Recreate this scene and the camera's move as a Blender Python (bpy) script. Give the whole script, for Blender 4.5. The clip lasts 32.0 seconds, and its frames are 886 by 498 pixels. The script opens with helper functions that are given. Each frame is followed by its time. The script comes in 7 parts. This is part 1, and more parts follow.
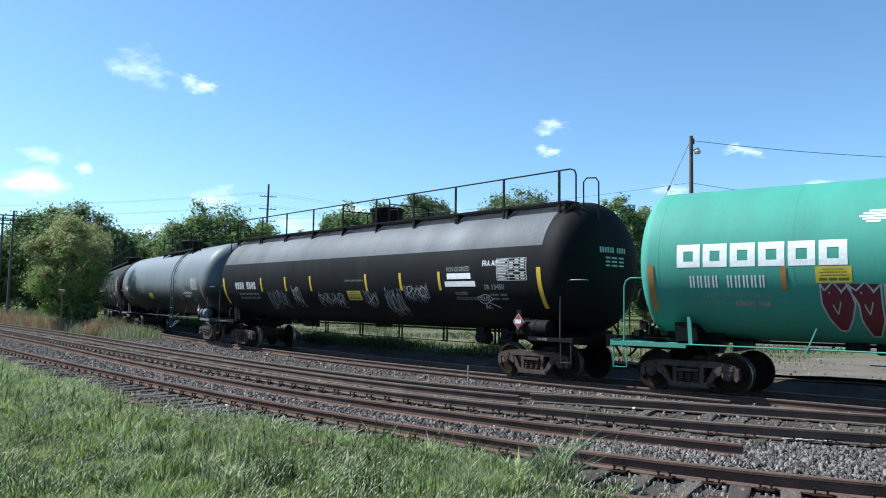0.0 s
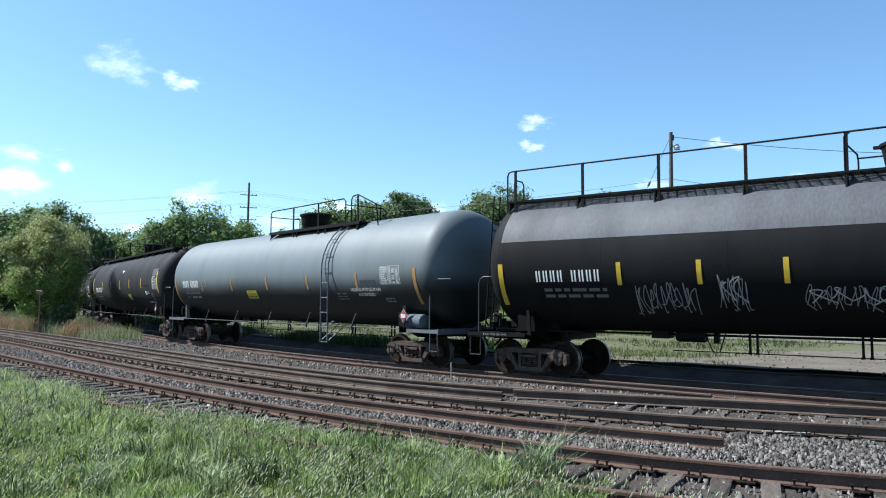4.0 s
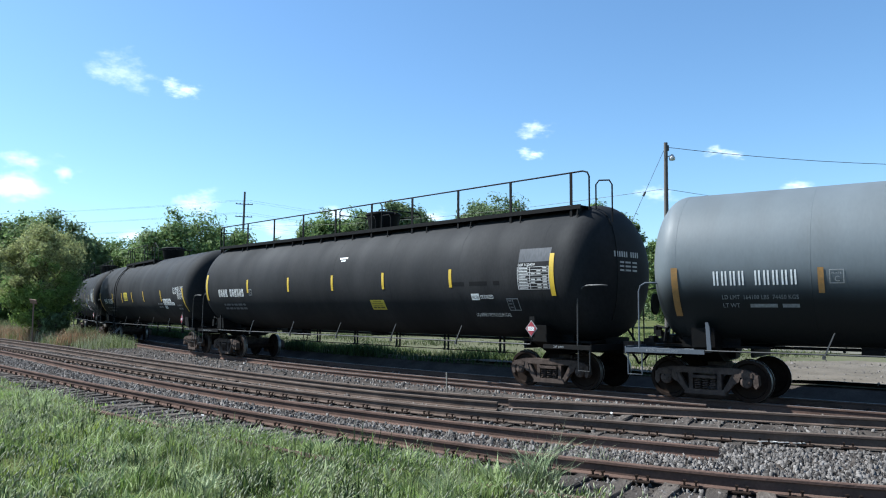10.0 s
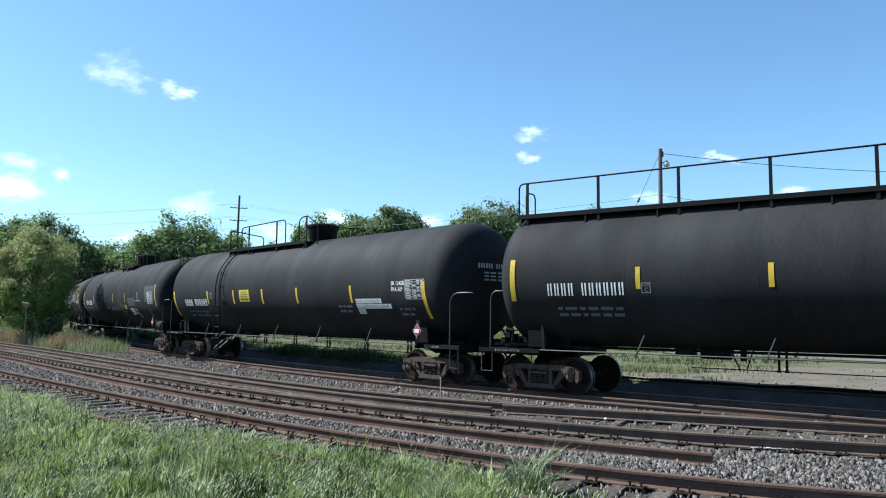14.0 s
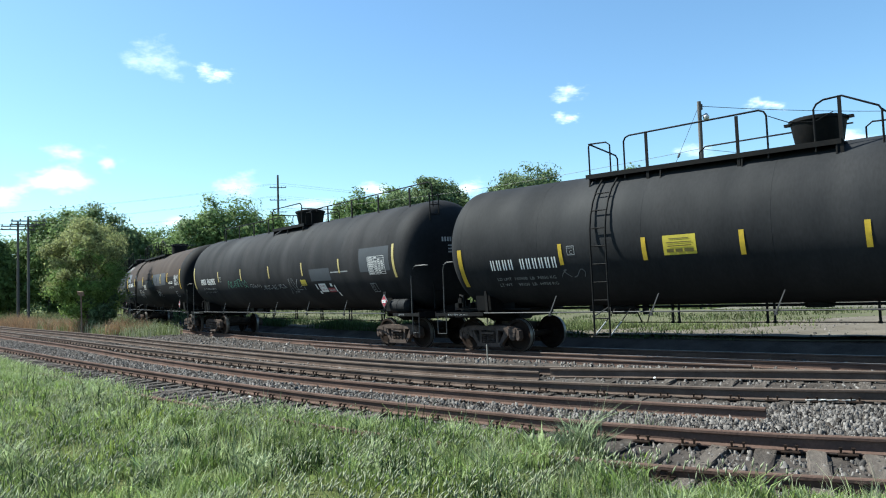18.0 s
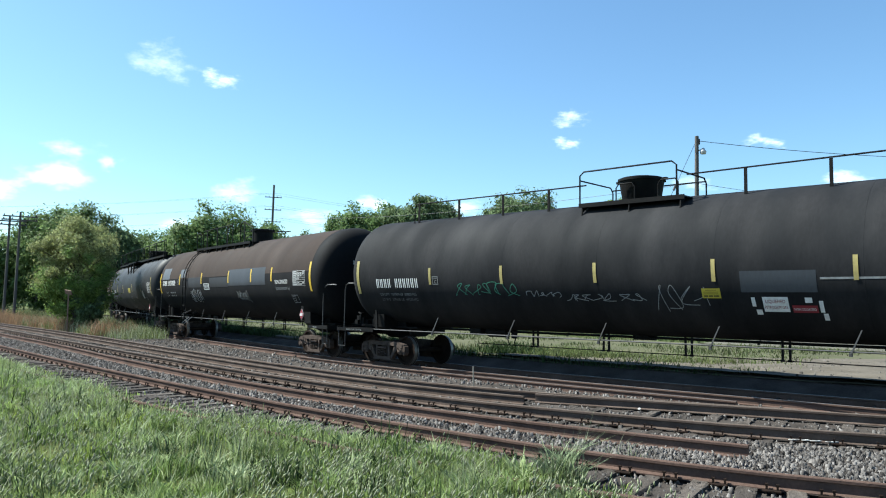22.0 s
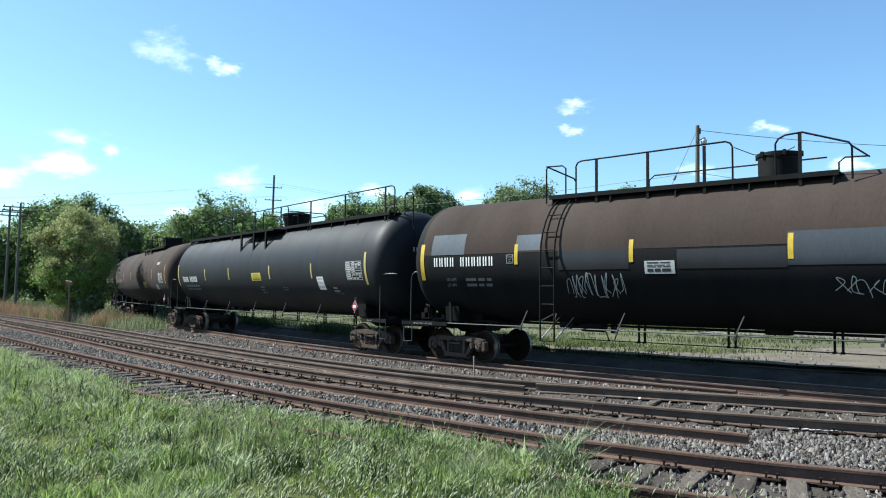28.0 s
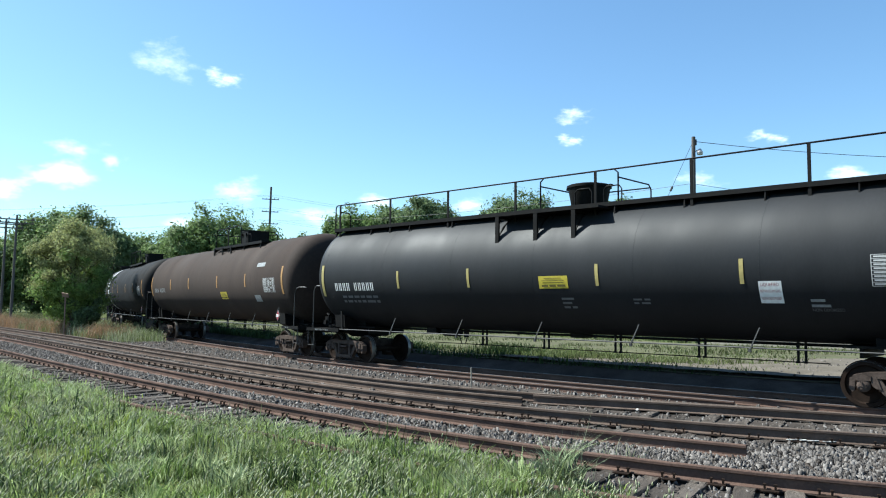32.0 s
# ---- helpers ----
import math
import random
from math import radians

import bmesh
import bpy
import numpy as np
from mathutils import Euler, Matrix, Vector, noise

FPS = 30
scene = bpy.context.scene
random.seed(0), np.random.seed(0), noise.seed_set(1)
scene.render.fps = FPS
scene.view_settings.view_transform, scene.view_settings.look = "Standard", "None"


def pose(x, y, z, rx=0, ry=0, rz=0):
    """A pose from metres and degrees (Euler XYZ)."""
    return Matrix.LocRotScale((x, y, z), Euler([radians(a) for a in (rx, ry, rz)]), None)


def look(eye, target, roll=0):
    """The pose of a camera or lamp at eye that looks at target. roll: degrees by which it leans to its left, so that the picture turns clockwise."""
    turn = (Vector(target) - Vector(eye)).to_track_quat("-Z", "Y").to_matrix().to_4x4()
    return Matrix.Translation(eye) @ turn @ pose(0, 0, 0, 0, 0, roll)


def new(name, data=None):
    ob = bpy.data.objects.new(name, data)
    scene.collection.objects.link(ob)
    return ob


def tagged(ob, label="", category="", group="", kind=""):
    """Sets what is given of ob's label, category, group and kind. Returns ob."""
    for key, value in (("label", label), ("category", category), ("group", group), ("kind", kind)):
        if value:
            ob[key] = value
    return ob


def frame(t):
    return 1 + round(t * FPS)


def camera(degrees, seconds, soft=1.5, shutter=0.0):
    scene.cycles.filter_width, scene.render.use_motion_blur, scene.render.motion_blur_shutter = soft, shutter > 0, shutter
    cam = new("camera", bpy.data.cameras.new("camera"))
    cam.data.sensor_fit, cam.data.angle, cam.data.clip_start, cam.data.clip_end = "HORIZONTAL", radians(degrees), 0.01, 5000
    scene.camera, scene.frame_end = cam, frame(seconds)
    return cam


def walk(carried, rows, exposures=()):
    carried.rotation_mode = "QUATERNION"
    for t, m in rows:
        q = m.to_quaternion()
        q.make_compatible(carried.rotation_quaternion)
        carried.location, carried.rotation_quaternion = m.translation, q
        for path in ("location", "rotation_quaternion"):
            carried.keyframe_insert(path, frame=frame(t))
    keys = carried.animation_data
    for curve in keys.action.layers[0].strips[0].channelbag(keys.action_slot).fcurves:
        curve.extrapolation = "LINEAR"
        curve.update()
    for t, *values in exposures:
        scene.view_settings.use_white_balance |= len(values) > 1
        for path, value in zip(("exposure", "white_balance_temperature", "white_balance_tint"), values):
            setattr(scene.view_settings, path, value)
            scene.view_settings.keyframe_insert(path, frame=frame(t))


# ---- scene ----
cam = camera(61.3, 32.0, soft=1.1)
EYE = (0.0, 0.0, 1.79)
# seconds, yaw, pitch, roll of the camera
TURNS = [
    (0, -0.00, 4.12, -0.69), (0.5, 0.12, 3.86, -1.12), (1, -0.02, 4.04, -0.90), (1.5, -0.38, 4.28, -0.34),
    (2, -0.84, 4.26, -0.06), (2.5, -1.04, 4.04, -0.05), (3, -1.21, 3.84, 0.13), (3.5, -1.28, 3.89, 0.01),
    (5.5, -1.48, 4.10, -0.53), (6, -1.80, 4.32, -0.39), (6.5, -1.76, 4.49, 0.04), (7, -1.80, 4.57, 0.52),
    (7.5, -1.71, 4.69, 0.44), (8, -1.53, 4.81, -0.05), (8.5, -1.23, 4.88, 0.11), (9, -1.48, 4.73, -0.04),
    (9.5, -1.66, 4.66, -0.10), (10, -1.68, 4.66, -0.23), (10.5, -2.03, 4.69, -0.26), (11, -2.14, 4.61, -0.34),
    (11.5, -2.39, 4.83, -0.73), (12, -2.33, 4.82, -0.72), (12.5, -2.27, 4.68, -0.61), (13, -2.19, 4.81, -0.49),
    (13.5, -2.18, 4.95, -0.51), (15.5, -0.96, 5.77, 0.52), (16, 0.02, 6.20, 0.63), (16.5, 0.70, 5.76, 0.74),
    (17, 0.82, 4.29, 2.23), (17.5, 0.96, 3.29, 1.71), (18, 1.16, 2.70, 2.51), (18.5, 1.13, 3.22, 1.20),
    (19, 1.27, 3.82, -0.19), (19.5, 1.44, 3.90, -0.16), (20, 2.04, 3.50, -0.13), (20.5, 2.27, 3.50, -0.25),
    (21, 1.61, 3.70, -0.27), (21.5, 0.83, 4.02, -0.13), (22, 0.39, 4.16, -0.69), (22.5, 0.13, 4.08, -0.75),
    (23, -0.18, 4.10, -0.51), (23.5, 0.08, 4.15, -0.53), (24, 0.58, 4.10, -0.71), (24.5, 0.54, 3.91, -0.75),
    (25, 0.61, 3.64, -0.70), (25.5, 0.69, 3.50, -0.66), (27.5, 0.38, 3.20, -0.69), (28, 0.43, 3.40, -0.59),
    (28.5, 0.56, 3.39, -0.60), (29, 0.53, 3.46, -0.79), (29.5, 0.37, 3.71, -0.81), (30, 0.42, 3.78, -0.84),
    (30.5, 0.71, 3.89, -1.01), (31, 0.63, 3.89, -1.03), (31.5, 0.39, 4.01, -0.74), (32, 0.21, 4.27, -0.47),
]
walk(cam, [(t, pose(*EYE, 90 + p, r, y)) for t, y, p, r in TURNS], [(0, 0.9, 5750, 5), (1, 1.02, 5900, 4), (3, 1.05, 5900, 5), (6, 1.06, 5900, 5), (9, 0.96, 5800, 6), (12, 1.06, 5900, 4), (16, 1.0, 5850, 4), (17, 1.0, 5950, 3), (18, 1.12, 6100, 1), (32, 1.13, 6050, 2)])

# ---- light ----
SUN = Vector((-0.86, 0.21, 1.0)).normalized()
world = bpy.data.worlds.new("sky")
scene.world = world
world.use_nodes = True
wn = world.node_tree
wn.nodes.clear()
sky = wn.nodes.new("ShaderNodeTexSky")
sky.sky_type, sky.sun_disc = "NISHITA", False
sky.sun_elevation = math.asin(SUN.z)
sky.sun_rotation = math.atan2(SUN.x, SUN.y)
sky.air_density, sky.dust_density, sky.ozone_density = 1.0, 0.45, 2.6
bg = wn.nodes.new("ShaderNodeBackground")
bg.inputs["Strength"].default_value = 0.09
out = wn.nodes.new("ShaderNodeOutputWorld")
hue = wn.nodes.new("ShaderNodeVectorMath")
hue.operation = "MULTIPLY"
hue.inputs[1].default_value = (0.88, 0.99, 1.03)
wn.links.new(sky.outputs[0], hue.inputs[0])
wn.links.new(hue.outputs[0], bg.inputs[0])
wn.links.new(bg.outputs[0], out.inputs[0])
sun = new("sun", bpy.data.lights.new("sun", "SUN"))
sun.data.energy, sun.data.angle, sun.data.color = 5.4, radians(0.55), (1.0, 0.96, 0.9)
sun.matrix_world = look((0, 0, 60), Vector((0, 0, 60)) - SUN)


# ---- materials ----
def mat(name, color, rough=0.6, metal=0.0, vary=0.25, scale=3.0, fine=40.0, bump=0.1, dirt=None, dirt_amount=0.0,
        per_object=0.0, per_island=0.0, spec=0.5, stretch=None, trans=0.0, belly=None, blotch=0.0):
    """Paint, metal, stone or soil: base colour varied by noise at two scales, with optional stains of a second colour."""
    m = bpy.data.materials.new(name)
    m.use_nodes = True
    nt = m.node_tree
    b = nt.nodes["Principled BSDF"]
    b.inputs["Roughness"].default_value, b.inputs["Metallic"].default_value = rough, metal
    b.inputs["Specular IOR Level"].default_value = spec
    tc = nt.nodes.new("ShaderNodeTexCoord")
    src = tc.outputs["Object"]
    if stretch:
        mp = nt.nodes.new("ShaderNodeMapping")
        mp.inputs["Scale"].default_value = stretch
        nt.links.new(src, mp.inputs[0])
        src = mp.outputs[0]

    def noise_tex(sc, detail=4.0):
        n = nt.nodes.new("ShaderNodeTexNoise")
        n.inputs["Scale"].default_value, n.inputs["Detail"].default_value = sc, detail
        nt.links.new(src, n.inputs["Vector"])
        return n.outputs["Fac"]

    def math_node(op, a, c):
        n = nt.nodes.new("ShaderNodeMath")
        n.operation = op
        for k, v in enumerate((a, c)):
            if isinstance(v, float):
                n.inputs[k].default_value = v
            else:
                nt.links.new(v, n.inputs[k])
        return n.outputs[0]

    big, small = noise_tex(scale), noise_tex(fine, 6.0)
    f = math_node("ADD", math_node("MULTIPLY", big, 1.2), math_node("MULTIPLY", small, 0.8))
    value = math_node("ADD", math_node("MULTIPLY", math_node("SUBTRACT", f, 1.0), vary * 2.0), 1.0)
    if per_object:
        oi = nt.nodes.new("ShaderNodeObjectInfo")
        value = math_node("MULTIPLY", value, math_node("ADD", math_node("MULTIPLY", oi.outputs["Random"], per_object * 2), 1.0 - per_object))
    if per_island:
        ge = nt.nodes.new("ShaderNodeNewGeometry")
        value = math_node("MULTIPLY", value, math_node("ADD", math_node("MULTIPLY", ge.outputs["Random Per Island"], per_island * 2), 1.0 - per_island))
    base = nt.nodes.new("ShaderNodeRGB")
    base.outputs[0].default_value = (*color, 1)
    col = base.outputs[0]
    if dirt:
        mx = nt.nodes.new("ShaderNodeMixRGB")
        mx.inputs[2].default_value = (*dirt, 1)
        ramp = nt.nodes.new("ShaderNodeMapRange")
        ramp.inputs["From Min"].default_value, ramp.inputs["From Max"].default_value = 0.5 - 0.25 * dirt_amount, 0.72
        nt.links.new(noise_tex(scale * 2.3, 8.0), ramp.inputs[0])
        nt.links.new(math_node("MULTIPLY", ramp.outputs[0], dirt_amount), mx.inputs[0])
        nt.links.new(col, mx.inputs[1])
        col = mx.outputs[0]
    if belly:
        # lower flank darkened for grime and for shade, with a ragged upper edge
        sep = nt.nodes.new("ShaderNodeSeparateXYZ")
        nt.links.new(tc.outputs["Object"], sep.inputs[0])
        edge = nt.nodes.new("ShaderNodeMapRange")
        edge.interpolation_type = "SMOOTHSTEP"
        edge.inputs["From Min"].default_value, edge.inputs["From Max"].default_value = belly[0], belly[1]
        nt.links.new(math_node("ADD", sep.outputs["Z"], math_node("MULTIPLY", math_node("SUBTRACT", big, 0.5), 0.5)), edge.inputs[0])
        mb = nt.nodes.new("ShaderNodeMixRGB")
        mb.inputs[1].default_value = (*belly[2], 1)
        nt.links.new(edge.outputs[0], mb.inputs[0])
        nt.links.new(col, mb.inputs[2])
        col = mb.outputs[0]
    vm = nt.nodes.new("ShaderNodeVectorMath")
    vm.operation = "SCALE"
    nt.links.new(col, vm.inputs[0])
    nt.links.new(value, vm.inputs["Scale"])
    nt.links.new(vm.outputs[0], b.inputs["Base Color"])
    rr = math_node("ADD", math_node("MULTIPLY", math_node("SUBTRACT", small, 0.5), 0.25 if bump else 0.06), rough)
    if blotch:
        rr = math_node("ADD", rr, math_node("MULTIPLY", math_node("SUBTRACT", noise_tex(scale * 1.7, 5.0), 0.5), blotch))
    nt.links.new(rr, b.inputs["Roughness"])
    if bump:
        bp = nt.nodes.new("ShaderNodeBump")
        bp.inputs["Strength"].default_value, bp.inputs["Distance"].default_value = bump, 0.02
        nt.links.new(small, bp.inputs["Height"])
        nt.links.new(bp.outputs[0], b.inputs["Normal"])
    if trans:
        tr = nt.nodes.new("ShaderNodeBsdfTranslucent")
        nt.links.new(vm.outputs[0], tr.inputs[0])
        ms = nt.nodes.new("ShaderNodeMixShader")
        ms.inputs[0].default_value = trans
        nt.links.new(b.outputs[0], ms.inputs[1])
        nt.links.new(tr.outputs[0], ms.inputs[2])
        nt.links.new(ms.outputs[0], nt.nodes["Material Output"].inputs[0])
    return m


def paint(name, color, dust=(0.12, 0.1, 0.08), amount=0.35, rough=0.42, streak=0.3, spec=None, belly=None):
    """Tank paint: fine vertical streaks, dust blotches."""
    return mat(name, color, rough + 0.3, 0.0, streak, 0.55, 22.0, 0.0, dust, amount, stretch=(1.0, 0.35, 0.35), spec=spec or 0.3, blotch=0.3, belly=belly)


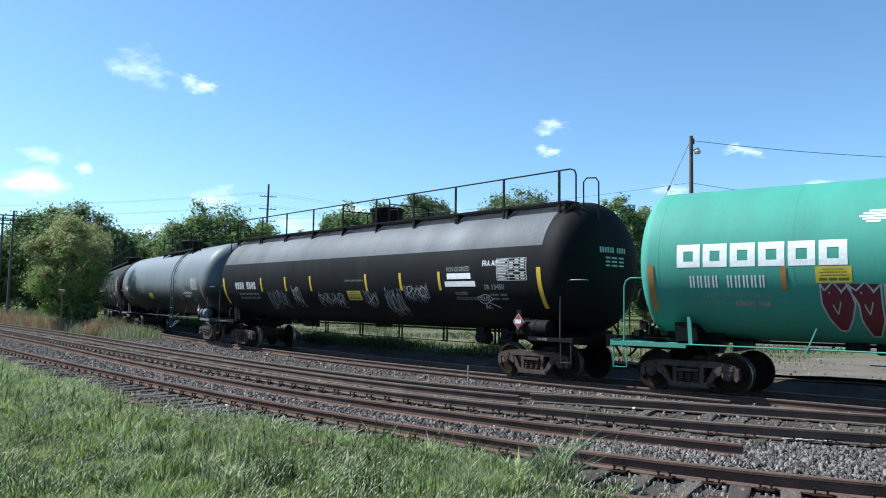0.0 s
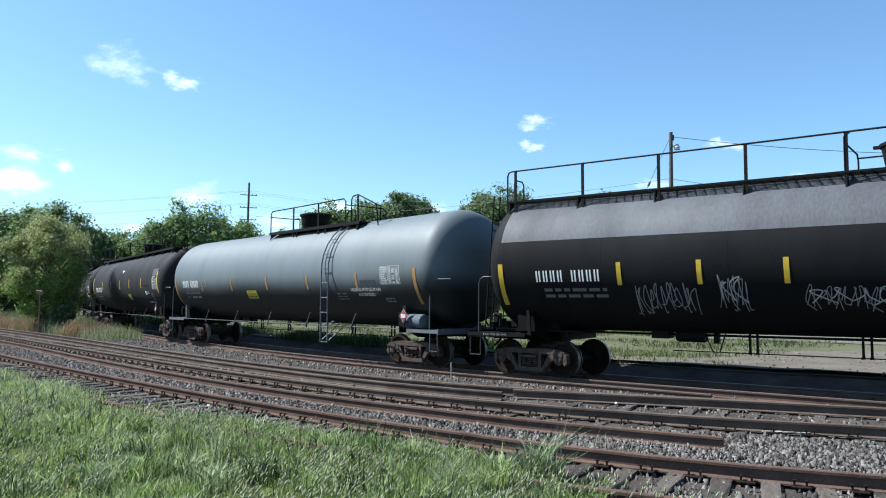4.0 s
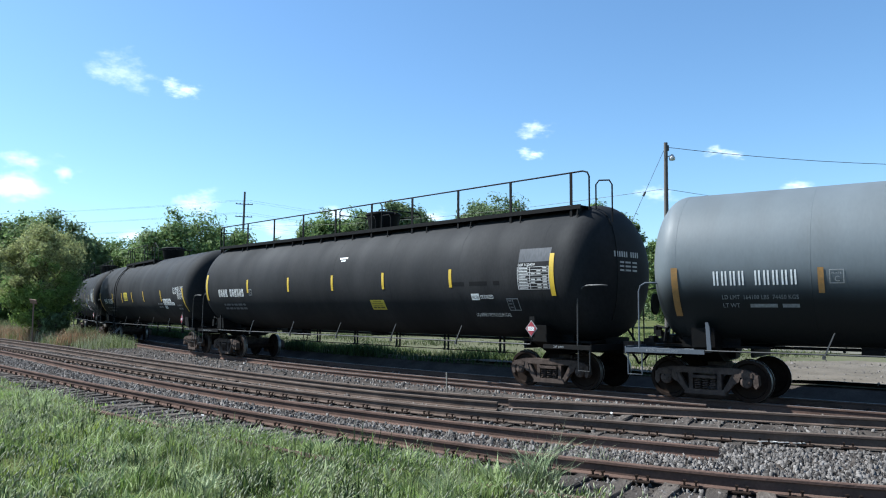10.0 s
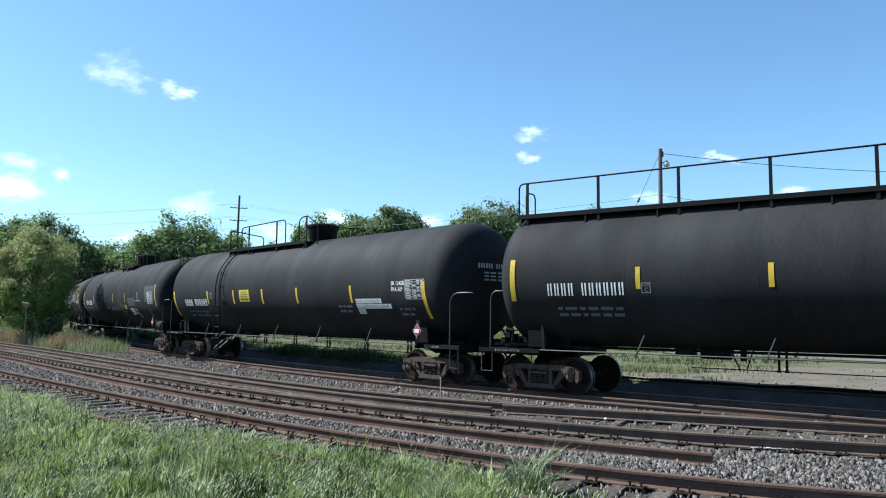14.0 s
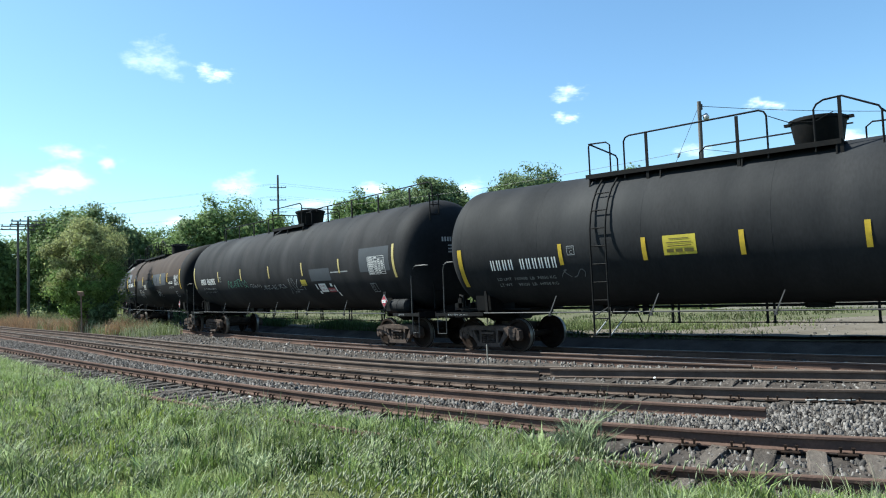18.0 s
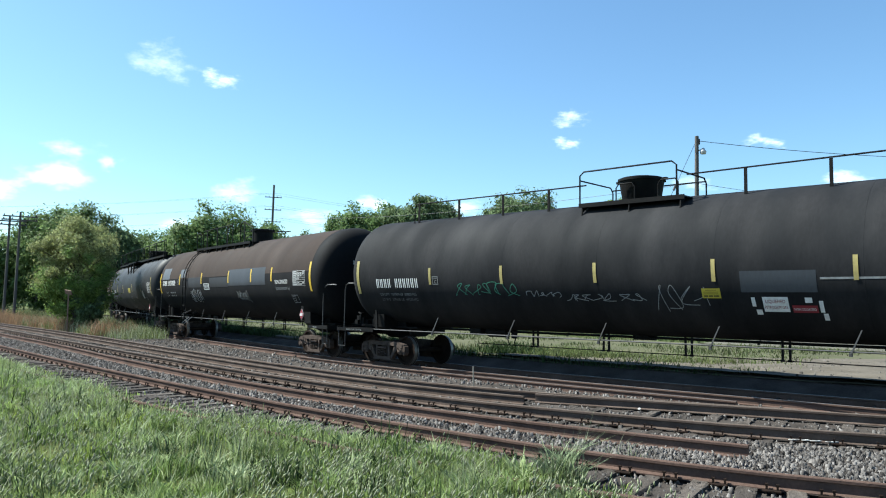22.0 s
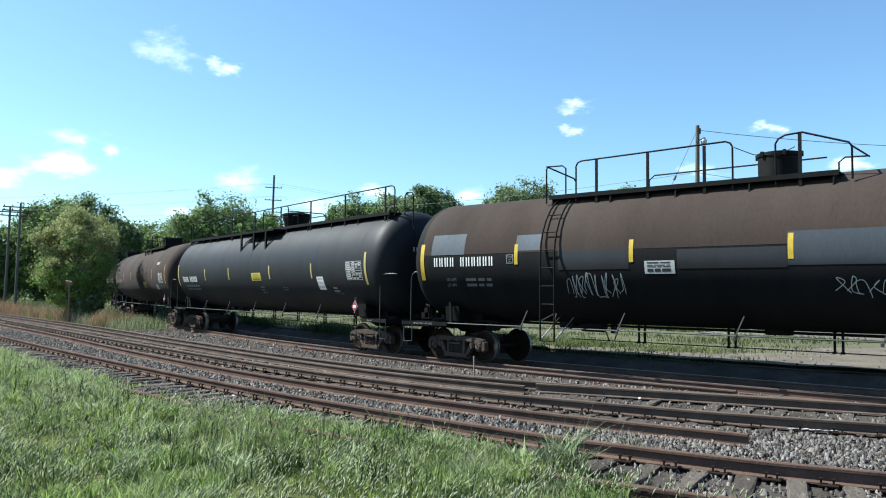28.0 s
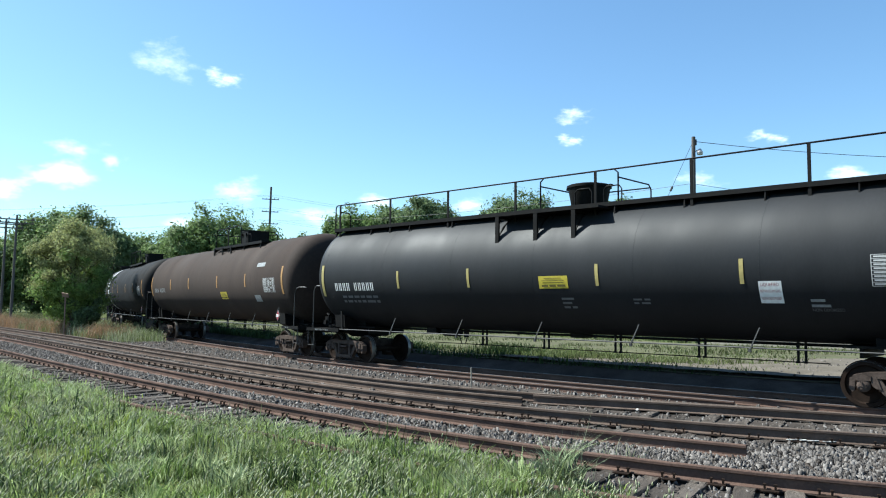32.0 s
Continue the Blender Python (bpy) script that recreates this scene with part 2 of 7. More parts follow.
MAT = {
    "black": paint("black_tank_paint", (0.0145, 0.0149, 0.0162), (0.031, 0.0302, 0.0305), 0.6, 0.42, 0.5, 0.12),
    "gloss": paint("clean_black_tank_paint", (0.0105, 0.0115, 0.0135), (0.02, 0.02, 0.022), 0.4, 0.3, 0.4, 0.22),
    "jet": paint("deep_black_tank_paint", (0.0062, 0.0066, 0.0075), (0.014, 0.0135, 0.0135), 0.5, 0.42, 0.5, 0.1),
    "black2": paint("soot_black_tank_paint", (0.0105, 0.0109, 0.0122), (0.04, 0.0375, 0.038), 0.55, 0.48, 0.45, 0.12),
    # grey coat whose pale colour also holds the sky's sheen on the crown
    "greytop": paint("grey_paint_and_sheen", (0.075, 0.079, 0.088), (0.038, 0.04, 0.045), 0.6, 0.34, 0.55, 0.28),
    # belly colour stands for grime and deepens the lower flank's shade
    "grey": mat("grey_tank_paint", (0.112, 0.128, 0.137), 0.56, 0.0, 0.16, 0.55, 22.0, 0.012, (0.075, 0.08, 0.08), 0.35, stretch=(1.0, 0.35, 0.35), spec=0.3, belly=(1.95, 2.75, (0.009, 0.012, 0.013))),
    "green": paint("sea_green_tank_paint", (0.055, 0.245, 0.182), (0.05, 0.15, 0.115), 0.35, 0.40, 0.15),
    "brown": paint("rusty_brown_tank_paint", (0.041, 0.029, 0.0235), (0.025, 0.0185, 0.016), 0.5, 0.6, 0.4, 0.18),
    # darker than the tank's paint, to deepen shade on the lower flank
    "brownblack": paint("brown_black_tank_paint", (0.0062, 0.0064, 0.0075), (0.0155, 0.014, 0.0135), 0.55, 0.5, 0.4, 0.12),
    "patch": paint("grey_touch_up_paint", (0.085, 0.098, 0.115), (0.05, 0.052, 0.055), 0.3, 0.5),
    "patchdark": paint("dark_touch_up_paint", (0.034, 0.040, 0.048), (0.026, 0.028, 0.03), 0.3, 0.5),
    # fade to black below paints the flank's shade into these two patches
    "patchdim": paint("shaded_dim_touch_up_paint", (0.019, 0.0215, 0.026), (0.016, 0.0165, 0.0175), 0.4, 0.5, belly=(2.3, 2.72, (0.0062, 0.0064, 0.0075))),
    "patchshaded": paint("shaded_touch_up_paint", (0.036, 0.043, 0.053), (0.026, 0.028, 0.03), 0.3, 0.5, belly=(2.3, 2.72, (0.0062, 0.0064, 0.0075))),
    "iron": mat("black_ironwork", (0.006, 0.006, 0.006), 0.65, 0.0, 0.4, 4.0, 50.0, 0.15, (0.016, 0.0115, 0.0095), 0.4, spec=0.1),
    "pipe": mat("grey_weathered_pipe", (0.034, 0.034, 0.034), 0.55, 0.1, 0.3, 2.0, 40.0, 0.1, (0.042, 0.03, 0.024), 0.4),
    "frame": mat("dusty_cast_steel", (0.08, 0.06, 0.05), 0.85, 0.0, 0.5, 5.0, 40.0, 0.3, (0.022, 0.0175, 0.015), 0.55, spec=0.05),
    "wheel": mat("rusty_wheel_steel", (0.022, 0.0145, 0.011), 0.75, 0.0, 0.4, 6.0, 50.0, 0.2, (0.013, 0.0105, 0.009), 0.5, spec=0.05),
    "tread": mat("polished_wheel_tread", (0.2, 0.185, 0.17), 0.42, 0.6, 0.15, 6.0, 60.0, 0.05),
    "yellow": mat("yellow_reflective_stripe", (0.496, 0.336, 0.024), 0.45, 0.0, 0.2, 6.0, 50.0, 0.02, (0.24, 0.16, 0.04), 0.3),
    "orange": mat("faded_orange_stripe", (0.294, 0.154, 0.042), 0.55, 0.0, 0.25, 6.0, 50.0, 0.02, (0.14, 0.098, 0.049), 0.4),
    "sign_yellow": mat("yellow_decal", (0.465, 0.375, 0.0375), 0.5, 0.0, 0.15, 5.0, 50.0, 0.02, (0.225, 0.18, 0.0375), 0.25),
    "white": mat("white_stencil_paint", (0.72, 0.72, 0.7), 0.55, 0.0, 0.15, 6.0, 60.0, 0.02, (0.35, 0.34, 0.33), 0.35),
    "panelwhite": mat("dusty_panel_paint", (0.42, 0.42, 0.41), 0.6, 0.0, 0.2, 8.0, 60.0, 0.02, (0.2, 0.2, 0.2), 0.4),
    "dimwhite": mat("faded_white_stencil", (0.24, 0.248, 0.248), 0.6, 0.0, 0.3, 8.0, 60.0, 0.02, (0.08, 0.08, 0.08), 0.5),
    "oldyellow": mat("faded_yellow_stripe", (0.36, 0.29, 0.1), 0.5, 0.0, 0.25, 6.0, 50.0, 0.02, (0.2, 0.17, 0.08), 0.4),
    "faint": mat("worn_grey_stencil", (0.104, 0.104, 0.108), 0.6, 0.0, 0.3, 8.0, 60.0, 0.02),
    "red": mat("red_placard", (0.2, 0.014, 0.024), 0.5, 0.0, 0.15, 8.0, 60.0, 0.02),
    "darkred": mat("dark_red_spray", (0.102, 0.0132, 0.021), 0.5, 0.0, 0.25, 3.0, 40.0, 0.02),
    "greenspray": mat("green_spray", (0.036, 0.18, 0.12), 0.5, 0.0, 0.2, 6.0, 40.0, 0.02),
    "blackink": mat("black_ink", (0.012, 0.012, 0.012), 0.6, 0.0, 0.2, 6.0, 40.0, 0.0),
    "noticeink": mat("faded_notice_print", (0.1, 0.08, 0.015), 0.6, 0.0, 0.2, 6.0, 40.0, 0.0),
    "rail": mat("rusty_rail_web", (0.108, 0.07, 0.055), 0.85, 0.0, 0.4, 1.2, 30.0, 0.3, (0.06, 0.04, 0.033), 0.5, spec=0.05),
    "sidingrail": mat("dusty_siding_rail", (0.1, 0.074, 0.06), 0.8, 0.0, 0.35, 1.2, 30.0, 0.25, (0.04, 0.025, 0.018), 0.5, spec=0.05),
    "railhead": mat("worn_rail_head", (0.118, 0.092, 0.075), 0.6, 0.0, 0.3, 0.6, 40.0, 0.05, (0.07, 0.045, 0.03), 0.5, spec=0.12),
    "shine": mat("polished_rail_head", (0.11, 0.095, 0.085), 0.5, 0.25, 0.25, 1.0, 40.0, 0.03, (0.06, 0.045, 0.038), 0.5),
    "tie": mat("weathered_oak_tie", (0.085, 0.072, 0.062), 0.9, 0.0, 0.6, 2.5, 35.0, 0.7, (0.024, 0.019, 0.016), 0.75, per_object=0.4, stretch=(1.0, 6.0, 6.0), spec=0.1),
    "oldtie": mat("sun_bleached_tie", (0.095, 0.08, 0.068), 0.9, 0.0, 0.6, 2.5, 35.0, 0.7, (0.05, 0.039, 0.031), 0.6, per_object=0.35, stretch=(1.0, 6.0, 6.0), spec=0.1),
    "ballast_bed": mat("ballast_bed", (0.066, 0.056, 0.049), 0.95, 0.0, 0.6, 1.1, 26.0, 0.9, (0.04, 0.033, 0.029), 0.6, spec=0.05),
    "stone": mat("crushed_stone", (0.132, 0.121, 0.112), 0.9, 0.0, 0.4, 8.0, 60.0, 0.2, (0.05, 0.04, 0.034), 0.6, per_island=0.75, spec=0.05),
    "lot": mat("gravel_lot", (0.125, 0.115, 0.088), 0.95, 0.0, 0.25, 0.25, 9.0, 0.4, (0.16, 0.15, 0.12), 0.4, spec=0.1),
    "dirtbank": mat("dry_gravel_bank", (0.125, 0.108, 0.088), 0.95, 0.0, 0.45, 0.7, 12.0, 0.7, (0.1, 0.085, 0.062), 0.5, spec=0.05),
    "soil": mat("grassy_soil", (0.07, 0.084, 0.028), 0.95, 0.0, 0.4, 0.15, 7.0, 0.6, (0.105, 0.1, 0.044), 0.6, spec=0.05),
    "drysoil": mat("dry_field_soil", (0.085, 0.088, 0.045), 0.95, 0.0, 0.4, 0.3, 7.0, 0.5, (0.12, 0.105, 0.072), 0.6, spec=0.1),
    "grass": mat("spring_grass", (0.154, 0.224, 0.052), 0.55, 0.0, 0.6, 0.5, 5.0, 0.0, (0.27, 0.3, 0.14), 0.7, per_island=0.5, trans=0.45, spec=0.28),
    "palegrass": mat("pale_green_grass", (0.255, 0.312, 0.13), 0.52, 0.0, 0.4, 0.7, 5.0, 0.0, (0.38, 0.42, 0.25), 0.7, per_island=0.4, trans=0.45, spec=0.3),
    "limegrass": mat("yellow_green_grass", (0.215, 0.272, 0.05), 0.5, 0.0, 0.4, 0.9, 5.0, 0.0, per_island=0.45, trans=0.45, spec=0.3),
    "weed": mat("dark_weed_leaf", (0.036, 0.062, 0.02), 0.65, 0.0, 0.4, 0.8, 5.0, 0.0, per_island=0.4, trans=0.25, spec=0.2),
    "redweed": mat("rust_brown_dry_weed", (0.27, 0.16, 0.09), 0.8, 0.0, 0.4, 0.8, 5.0, 0.0, (0.2, 0.16, 0.085), 0.6, per_island=0.4, trans=0.3),
    "straw": mat("seed_head_straw", (0.27, 0.285, 0.17), 0.8, 0.0, 0.3, 2.0, 5.0, 0.0, per_island=0.3, trans=0.3),
    "leaf": mat("bright_spring_leaf", (0.19, 0.28, 0.065), 0.6, 0.0, 0.4, 0.5, 3.0, 0.0, (0.2, 0.25, 0.095), 0.6, per_island=0.45, trans=0.4, spec=0.12),
    "leaf3": mat("mid_green_leaf", (0.14, 0.205, 0.07), 0.6, 0.0, 0.4, 0.4, 3.0, 0.0, (0.16, 0.205, 0.085), 0.6, per_island=0.45, trans=0.4, spec=0.12),
    "leaf2": mat("deep_green_leaf", (0.132, 0.18, 0.082), 0.65, 0.0, 0.45, 0.25, 2.0, 0.0, (0.15, 0.19, 0.092), 0.5, per_island=0.45, trans=0.4, spec=0.12),
    "drygrass": mat("dull_field_grass", (0.11, 0.135, 0.05), 0.7, 0.0, 0.4, 0.25, 4.0, 0.0, (0.16, 0.15, 0.085), 0.7, per_island=0.5, trans=0.3, spec=0.2),
    "tuftgrass": mat("blue_green_tuft_grass", (0.2, 0.25, 0.12), 0.5, 0.0, 0.4, 0.9, 5.0, 0.0, (0.25, 0.275, 0.17), 0.5, per_island=0.7, trans=0.35, spec=0.35),
    "farturf": mat("dull_track_turf", (0.078, 0.105, 0.036), 0.75, 0.0, 0.4, 0.3, 4.0, 0.0, (0.12, 0.112, 0.062), 0.6, per_island=0.5, trans=0.25, spec=0.15),
    "sunweed": mat("light_green_weed", (0.115, 0.155, 0.048), 0.65, 0.0, 0.4, 0.4, 4.0, 0.0, (0.17, 0.165, 0.08), 0.6, per_island=0.5, trans=0.35, spec=0.2),
    "oliveleaf": mat("pale_olive_leaf", (0.26, 0.28, 0.11), 0.6, 0.0, 0.4, 0.8, 3.0, 0.0, (0.27, 0.28, 0.14), 0.6, per_island=0.45, trans=0.4, spec=0.12),
    "bark": mat("grey_bark", (0.072, 0.06, 0.048), 0.9, 0.0, 0.4, 2.0, 18.0, 0.6),
    "pole": mat("weathered_pole_wood", (0.093, 0.081, 0.069), 0.85, 0.0, 0.35, 1.0, 25.0, 0.4, (0.048, 0.042, 0.036), 0.4, stretch=(6.0, 6.0, 1.0)),
    "stake": mat("sun_bleached_stake", (0.17, 0.155, 0.13), 0.8, 0.0, 0.3, 6.0, 40.0, 0.2),
    "wire": mat("dark_wire", (0.036, 0.036, 0.039), 0.6, 0.2, 0.1, 2.0, 10.0, 0.0),
    "paleplastic": mat("pale_litter", (0.45, 0.43, 0.4), 0.6, 0.0, 0.15, 9.0, 60.0, 0.1),
    "signback": mat("weathered_sign_board", (0.24, 0.15, 0.102), 0.8, 0.0, 0.3, 6.0, 40.0, 0.2, (0.12, 0.072, 0.048), 0.4),
    "lampmetal": mat("galvanised_lamp_head", (0.4, 0.4, 0.4), 0.4, 0.6, 0.15, 6.0, 40.0, 0.03),
}


# ---- mesh helpers ----
class Geo:
    """Collects vertices and faces of one mesh."""

    def __init__(self):
        self.v, self.f = [], []

    def add(self, verts, faces):
        n = len(self.v)
        self.v += [tuple(p) for p in verts]
        self.f += [tuple(i + n for i in f) for f in faces]
        return self

    def box(self, c, size, m=None, taper=1.0):
        hx, hy, hz = (a / 2 for a in size)
        pts = [Vector((sx * hx * (taper if sz > 0 else 1), sy * hy * (taper if sz > 0 else 1), sz * hz)) for sz in (-1, 1) for sy in (-1, 1) for sx in (-1, 1)]
        if m:
            pts = [m @ p for p in pts]
        c = Vector(c)
        return self.add([p + c for p in pts], [(0, 2, 3, 1), (4, 5, 7, 6), (0, 1, 5, 4), (2, 6, 7, 3), (0, 4, 6, 2), (1, 3, 7, 5)])

    def tube(self, path, r, seg=8, caps=True):
        path = [Vector(p) for p in path]
        rings, up = [], None
        for i, p in enumerate(path):
            d = (path[min(i + 1, len(path) - 1)] - path[max(i - 1, 0)]).normalized()
            if up is None:
                up = d.orthogonal().normalized()
            up = (up - d * up.dot(d)).normalized()
            side = d.cross(up)
            rad = r[i] if isinstance(r, (list, tuple)) else r
            rings.append([p + (up * math.cos(a) + side * math.sin(a)) * rad for a in (2 * math.pi * k / seg for k in range(seg))])
        vs = [q for ring in rings for q in ring]
        fs = [(i * seg + k, i * seg + (k + 1) % seg, (i + 1) * seg + (k + 1) % seg, (i + 1) * seg + k) for i in range(len(path) - 1) for k in range(seg)]
        if caps:
            fs += [tuple(range(seg - 1, -1, -1)), tuple(range((len(path) - 1) * seg, len(path) * seg))]
        return self.add(vs, fs)

    def lathe(self, prof, seg=24, axis="x", c=(0, 0, 0)):
        """prof: (along, radius) pairs round the axis."""
        vs, fs, c = [], [], Vector(c)
        for a, r in prof:
            for k in range(seg):
                t = 2 * math.pi * k / seg
                x, y = r * math.cos(t), r * math.sin(t)
                p = {"x": (a, x, y), "y": (x, a, y), "z": (x, y, a)}[axis]
                vs.append(Vector(p) + c)
        n = len(prof)
        for i in range(n - 1):
            for k in range(seg):
                q = (i * seg + k, i * seg + (k + 1) % seg, (i + 1) * seg + (k + 1) % seg, (i + 1) * seg + k)
                fs.append(q if axis == "x" else q[::-1] if axis == "y" else q[::-1] if False else q)
        if prof[0][1] > 1e-4:
            fs.append(tuple(range(seg - 1, -1, -1)))
        if prof[-1][1] > 1e-4:
            fs.append(tuple(range((n - 1) * seg, n * seg)))
        return self.add(vs, fs)

    def prism(self, poly, axis_pts, thick):
        """A flat outline, poly (2D), extruded by thick; axis_pts maps (a, b, depth) to 3D."""
        n = len(poly)
        vs = [axis_pts(a, b, d) for d in (-thick / 2, thick / 2) for a, b in poly]
        fs = [tuple(range(n - 1, -1, -1)), tuple(range(n, 2 * n))] + [(k, (k + 1) % n, n + (k + 1) % n, n + k) for k in range(n)]
        return self.add(vs, fs)

    def mesh(self, name, material, smooth=True, angle=38):
        me = bpy.data.meshes.new(name)
        me.from_pydata(self.v, [], self.f)
        me.validate()
        me.update()
        bm = bmesh.new()
        bm.from_mesh(me)
        bmesh.ops.recalc_face_normals(bm, faces=bm.faces)
        bm.to_mesh(me)
        bm.free()
        if smooth:
            me.polygons.foreach_set("use_smooth", [True] * len(me.polygons))
            me.set_sharp_from_angle(angle=radians(angle))
        me.materials.append(material if not isinstance(material, str) else MAT[material])
        return me


# fittings of the tank cars, drawn for a slimmer tank and carried out to the real girth
FITTINGS = {"handrail", "handrail_post", "guard_rail", "guard_post", "running_board", "board_bracket", "valve_housing", "grab_iron", "end_platform", "side_pipe", "pipe_bracket",
            "platform_bracket", "valve_platform", "stirrup_step", "placard_bracket", "placard_hanger", "air_reservoir", "tank_brace", "placard", "placard_face", "number_panel", "number", "shoe_stencil"}


def fitted(v):
    x, y, z = v
    k = min(1.0, max(0.0, (z - 1.3) / 2.3))
    return (x, y * (1.06 - 0.03 * k), z + 0.23 * k - 0.1 * (1 - k))


def part(name, geo, material, parent, label="", m=None, smooth=True):
    if name in FITTINGS:
        geo.v = [fitted(v) for v in geo.v]
    ob = new(name, geo.mesh(name, material, smooth) if isinstance(geo, Geo) else geo)
    ob.parent = parent
    if m is not None:
        ob.matrix_basis = m
    if label:
        tagged(ob, label)
    return ob


def thing(name, label, category, group="", m=None):
    ob = new(name)
    ob.empty_display_size = 0.3
    if m is not None:
        ob.matrix_basis = m
    return tagged(ob, label, category, group)


def quick_mesh(name, verts, faces, material, smooth=False):
    """Large joined meshes from arrays; faces all of one size."""
    me = bpy.data.meshes.new(name)
    verts, faces = np.asarray(verts, np.float32), np.asarray(faces, np.int32)
    me.vertices.add(len(verts))
    me.vertices.foreach_set("co", verts.ravel())
    k = faces.shape[1]
    me.loops.add(faces.size)
    me.loops.foreach_set("vertex_index", faces.ravel())
    me.polygons.add(len(faces))
    me.polygons.foreach_set("loop_start", np.arange(0, faces.size, k, dtype=np.int32))
    me.polygons.foreach_set("loop_total", np.full(len(faces), k, dtype=np.int32))
    if smooth:
        me.polygons.foreach_set("use_smooth", np.ones(len(faces), bool))
    me.update(calc_edges=True)
    me.materials.append(MAT[material])
    return me


# ---- plan: p runs along the tracks towards the passing end, q across them, away from the filmer ----
S2 = math.sqrt(0.5)


def at(p, q, z=0.0):
    return Vector((S2 * (p + q), S2 * (q - p), z))


LINES = {  # knots (p, q) of each rail, joined smoothly; straight on beyond
    "siding_inner": ((-90, 17.3), (-61, 15.3), (-40, 13.9), (-25, 12.4), (-15, 11.75), (-10, 12.2), (-5, 13.9), (5, 17.6)),
    "siding_outer": ((-80, 14.9), (-49, 12.5), (-36, 11.4), (-25, 10.5), (-16, 10.0), (-10, 10.2), (-5.5, 11.2), (-3, 12.2), (5, 15.4)),
    "old_rail": ((-75, 13.9), (-44, 11.0), (-33, 10.2), (-22, 9.15), (-14, 8.75), (-8, 9.1), (-4.2, 9.85), (2, 11.4)),
    "near_inner": ((-60, 9.8), (-31, 8.05), (-24, 7.65), (-17, 7.42), (-11, 7.4), (-6, 7.75), (-3.5, 8.3), (-1.5, 9.1), (6, 12.3)),
}


def q_of(name, p):
    if name == "near_outer":
        return q_of("near_inner", p) - 1.58
    if name == "guide_rail":
        return q_of("siding_inner", p) * 0.68 + q_of("siding_outer", p) * 0.32
    if name == "main":
        return float(np.interp(p, _pq[:, 0], _pq[:, 1]))
    ks = LINES[name]
    n = len(ks)

    def slope(i):
        a, b = ks[max(i - 1, 0)], ks[min(i + 1, n - 1)]
        return (b[1] - a[1]) / (b[0] - a[0])
    if p <= ks[0][0]:
        return ks[0][1] + (p - ks[0][0]) * slope(0)
    if p >= ks[-1][0]:
        return ks[-1][1] + (p - ks[-1][0]) * slope(n - 1)
    i = max(k for k in range(n - 1) if ks[k][0] <= p)
    (p0, a), (p1, b) = ks[i], ks[i + 1]
    w, t = p1 - p0, (p - p0) / (p1 - p0)
    return (2 * t ** 3 - 3 * t * t + 1) * a + (t ** 3 - 2 * t * t + t) * w * slope(i) + (3 * t * t - 2 * t ** 3) * b + (t ** 3 - t * t) * w * slope(i + 1)


# centre line of the main track: a gentle left-hand curve, by arc length
_s = np.linspace(-170, 90, 2601)
_turn = np.interp(_s, (-70, -40, -22, -8, 6, 40), (0.0053, 0.004862, 0.004898, 0.01311, 0.006521, 0.005513)) * 0.1
_o = int(np.argmin(abs(_s)))
_ang = np.cumsum(_turn)
_ang += radians(-40.975) - _ang[_o]
_xy = np.stack([np.cumsum(np.cos(_ang)), np.cumsum(np.sin(_ang))], 1) * 0.1
_xy += np.array((5.608, 18.569)) - _xy[_o]
_pq = np.stack([(_xy[:, 0] - _xy[:, 1]) * S2, (_xy[:, 0] + _xy[:, 1]) * S2], 1)
_ang = np.degrees(_ang)


def on_main(s, w=0.0):
    """x, y and heading at arc length s; w: metres to the filmer's side."""
    a = float(np.interp(s, _s, _ang))
    return (float(np.interp(s, _s, _xy[:, 0])) + w * math.sin(radians(a)),
            float(np.interp(s, _s, _xy[:, 1])) - w * math.cos(radians(a)), a)


# ---- tank cars ----
RAILZ = -0.187  # the main line lies a little lower than the siding
R, ZC, AXLE, WHEEL = 1.75, 2.77, 0.889, 0.457
BOLSTERS = (8.25, 8.2, 8.15, 8.42, 8.05, 8.25, 8.25, 8.45, 8.25, 8.25, 8.25)  # truck centres from each car's middle
# where the cylinder ends and the heads begin
REAR = (8.93, 8.75, 8.65, 8.92, 8.55, 8.88, 9.1, 8.95, 8.8, 8.8, 8.8)
FRONT = (8.9, 9.1, 9.12, 9.15, 8.55, 9.2, 9.18, 9.22, 9.0, 9.0, 9.0)
NUDGE = (0.52, 0.27, -0.03, -0.11, 0.0, 0.08, 0.13, 0.1, 0.1, 0.1, 0.1)
LENGTHS = (17.75, 17.61, 17.51, 17.87, 17.22, 18.0, 17.95, 17.94, 17.69, 17.75, 17.75)
GAP = 2.78


def travelled(t):
    return 4.21443 * t + 0.001832 * t * t - 0.00016 * t ** 3


def car_middle(k, t):
    front = -3.025 + travelled(t) + NUDGE[k]
    if k == 0:
        return front + GAP + LENGTHS[0] / 2
    return front - sum(LENGTHS[1:k]) - GAP * (k - 1) - LENGTHS[k] / 2


def skin(u, z, lift=0.004):
    """A place on the tank's near side at height z, lifted off the plate."""
    z += 0.075 * (z - 1.75)
    w = math.sqrt(max((R + lift) ** 2 - (z - ZC) ** 2, 0.0))
    return Vector((u, -w, z))


def decal_quad(g, u0, u1, z0, z1, lift=0.004):
    """A patch that follows the tank's curve."""
    n = max(1, int(abs(z1 - z0) / 0.12) + 1)
    vs, fs = [], []
    for i in range(n + 1):
        z = z0 + (z1 - z0) * i / n
        vs += [skin(u0, z, lift), skin(u1, z, lift)]
    fs = [(2 * i, 2 * i + 1, 2 * i + 3, 2 * i + 2) for i in range(n)]
    return g.add(vs, fs)


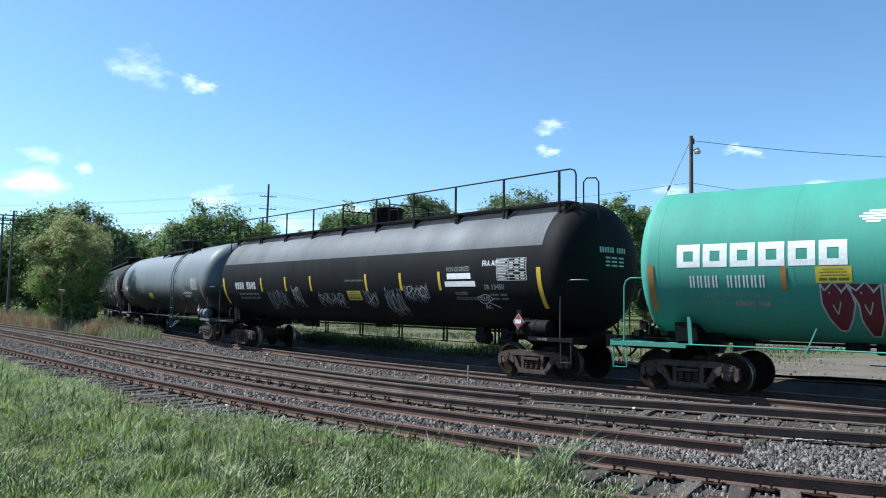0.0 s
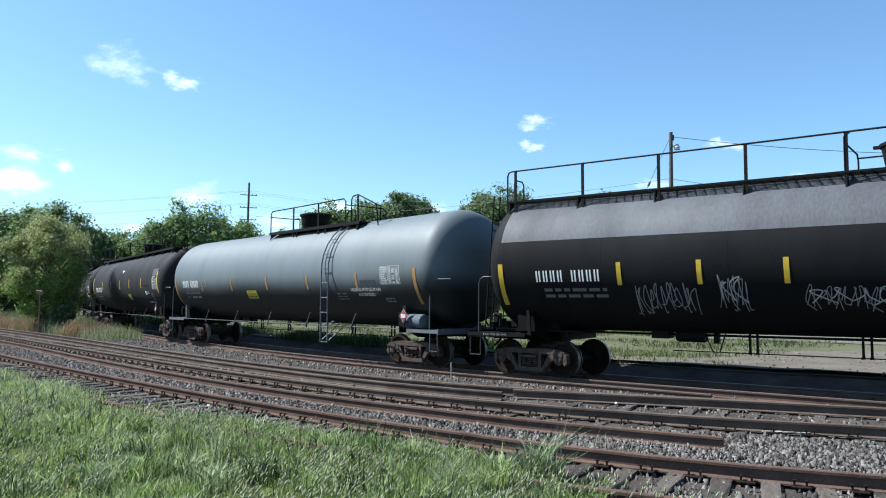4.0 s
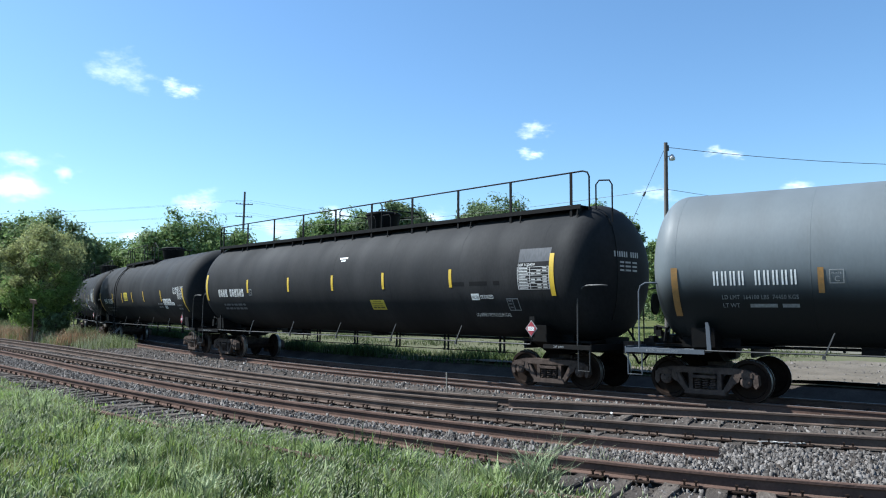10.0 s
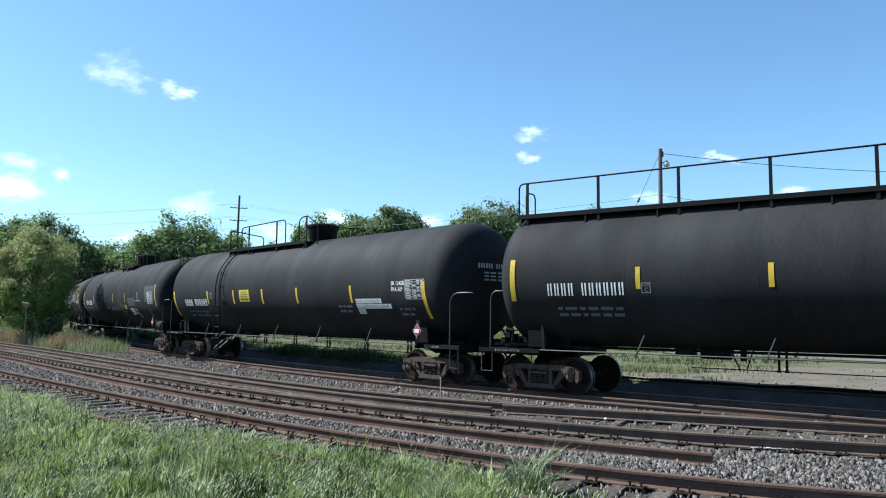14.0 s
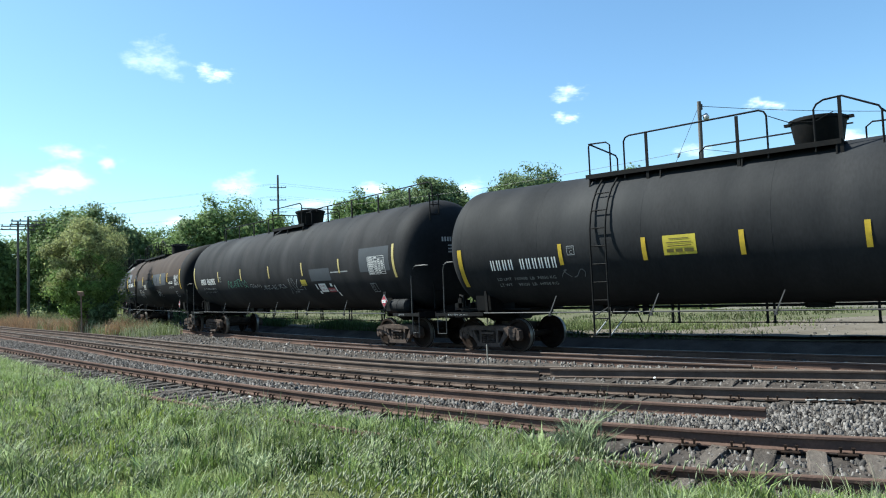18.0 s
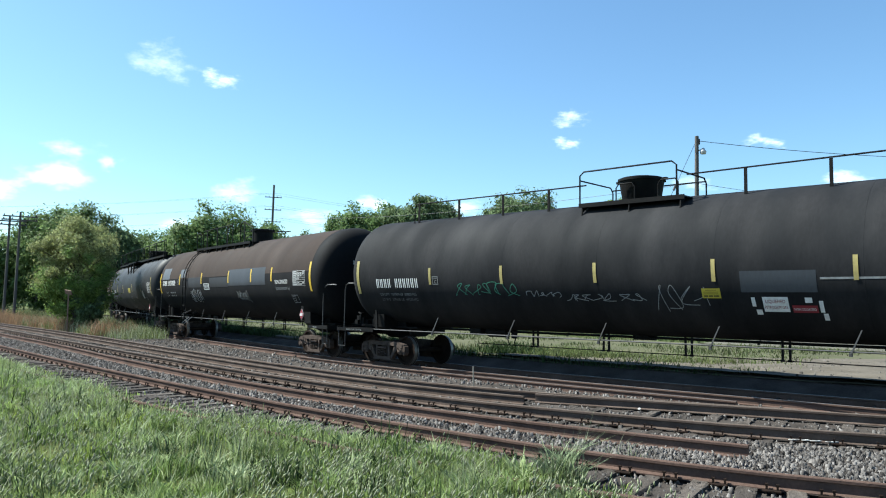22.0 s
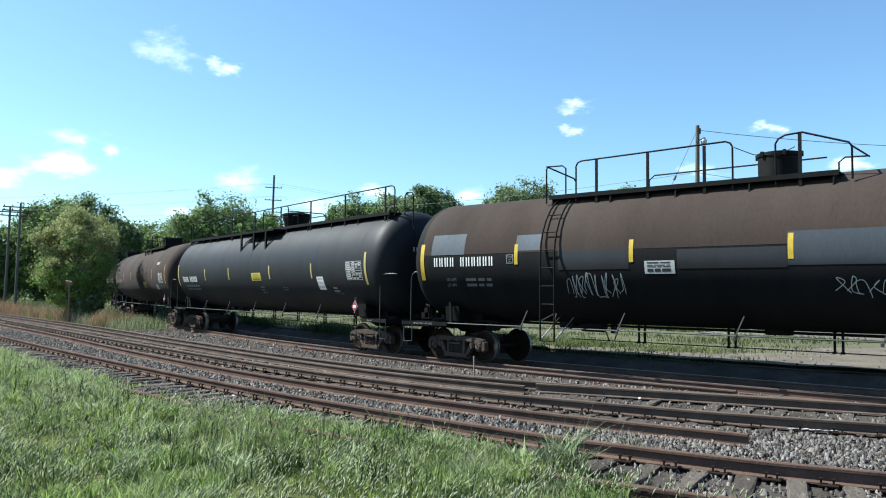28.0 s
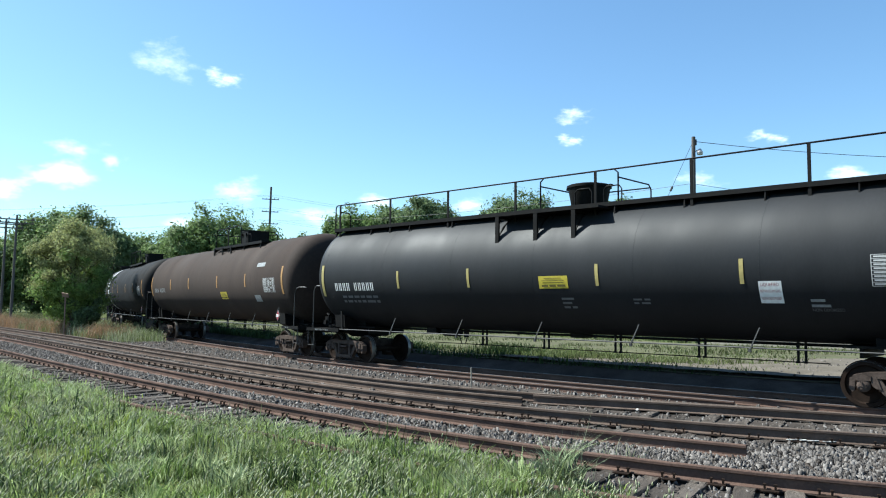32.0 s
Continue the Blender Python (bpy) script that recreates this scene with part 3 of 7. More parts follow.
def stroke(g, pts, width, lift=0.005):
    """A painted line along (u, z) points on the tank."""
    for (a, b), (c, d) in zip(pts, pts[1:]):
        t = Vector((c - a, d - b))
        if t.length < 1e-5:
            continue
        nrm = Vector((-t.y, t.x)).normalized() * width / 2
        q = [(a + nrm.x, b + nrm.y), (a - nrm.x, b - nrm.y), (c - nrm.x, d - nrm.y), (c + nrm.x, d + nrm.y)]
        g.add([skin(x, z, lift) for x, z in q], [(0, 1, 2, 3)])
    return g


def bars(g, u0, u1, z0, z1, n, rng, lift=0.005, gap=0.24):
    """Unreadable or withheld characters: a row of plain bars."""
    step = (u1 - u0) / n
    for i in range(n):
        decal_quad(g, u0 + i * step, u0 + (i + 1 - gap) * step, z0, z1, lift)
    return g


def words(text, u0, z0, height, lift=0.005, width=None):
    """Lettering laid on the tank's curve."""
    cu = bpy.data.curves.new("lettering", "FONT")
    cu.body, cu.size, cu.resolution_u = text, height * 1.38, 2
    tmp = bpy.data.objects.new("lettering", cu)
    scene.collection.objects.link(tmp)
    bpy.context.view_layer.update()
    me = tmp.evaluated_get(bpy.context.evaluated_depsgraph_get()).to_mesh()
    g = Geo()
    xs = [v.co.x for v in me.vertices] or [0, 1]
    k = (width / (max(xs) - min(xs))) if width else 1.0
    g.add([skin(u0 + (v.co.x - min(xs)) * k, z0 + v.co.y, lift) for v in me.vertices], [tuple(p.vertices) for p in me.polygons])
    tmp.to_mesh_clear()
    bpy.data.objects.remove(tmp)
    bpy.data.curves.remove(cu)
    return g


def scribble(runs, u0, u1, z0, z1, n, rng, width=0.035):
    """A run of spray-can strokes, no letters."""
    return loops(runs, u0, u1, z0, z1, max(2, round(n * 0.6)), rng, width)


def loops(runs, u0, u1, z0, z1, n, rng, width=0.02):
    """Slanted hand-drawn spray strokes that run into one another, no letters."""
    step, hz = (u1 - u0) / n, (z1 - z0)
    for i in range(n):
        c, lo = u0 + (i + 0.5) * step, z0 + hz * rng.uniform(0.0, 0.3)
        hi = z1 - hz * rng.uniform(0.0, 0.25)
        keys = [(c + step * rng.uniform(-0.75, 0.75), rng.uniform(lo, hi)) for _ in range(5)]
        keys[0] = (c - step * 0.5, rng.uniform(lo, lo + hz * 0.2))
        keys[2] = (c + step * rng.uniform(-0.1, 0.4), hi)
        keys[4] = (c + step * rng.uniform(0.3, 0.9), lo)
        pts = []
        for k in range(len(keys) - 1):
            p0, p1, p2, p3 = keys[max(k - 1, 0)], keys[k], keys[k + 1], keys[min(k + 2, len(keys) - 1)]
            for j in range(6):
                s = j / 6
                pts.append(tuple(0.5 * (2 * p1[d] + (p2[d] - p0[d]) * s + (2 * p0[d] - 5 * p1[d] + 4 * p2[d] - p3[d]) * s * s + (3 * p1[d] - p0[d] - 3 * p2[d] + p3[d]) * s ** 3) for d in (0, 1)))
        runs.append(stroke(Geo(), pts + [keys[-1]], width))
    return runs


def spray(car, runs, material, label=""):
    for g in runs:
        part("graffiti_stroke", g, material, car, label)


def arc(c, r, a0, a1, n, f):
    return [f(c[0] + r * math.cos(radians(a0 + (a1 - a0) * i / n)), c[1] + r * math.sin(radians(a0 + (a1 - a0) * i / n))) for i in range(n + 1)]


def wheelset_mesh():
    g = Geo()
    for s in (-1, 1):
        prof = [(0.02, 0.10), (0.025, 0.16), (0.055, 0.20), (0.05, 0.36), (0.0, 0.385), (0.0, 0.452), (0.045, WHEEL), (0.105, WHEEL + 0.004),
                (0.115, 0.485), (0.138, 0.483), (0.145, 0.455), (0.145, 0.40), (0.10, 0.365), (0.085, 0.2), (0.12, 0.15), (0.13, 0.10)]
        g.lathe([(s * (-0.83 + a), r) for a, r in prof] if s > 0 else [(-(-0.83 + a), r) for a, r in prof], 28, "y")
    g.lathe([(-0.99, 0.075), (-0.7, 0.085), (0.7, 0.085), (0.99, 0.075)], 12, "y")
    return g


def cap_geo(side):
    g = Geo()
    g.lathe([(side * 0.93, 0.13), (side * 1.07, 0.13), (side * 1.09, 0.11), (side * 1.10, 0.06)], 16, "y")
    for k in range(3):
        a = 2 * math.pi * k / 3
        g.lathe([(side * 1.09, 0.022), (side * 1.125, 0.022)], 6, "y", (0.065 * math.cos(a), 0, 0.065 * math.sin(a)))
    return g


def side_frame_geo(side):
    """Cast side frame: arched top chord, raked struts round two windows, spring pocket, pedestal jaws."""
    g = Geo()
    y = side * 1.0

    def put(poly, thick, dy=0.0):
        g.prism(poly, lambda a, b, d: (a, y + dy + d, b), thick)

    for s in (-1, 1):
        def m(pts):
            return [(s * a, b) for a, b in pts]
        put(m([(0.0, 0.72), (0.5, 0.74), (0.80, 0.72), (1.06, 0.66), (1.12, 0.58), (1.08, 0.50), (0.98, 0.56), (0.78, 0.60), (0.5, 0.60), (0.0, 0.60)]), 0.16)
        put(m([(0.98, 0.66), (1.13, 0.60), (1.15, 0.40), (1.09, 0.32), (1.04, 0.36), (1.03, 0.56)]), 0.17)
        put(m([(0.66, 0.64), (0.79, 0.64), (0.74, 0.46), (0.66, 0.40), (0.58, 0.40)]), 0.17)
        put(m([(0.60, 0.62), (0.72, 0.50), (0.44, 0.17), (0.34, 0.15), (0.30, 0.22), (0.40, 0.27)]), 0.13)
        put(m([(0.27, 0.62), (0.36, 0.62), (0.36, 0.20), (0.27, 0.20)]), 0.15)
        g.box((s * 0.889, y, 0.60), (0.27, 0.20, 0.10))
    put([(-0.46, 0.14), (0.46, 0.14), (0.42, 0.25), (-0.42, 0.25)], 0.20)
    return g


def spring_geo():
    return Geo().tube([Vector((0.06 * math.cos(a), 0.06 * math.sin(a), 0.25 + 0.26 * i / 40)) for i, a in ((i, i / 40 * 2 * math.pi * 5) for i in range(41))], 0.017, 5)


def beam_geo(s):
    g = Geo().box((s * 0.33, 0, 0.40), (0.09, 1.5, 0.09))
    for sy in (-1, 1):
        g.box((s * 0.40, sy * 0.76, 0.44), (0.06, 0.11, 0.34)).box((s * 0.36, sy * 0.74, 0.42), (0.1, 0.09, 0.1))
    return g


WHEELSET = wheelset_mesh().mesh("wheelset", "wheel")
WHEELSET.materials.append(MAT["tread"])
for face in WHEELSET.polygons:  # bright running tread
    if abs(face.normal.y) < 0.5 and math.hypot(face.center.x, face.center.z) > WHEEL * 0.92:
        face.material_index = 1
CAPS = {s: cap_geo(s).mesh("bearing_cap", "frame") for s in (-1, 1)}
FRAMES = {s: side_frame_geo(s).mesh("side_frame", "frame") for s in (-1, 1)}
SPRING = spring_geo().mesh("spring", "frame")
SEATS = {s: Geo().box((0, s * 1.02, 0.53), (0.52, 0.26, 0.06)).mesh("spring_seat", "frame") for s in (-1, 1)}
BEAMS = {s: beam_geo(s).mesh("brake_beam", "iron") for s in (-1, 1)}

MOVING_CARS, MOVING_TRUCKS, MOVING_WHEELS = [], [], []


def add_truck(car, x):
    g = Geo().box((0, 0, 0.62), (0.36, 1.9, 0.22)).box((0, 0, 0.76), (0.4, 0.5, 0.12))
    saddle = [(-1.32, 1.0), (-1.36, 1.42), (-1.0, 1.3), (-0.5, 1.1), (0.5, 1.1), (1.0, 1.3), (1.36, 1.42), (1.32, 1.0), (0.6, 0.66), (-0.6, 0.66)]
    part("body_bolster", Geo().prism(saddle, lambda a, b, d: (x + d, a, b), 0.5), "iron", car)
    part("shear_plate", Geo().box((x, 0, 1.0), (2.5, 1.7, 0.05)).box((x - 0.9, 0, 0.9), (0.08, 1.6, 0.24)).box((x + 0.9, 0, 0.9), (0.08, 1.6, 0.24)), "iron", car)
    tr = part("truck", g, "frame", car, "dusty cast steel freight truck with two axles", pose(x, 0, RAILZ))
    for s in (-1, 1):
        part("side_frame", FRAMES[s], None, tr)
        part("spring_seat", SEATS[s], None, tr)
        for x0 in (-0.17, 0.0, 0.17):
            part("spring", SPRING, None, tr, "", pose(x0, s * 1.04, 0))
        part("brake_beam", BEAMS[s], None, tr)
    for ax in (-AXLE, AXLE):
        w = part("wheelset", WHEELSET, None, tr, "", pose(ax, 0, WHEEL))
        MOVING_WHEELS.append((w, ax))
        for s in (-1, 1):
            part("bearing_cap", CAPS[s], None, tr, "", pose(ax, 0, WHEEL))
    MOVING_TRUCKS.append((tr, x, car))


def tank_geo(k):
    """Cylinder with two dished heads."""
    def dish(x0, depth, sign, n):
        """Rim to pole: a flat dish with a tight knuckle."""
        row = []
        for i in range(21):
            a = math.pi / 2 * (1 - i / 20)
            row.append((sign * (x0 + depth * math.cos(a) ** (2 / n)), max(R * math.sin(a) ** (2 / n), 0.0001)))
        return row

    back, front = REAR[k] + 0.02, FRONT[k] + 0.16
    prof = dish(back, 0.5 if k == 0 else 0.76, -1, 2.2)[::-1] + [(-back + (back + front) * i / 12, R) for i in range(1, 12)] + dish(front, 0.9, 1, 2.7)
    return Geo().lathe(prof, 72, "x", (0, 0, ZC))


def ladder(car, u, z0, z1, material="iron", width=0.42, straight=False):
    """Rungs and two stiles that follow the tank's side."""
    g = Geo()
    z0, z1 = z0 - 0.15, z1 + 0.22
    zs = [z0 + (z1 - z0) * i / 12 for i in range(13)]

    def off(uu, z):
        w = R + 0.09 if z < ZC else math.sqrt(max((R + 0.09) ** 2 - (z - ZC) ** 2, 0.01))
        return Vector((uu, -(R + 0.12 if straight else w), z))
    for s in (-0.5, 0.5):
        g.tube([off(u + s * width, z) for z in zs], 0.024, 6)
    n = int((z1 - z0) / 0.44)
    for i in range(n + 1):
        z = z0 + (z1 - z0) * i / n
        g.tube([off(u - width / 2, z), off(u + width / 2, z)], 0.016, 6)
    part("ladder", g, material, car, "steel rung ladder on the tank's flank")
    for s in (-0.5, 0.5):
        b = Geo().tube([Vector((u + s * width, -R - 0.09, z0 + 0.02)), Vector((u + s * width + 0.13, -1.5, z0 + 0.34))], 0.018, 6)
        part("ladder_brace", Geo().tube([Vector((u + s * width + 0.13, -1.5, z0 + 0.34)), Vector((u + s * width + 0.24, -1.2, z0 + 0.64))], 0.014, 6), "iron", car)
        part("ladder_strut", b, "dimwhite", car, "pale strut at the ladder's foot")
    part("ladder_tie", Geo().tube([Vector((u - width / 2, -R - 0.06, z0 + 0.5)), Vector((u - 0.03, -1.45, z0 + 0.68)), Vector((u + 0.03, -1.45, z0 + 0.68)), Vector((u + width / 2, -R - 0.06, z0 + 0.5))], 0.016, 6), "patch" if material == "patch" else "pipe", car)


def end_ladder(car, x_top, x_low, y0, y1):
    """Leaning ladder from the end platform to the running board."""
    g = Geo()
    at_z = lambda z: x_low + (x_top - x_low) * max(0.0, (z - 1.05) / 3.6)
    for y in (y0, y1):
        g.tube([(at_z(z), y, z) for z in (1.05, 2.2, 3.4, 4.65)], 0.02, 6)
    for i in range(11):
        z = 1.3 + 0.3 * i
        g.tube([(at_z(z), y0, z), (at_z(z), y1, z)], 0.015, 6)
    part("ladder", g, "iron", car, "leaning steel end ladder")


def post(car, u, z0, zt, w=1.04, name="handrail_post", tilt=0.0):
    g = Geo().box((u, -w, (z0 + zt) / 2), (0.07, 0.03, zt - z0)).box((u, -w - 0.01, z0 - 0.02), (0.09, 0.03, 0.14))
    part(name, g, "iron", car)


def rail(car, pts, r=0.022, name="handrail", material="iron", label=""):
    part(name, Geo().tube(pts, r, 7), material, car, label)


def deck(car, u0, u1, w0=0.6, w1=1.06, z=4.17, barred=False):
    if barred:
        g = Geo()
        for i in range(9):
            g.box(((u0 + u1) / 2, -w0 - (w1 - w0) * i / 8, z - 0.01), (u1 - u0, 0.022, 0.045))
        for i in range(int((u1 - u0) / 0.22)):
            g.box((u0 + 0.1 + i * 0.22, -(w0 + w1) / 2, z - 0.005), (0.02, w1 - w0, 0.025))
    else:
        g = Geo().box(((u0 + u1) / 2, -(w0 + w1) / 2, z), (u1 - u0, w1 - w0, 0.035)).box(((u0 + u1) / 2, -w1, z - 0.015), (u1 - u0, 0.03, 0.11))
    n = 0 if barred else int((u1 - u0) / 0.16)
    for i in range(n):
        g.box((u0 + (i + 0.5) * (u1 - u0) / n, -(w0 + w1) / 2, z + 0.02), (0.03, w1 - w0 - 0.04, 0.008))
    part("running_board", g, "iron", car, "black steel grating running board")
    k = max(2, round((u1 - u0) / 1.95))
    for i in range(k + 1):
        u = u0 + 0.1 + (u1 - u0 - 0.2) * i / k
        zt = ZC - 0.2 + math.sqrt(R * R - (w1 - 0.02) ** 2)
        b = Geo().prism([(-w1, z - 0.02), (-w1, z - 0.1), (-w1 - 0.03, zt - 0.09), (-w1 + 0.06, zt + 0.02), (-w1 + 0.3, z - 0.02)], lambda a, c, d, u=u: (u + d, a, c), 0.03)
        part("board_bracket", b, "iron", car)


def long_walkway(car, half, n=10, u0=None, u1=None, z=4.17):
    k = MOVING_CARS[-1][1]
    u0 = -REAR[k] + 0.08 if u0 is None else u0
    u1 = FRONT[k] + 0.12 if u1 is None else u1
    deck(car, u0 - 0.28, u1 + 0.3, z=z, barred=z > 4.2)
    top = 5.04
    for i in range(n):
        post(car, u0 + (u1 - u0) * i / (n - 1), 3.8, top)
    pts = [(u0 - 0.25, -1.04, 4.08), (u0 - 0.25, -1.04, top - 0.12), (u0 - 0.21, -1.04, top - 0.03), (u0 - 0.12, -1.04, top), (u1 + 0.36, -1.04, top), (u1 + 0.5, -1.04, top - 0.05), (u1 + 0.55, -1.04, top - 0.16), (u1 + 0.55, -1.04, 4.05)]
    rail(car, pts, 0.022, "handrail", "iron", "black pipe handrail along the running board")
    rail(car, [(u1 + 0.4, -0.55, 3.9), (u1 + 0.4, -0.55, 4.75), (u1 + 0.5, -0.55, 4.85), (u1 + 0.8, -0.55, 4.82), (u1 + 0.88, -0.55, 4.7), (u1 + 0.88, -0.55, 3.75)], 0.02, "grab_iron")
    for e in (u0 - 0.05,):
        rail(car, [(e, -0.55, 3.97), (e, -0.55, 4.7), (e, -0.62, 4.8), (e, -0.95, 4.8), (e, -1.02, 4.7), (e, -1.02, 4.1)], 0.02, "grab_iron")


def hatch(car, u, drum=True, material="iron"):
    """Valve housing: a lidded bonnet, wider at its rim."""
    g = Geo()
    if drum == "straight":
        g.lathe([(4.05, 0.46), (4.68, 0.46), (4.7, 0.49), (4.78, 0.49), (4.8, 0.4), (4.82, 0.0001)], 28, "z", (u, 0.1, 0))
        for k in range(6):
            g.box((u + 0.49 * math.cos(k * 1.047), 0.1 + 0.49 * math.sin(k * 1.047), 4.74), (0.07, 0.07, 0.12))
    elif drum:
        g.lathe([(4.05, 0.36), (4.30, 0.37), (4.37, 0.41), (4.70, 0.47), (4.77, 0.48), (4.81, 0.45), (4.84, 0.33), (4.86, 0.0001)], 28, "z", (u, 0.1, 0))
        g.lathe([(4.72, 0.505), (4.78, 0.505)], 28, "z", (u, 0.1, 0))
        for s in (-1, 1):
            g.box((u + s * 0.53, 0.1, 4.75), (0.12, 0.1, 0.06))
    else:
        g.box((u, 0.1, 4.46), (0.72, 0.8, 0.7), None, 1.04).box((u, 0.1, 4.82), (0.8, 0.86, 0.04))
        for s in (-1, 1):
            g.box((u + s * 0.2, -0.33, 4.66), (0.12, 0.05, 0.12))
    wide = 1.0 if drum == "straight" else 1.22
    g.v = [((x - u) * wide + u, (y - 0.1) * wide + 0.1, z + (0.1 if z > 4.4 else 0.0)) for x, y, z in g.v]
    part("valve_housing", g, material, car, "black steel valve housing on the tank's crown")


def hatch_rails(car, u0, u1, cross=True):
    """Guard rails round the valve platform."""
    top = 5.04
    rail(car, [(u0, -1.04, 4.1), (u0, -1.04, top - 0.1), (u0 + 0.12, -1.04, top), (u1 - 0.12, -1.04, top), (u1, -1.04, top - 0.1), (u1, -1.04, 4.1)], 0.022, "guard_rail")
    for u in np.linspace(u0, u1, max(2, round((u1 - u0) / 2.0) + 1))[1:-1]:
        post(car, float(u), 3.8, top, name="guard_post")
    for u in (u0, u1):
        rail(car, [(u, -1.02, 4.82), (u, 0.5, 4.82), (u, 0.62, 4.7), (u, 0.62, 4.1)], 0.02, "guard_rail")
    rail(car, [(u0, 0.62, 4.75), (u1, 0.62, 4.75)], 0.02, "guard_rail")
    for u in (u0 + 0.75, u1 - 0.75):
        rail(car, [(u, -0.5, 4.1), (u, -0.5, 4.62), (u + 0.08, -0.5, 4.72), (u + 0.45, -0.5, 4.72), (u + 0.53, -0.5, 4.62), (u + 0.53, -0.5, 4.1)], 0.018, "grab_iron")


def twin_rails(car, gate, a, b, c, d):
    """Guard rails of a long valve platform: a gate hoop, a straight run and a sloping hoop past the valves, with a lower run behind."""
    y = -1.04
    rail(car, [(gate, y, 4.0), (gate, y, 4.94), (gate, y + 0.06, 5.0), (gate, 0.35, 4.86), (gate, 0.45, 4.78), (gate, 0.45, 4.05)], 0.022, "guard_rail")
    rail(car, [(gate, y, 5.0), (gate + 0.5, y, 4.98), (gate + 0.6, y, 4.9), (gate + 0.6, y, 4.1)], 0.02, "guard_rail")
    rail(car, [(a, y, 4.0), (a, y, 4.92), (a + 0.05, y, 5.01), (a + 0.16, y, 5.05), (b - 0.16, y, 5.09), (b - 0.05, y, 5.04), (b, y, 4.95), (b, y, 4.0)], 0.022, "guard_rail")
    for u in np.linspace(a + 0.6, b - 0.65, max(2, round((b - a) / 1.4))):
        post(car, float(u), 3.85, 5.05, name="guard_post")
    rail(car, [(c, y, 4.0), (c, y, 4.9), (c + 0.06, y, 5.0), (c + 0.2, y, 5.07), (c + 0.55, y, 5.09), (d - 0.05, y, 4.76), (d, y, 4.66), (d, y, 4.0)], 0.022, "guard_rail")
    post(car, c + 0.5, 3.85, 5.08, name="guard_post")
    rail(car, [(a + 1.2, 0.7, 4.1), (a + 1.2, 0.7, 4.66), (a + 1.35, 0.7, 4.78), (d - 0.9, 0.7, 4.8)], 0.02, "guard_rail")
    rail(car, [(d - 0.65, 0.7, 4.1), (d - 0.65, 0.7, 4.66), (d - 0.52, 0.7, 4.76), (d - 0.05, 0.7, 4.74), (d, 0.55, 4.7), (d, y, 4.68)], 0.02, "guard_rail")
    rail(car, [(b, y + 0.1, 4.95), (b + 0.35, -0.7, 4.78), (c - 0.1, -0.6, 4.72), (c + 0.25, -0.5, 4.9)], 0.01, "guard_rail")


def head_cable(car, y=-0.5):
    """Thin line that runs from the crown down the forward head."""
    front = FRONT[MOVING_CARS[-1][1]] + 0.16
    pts = [(front - 0.3, y, ZC + math.sqrt(R * R - y * y) + 0.03)]
    for i in range(12):
        z = 4.4 - 0.26 * i
        r = min(math.hypot(y, z - ZC) / R, 0.999)
        pts.append((front + 0.9 * (1 - r ** 2.7) ** (1 / 2.7) + 0.03, y, z))
    part("head_cable", Geo().tube(pts, 0.013, 5), "iron", car, "thin dark line down the tank's head")


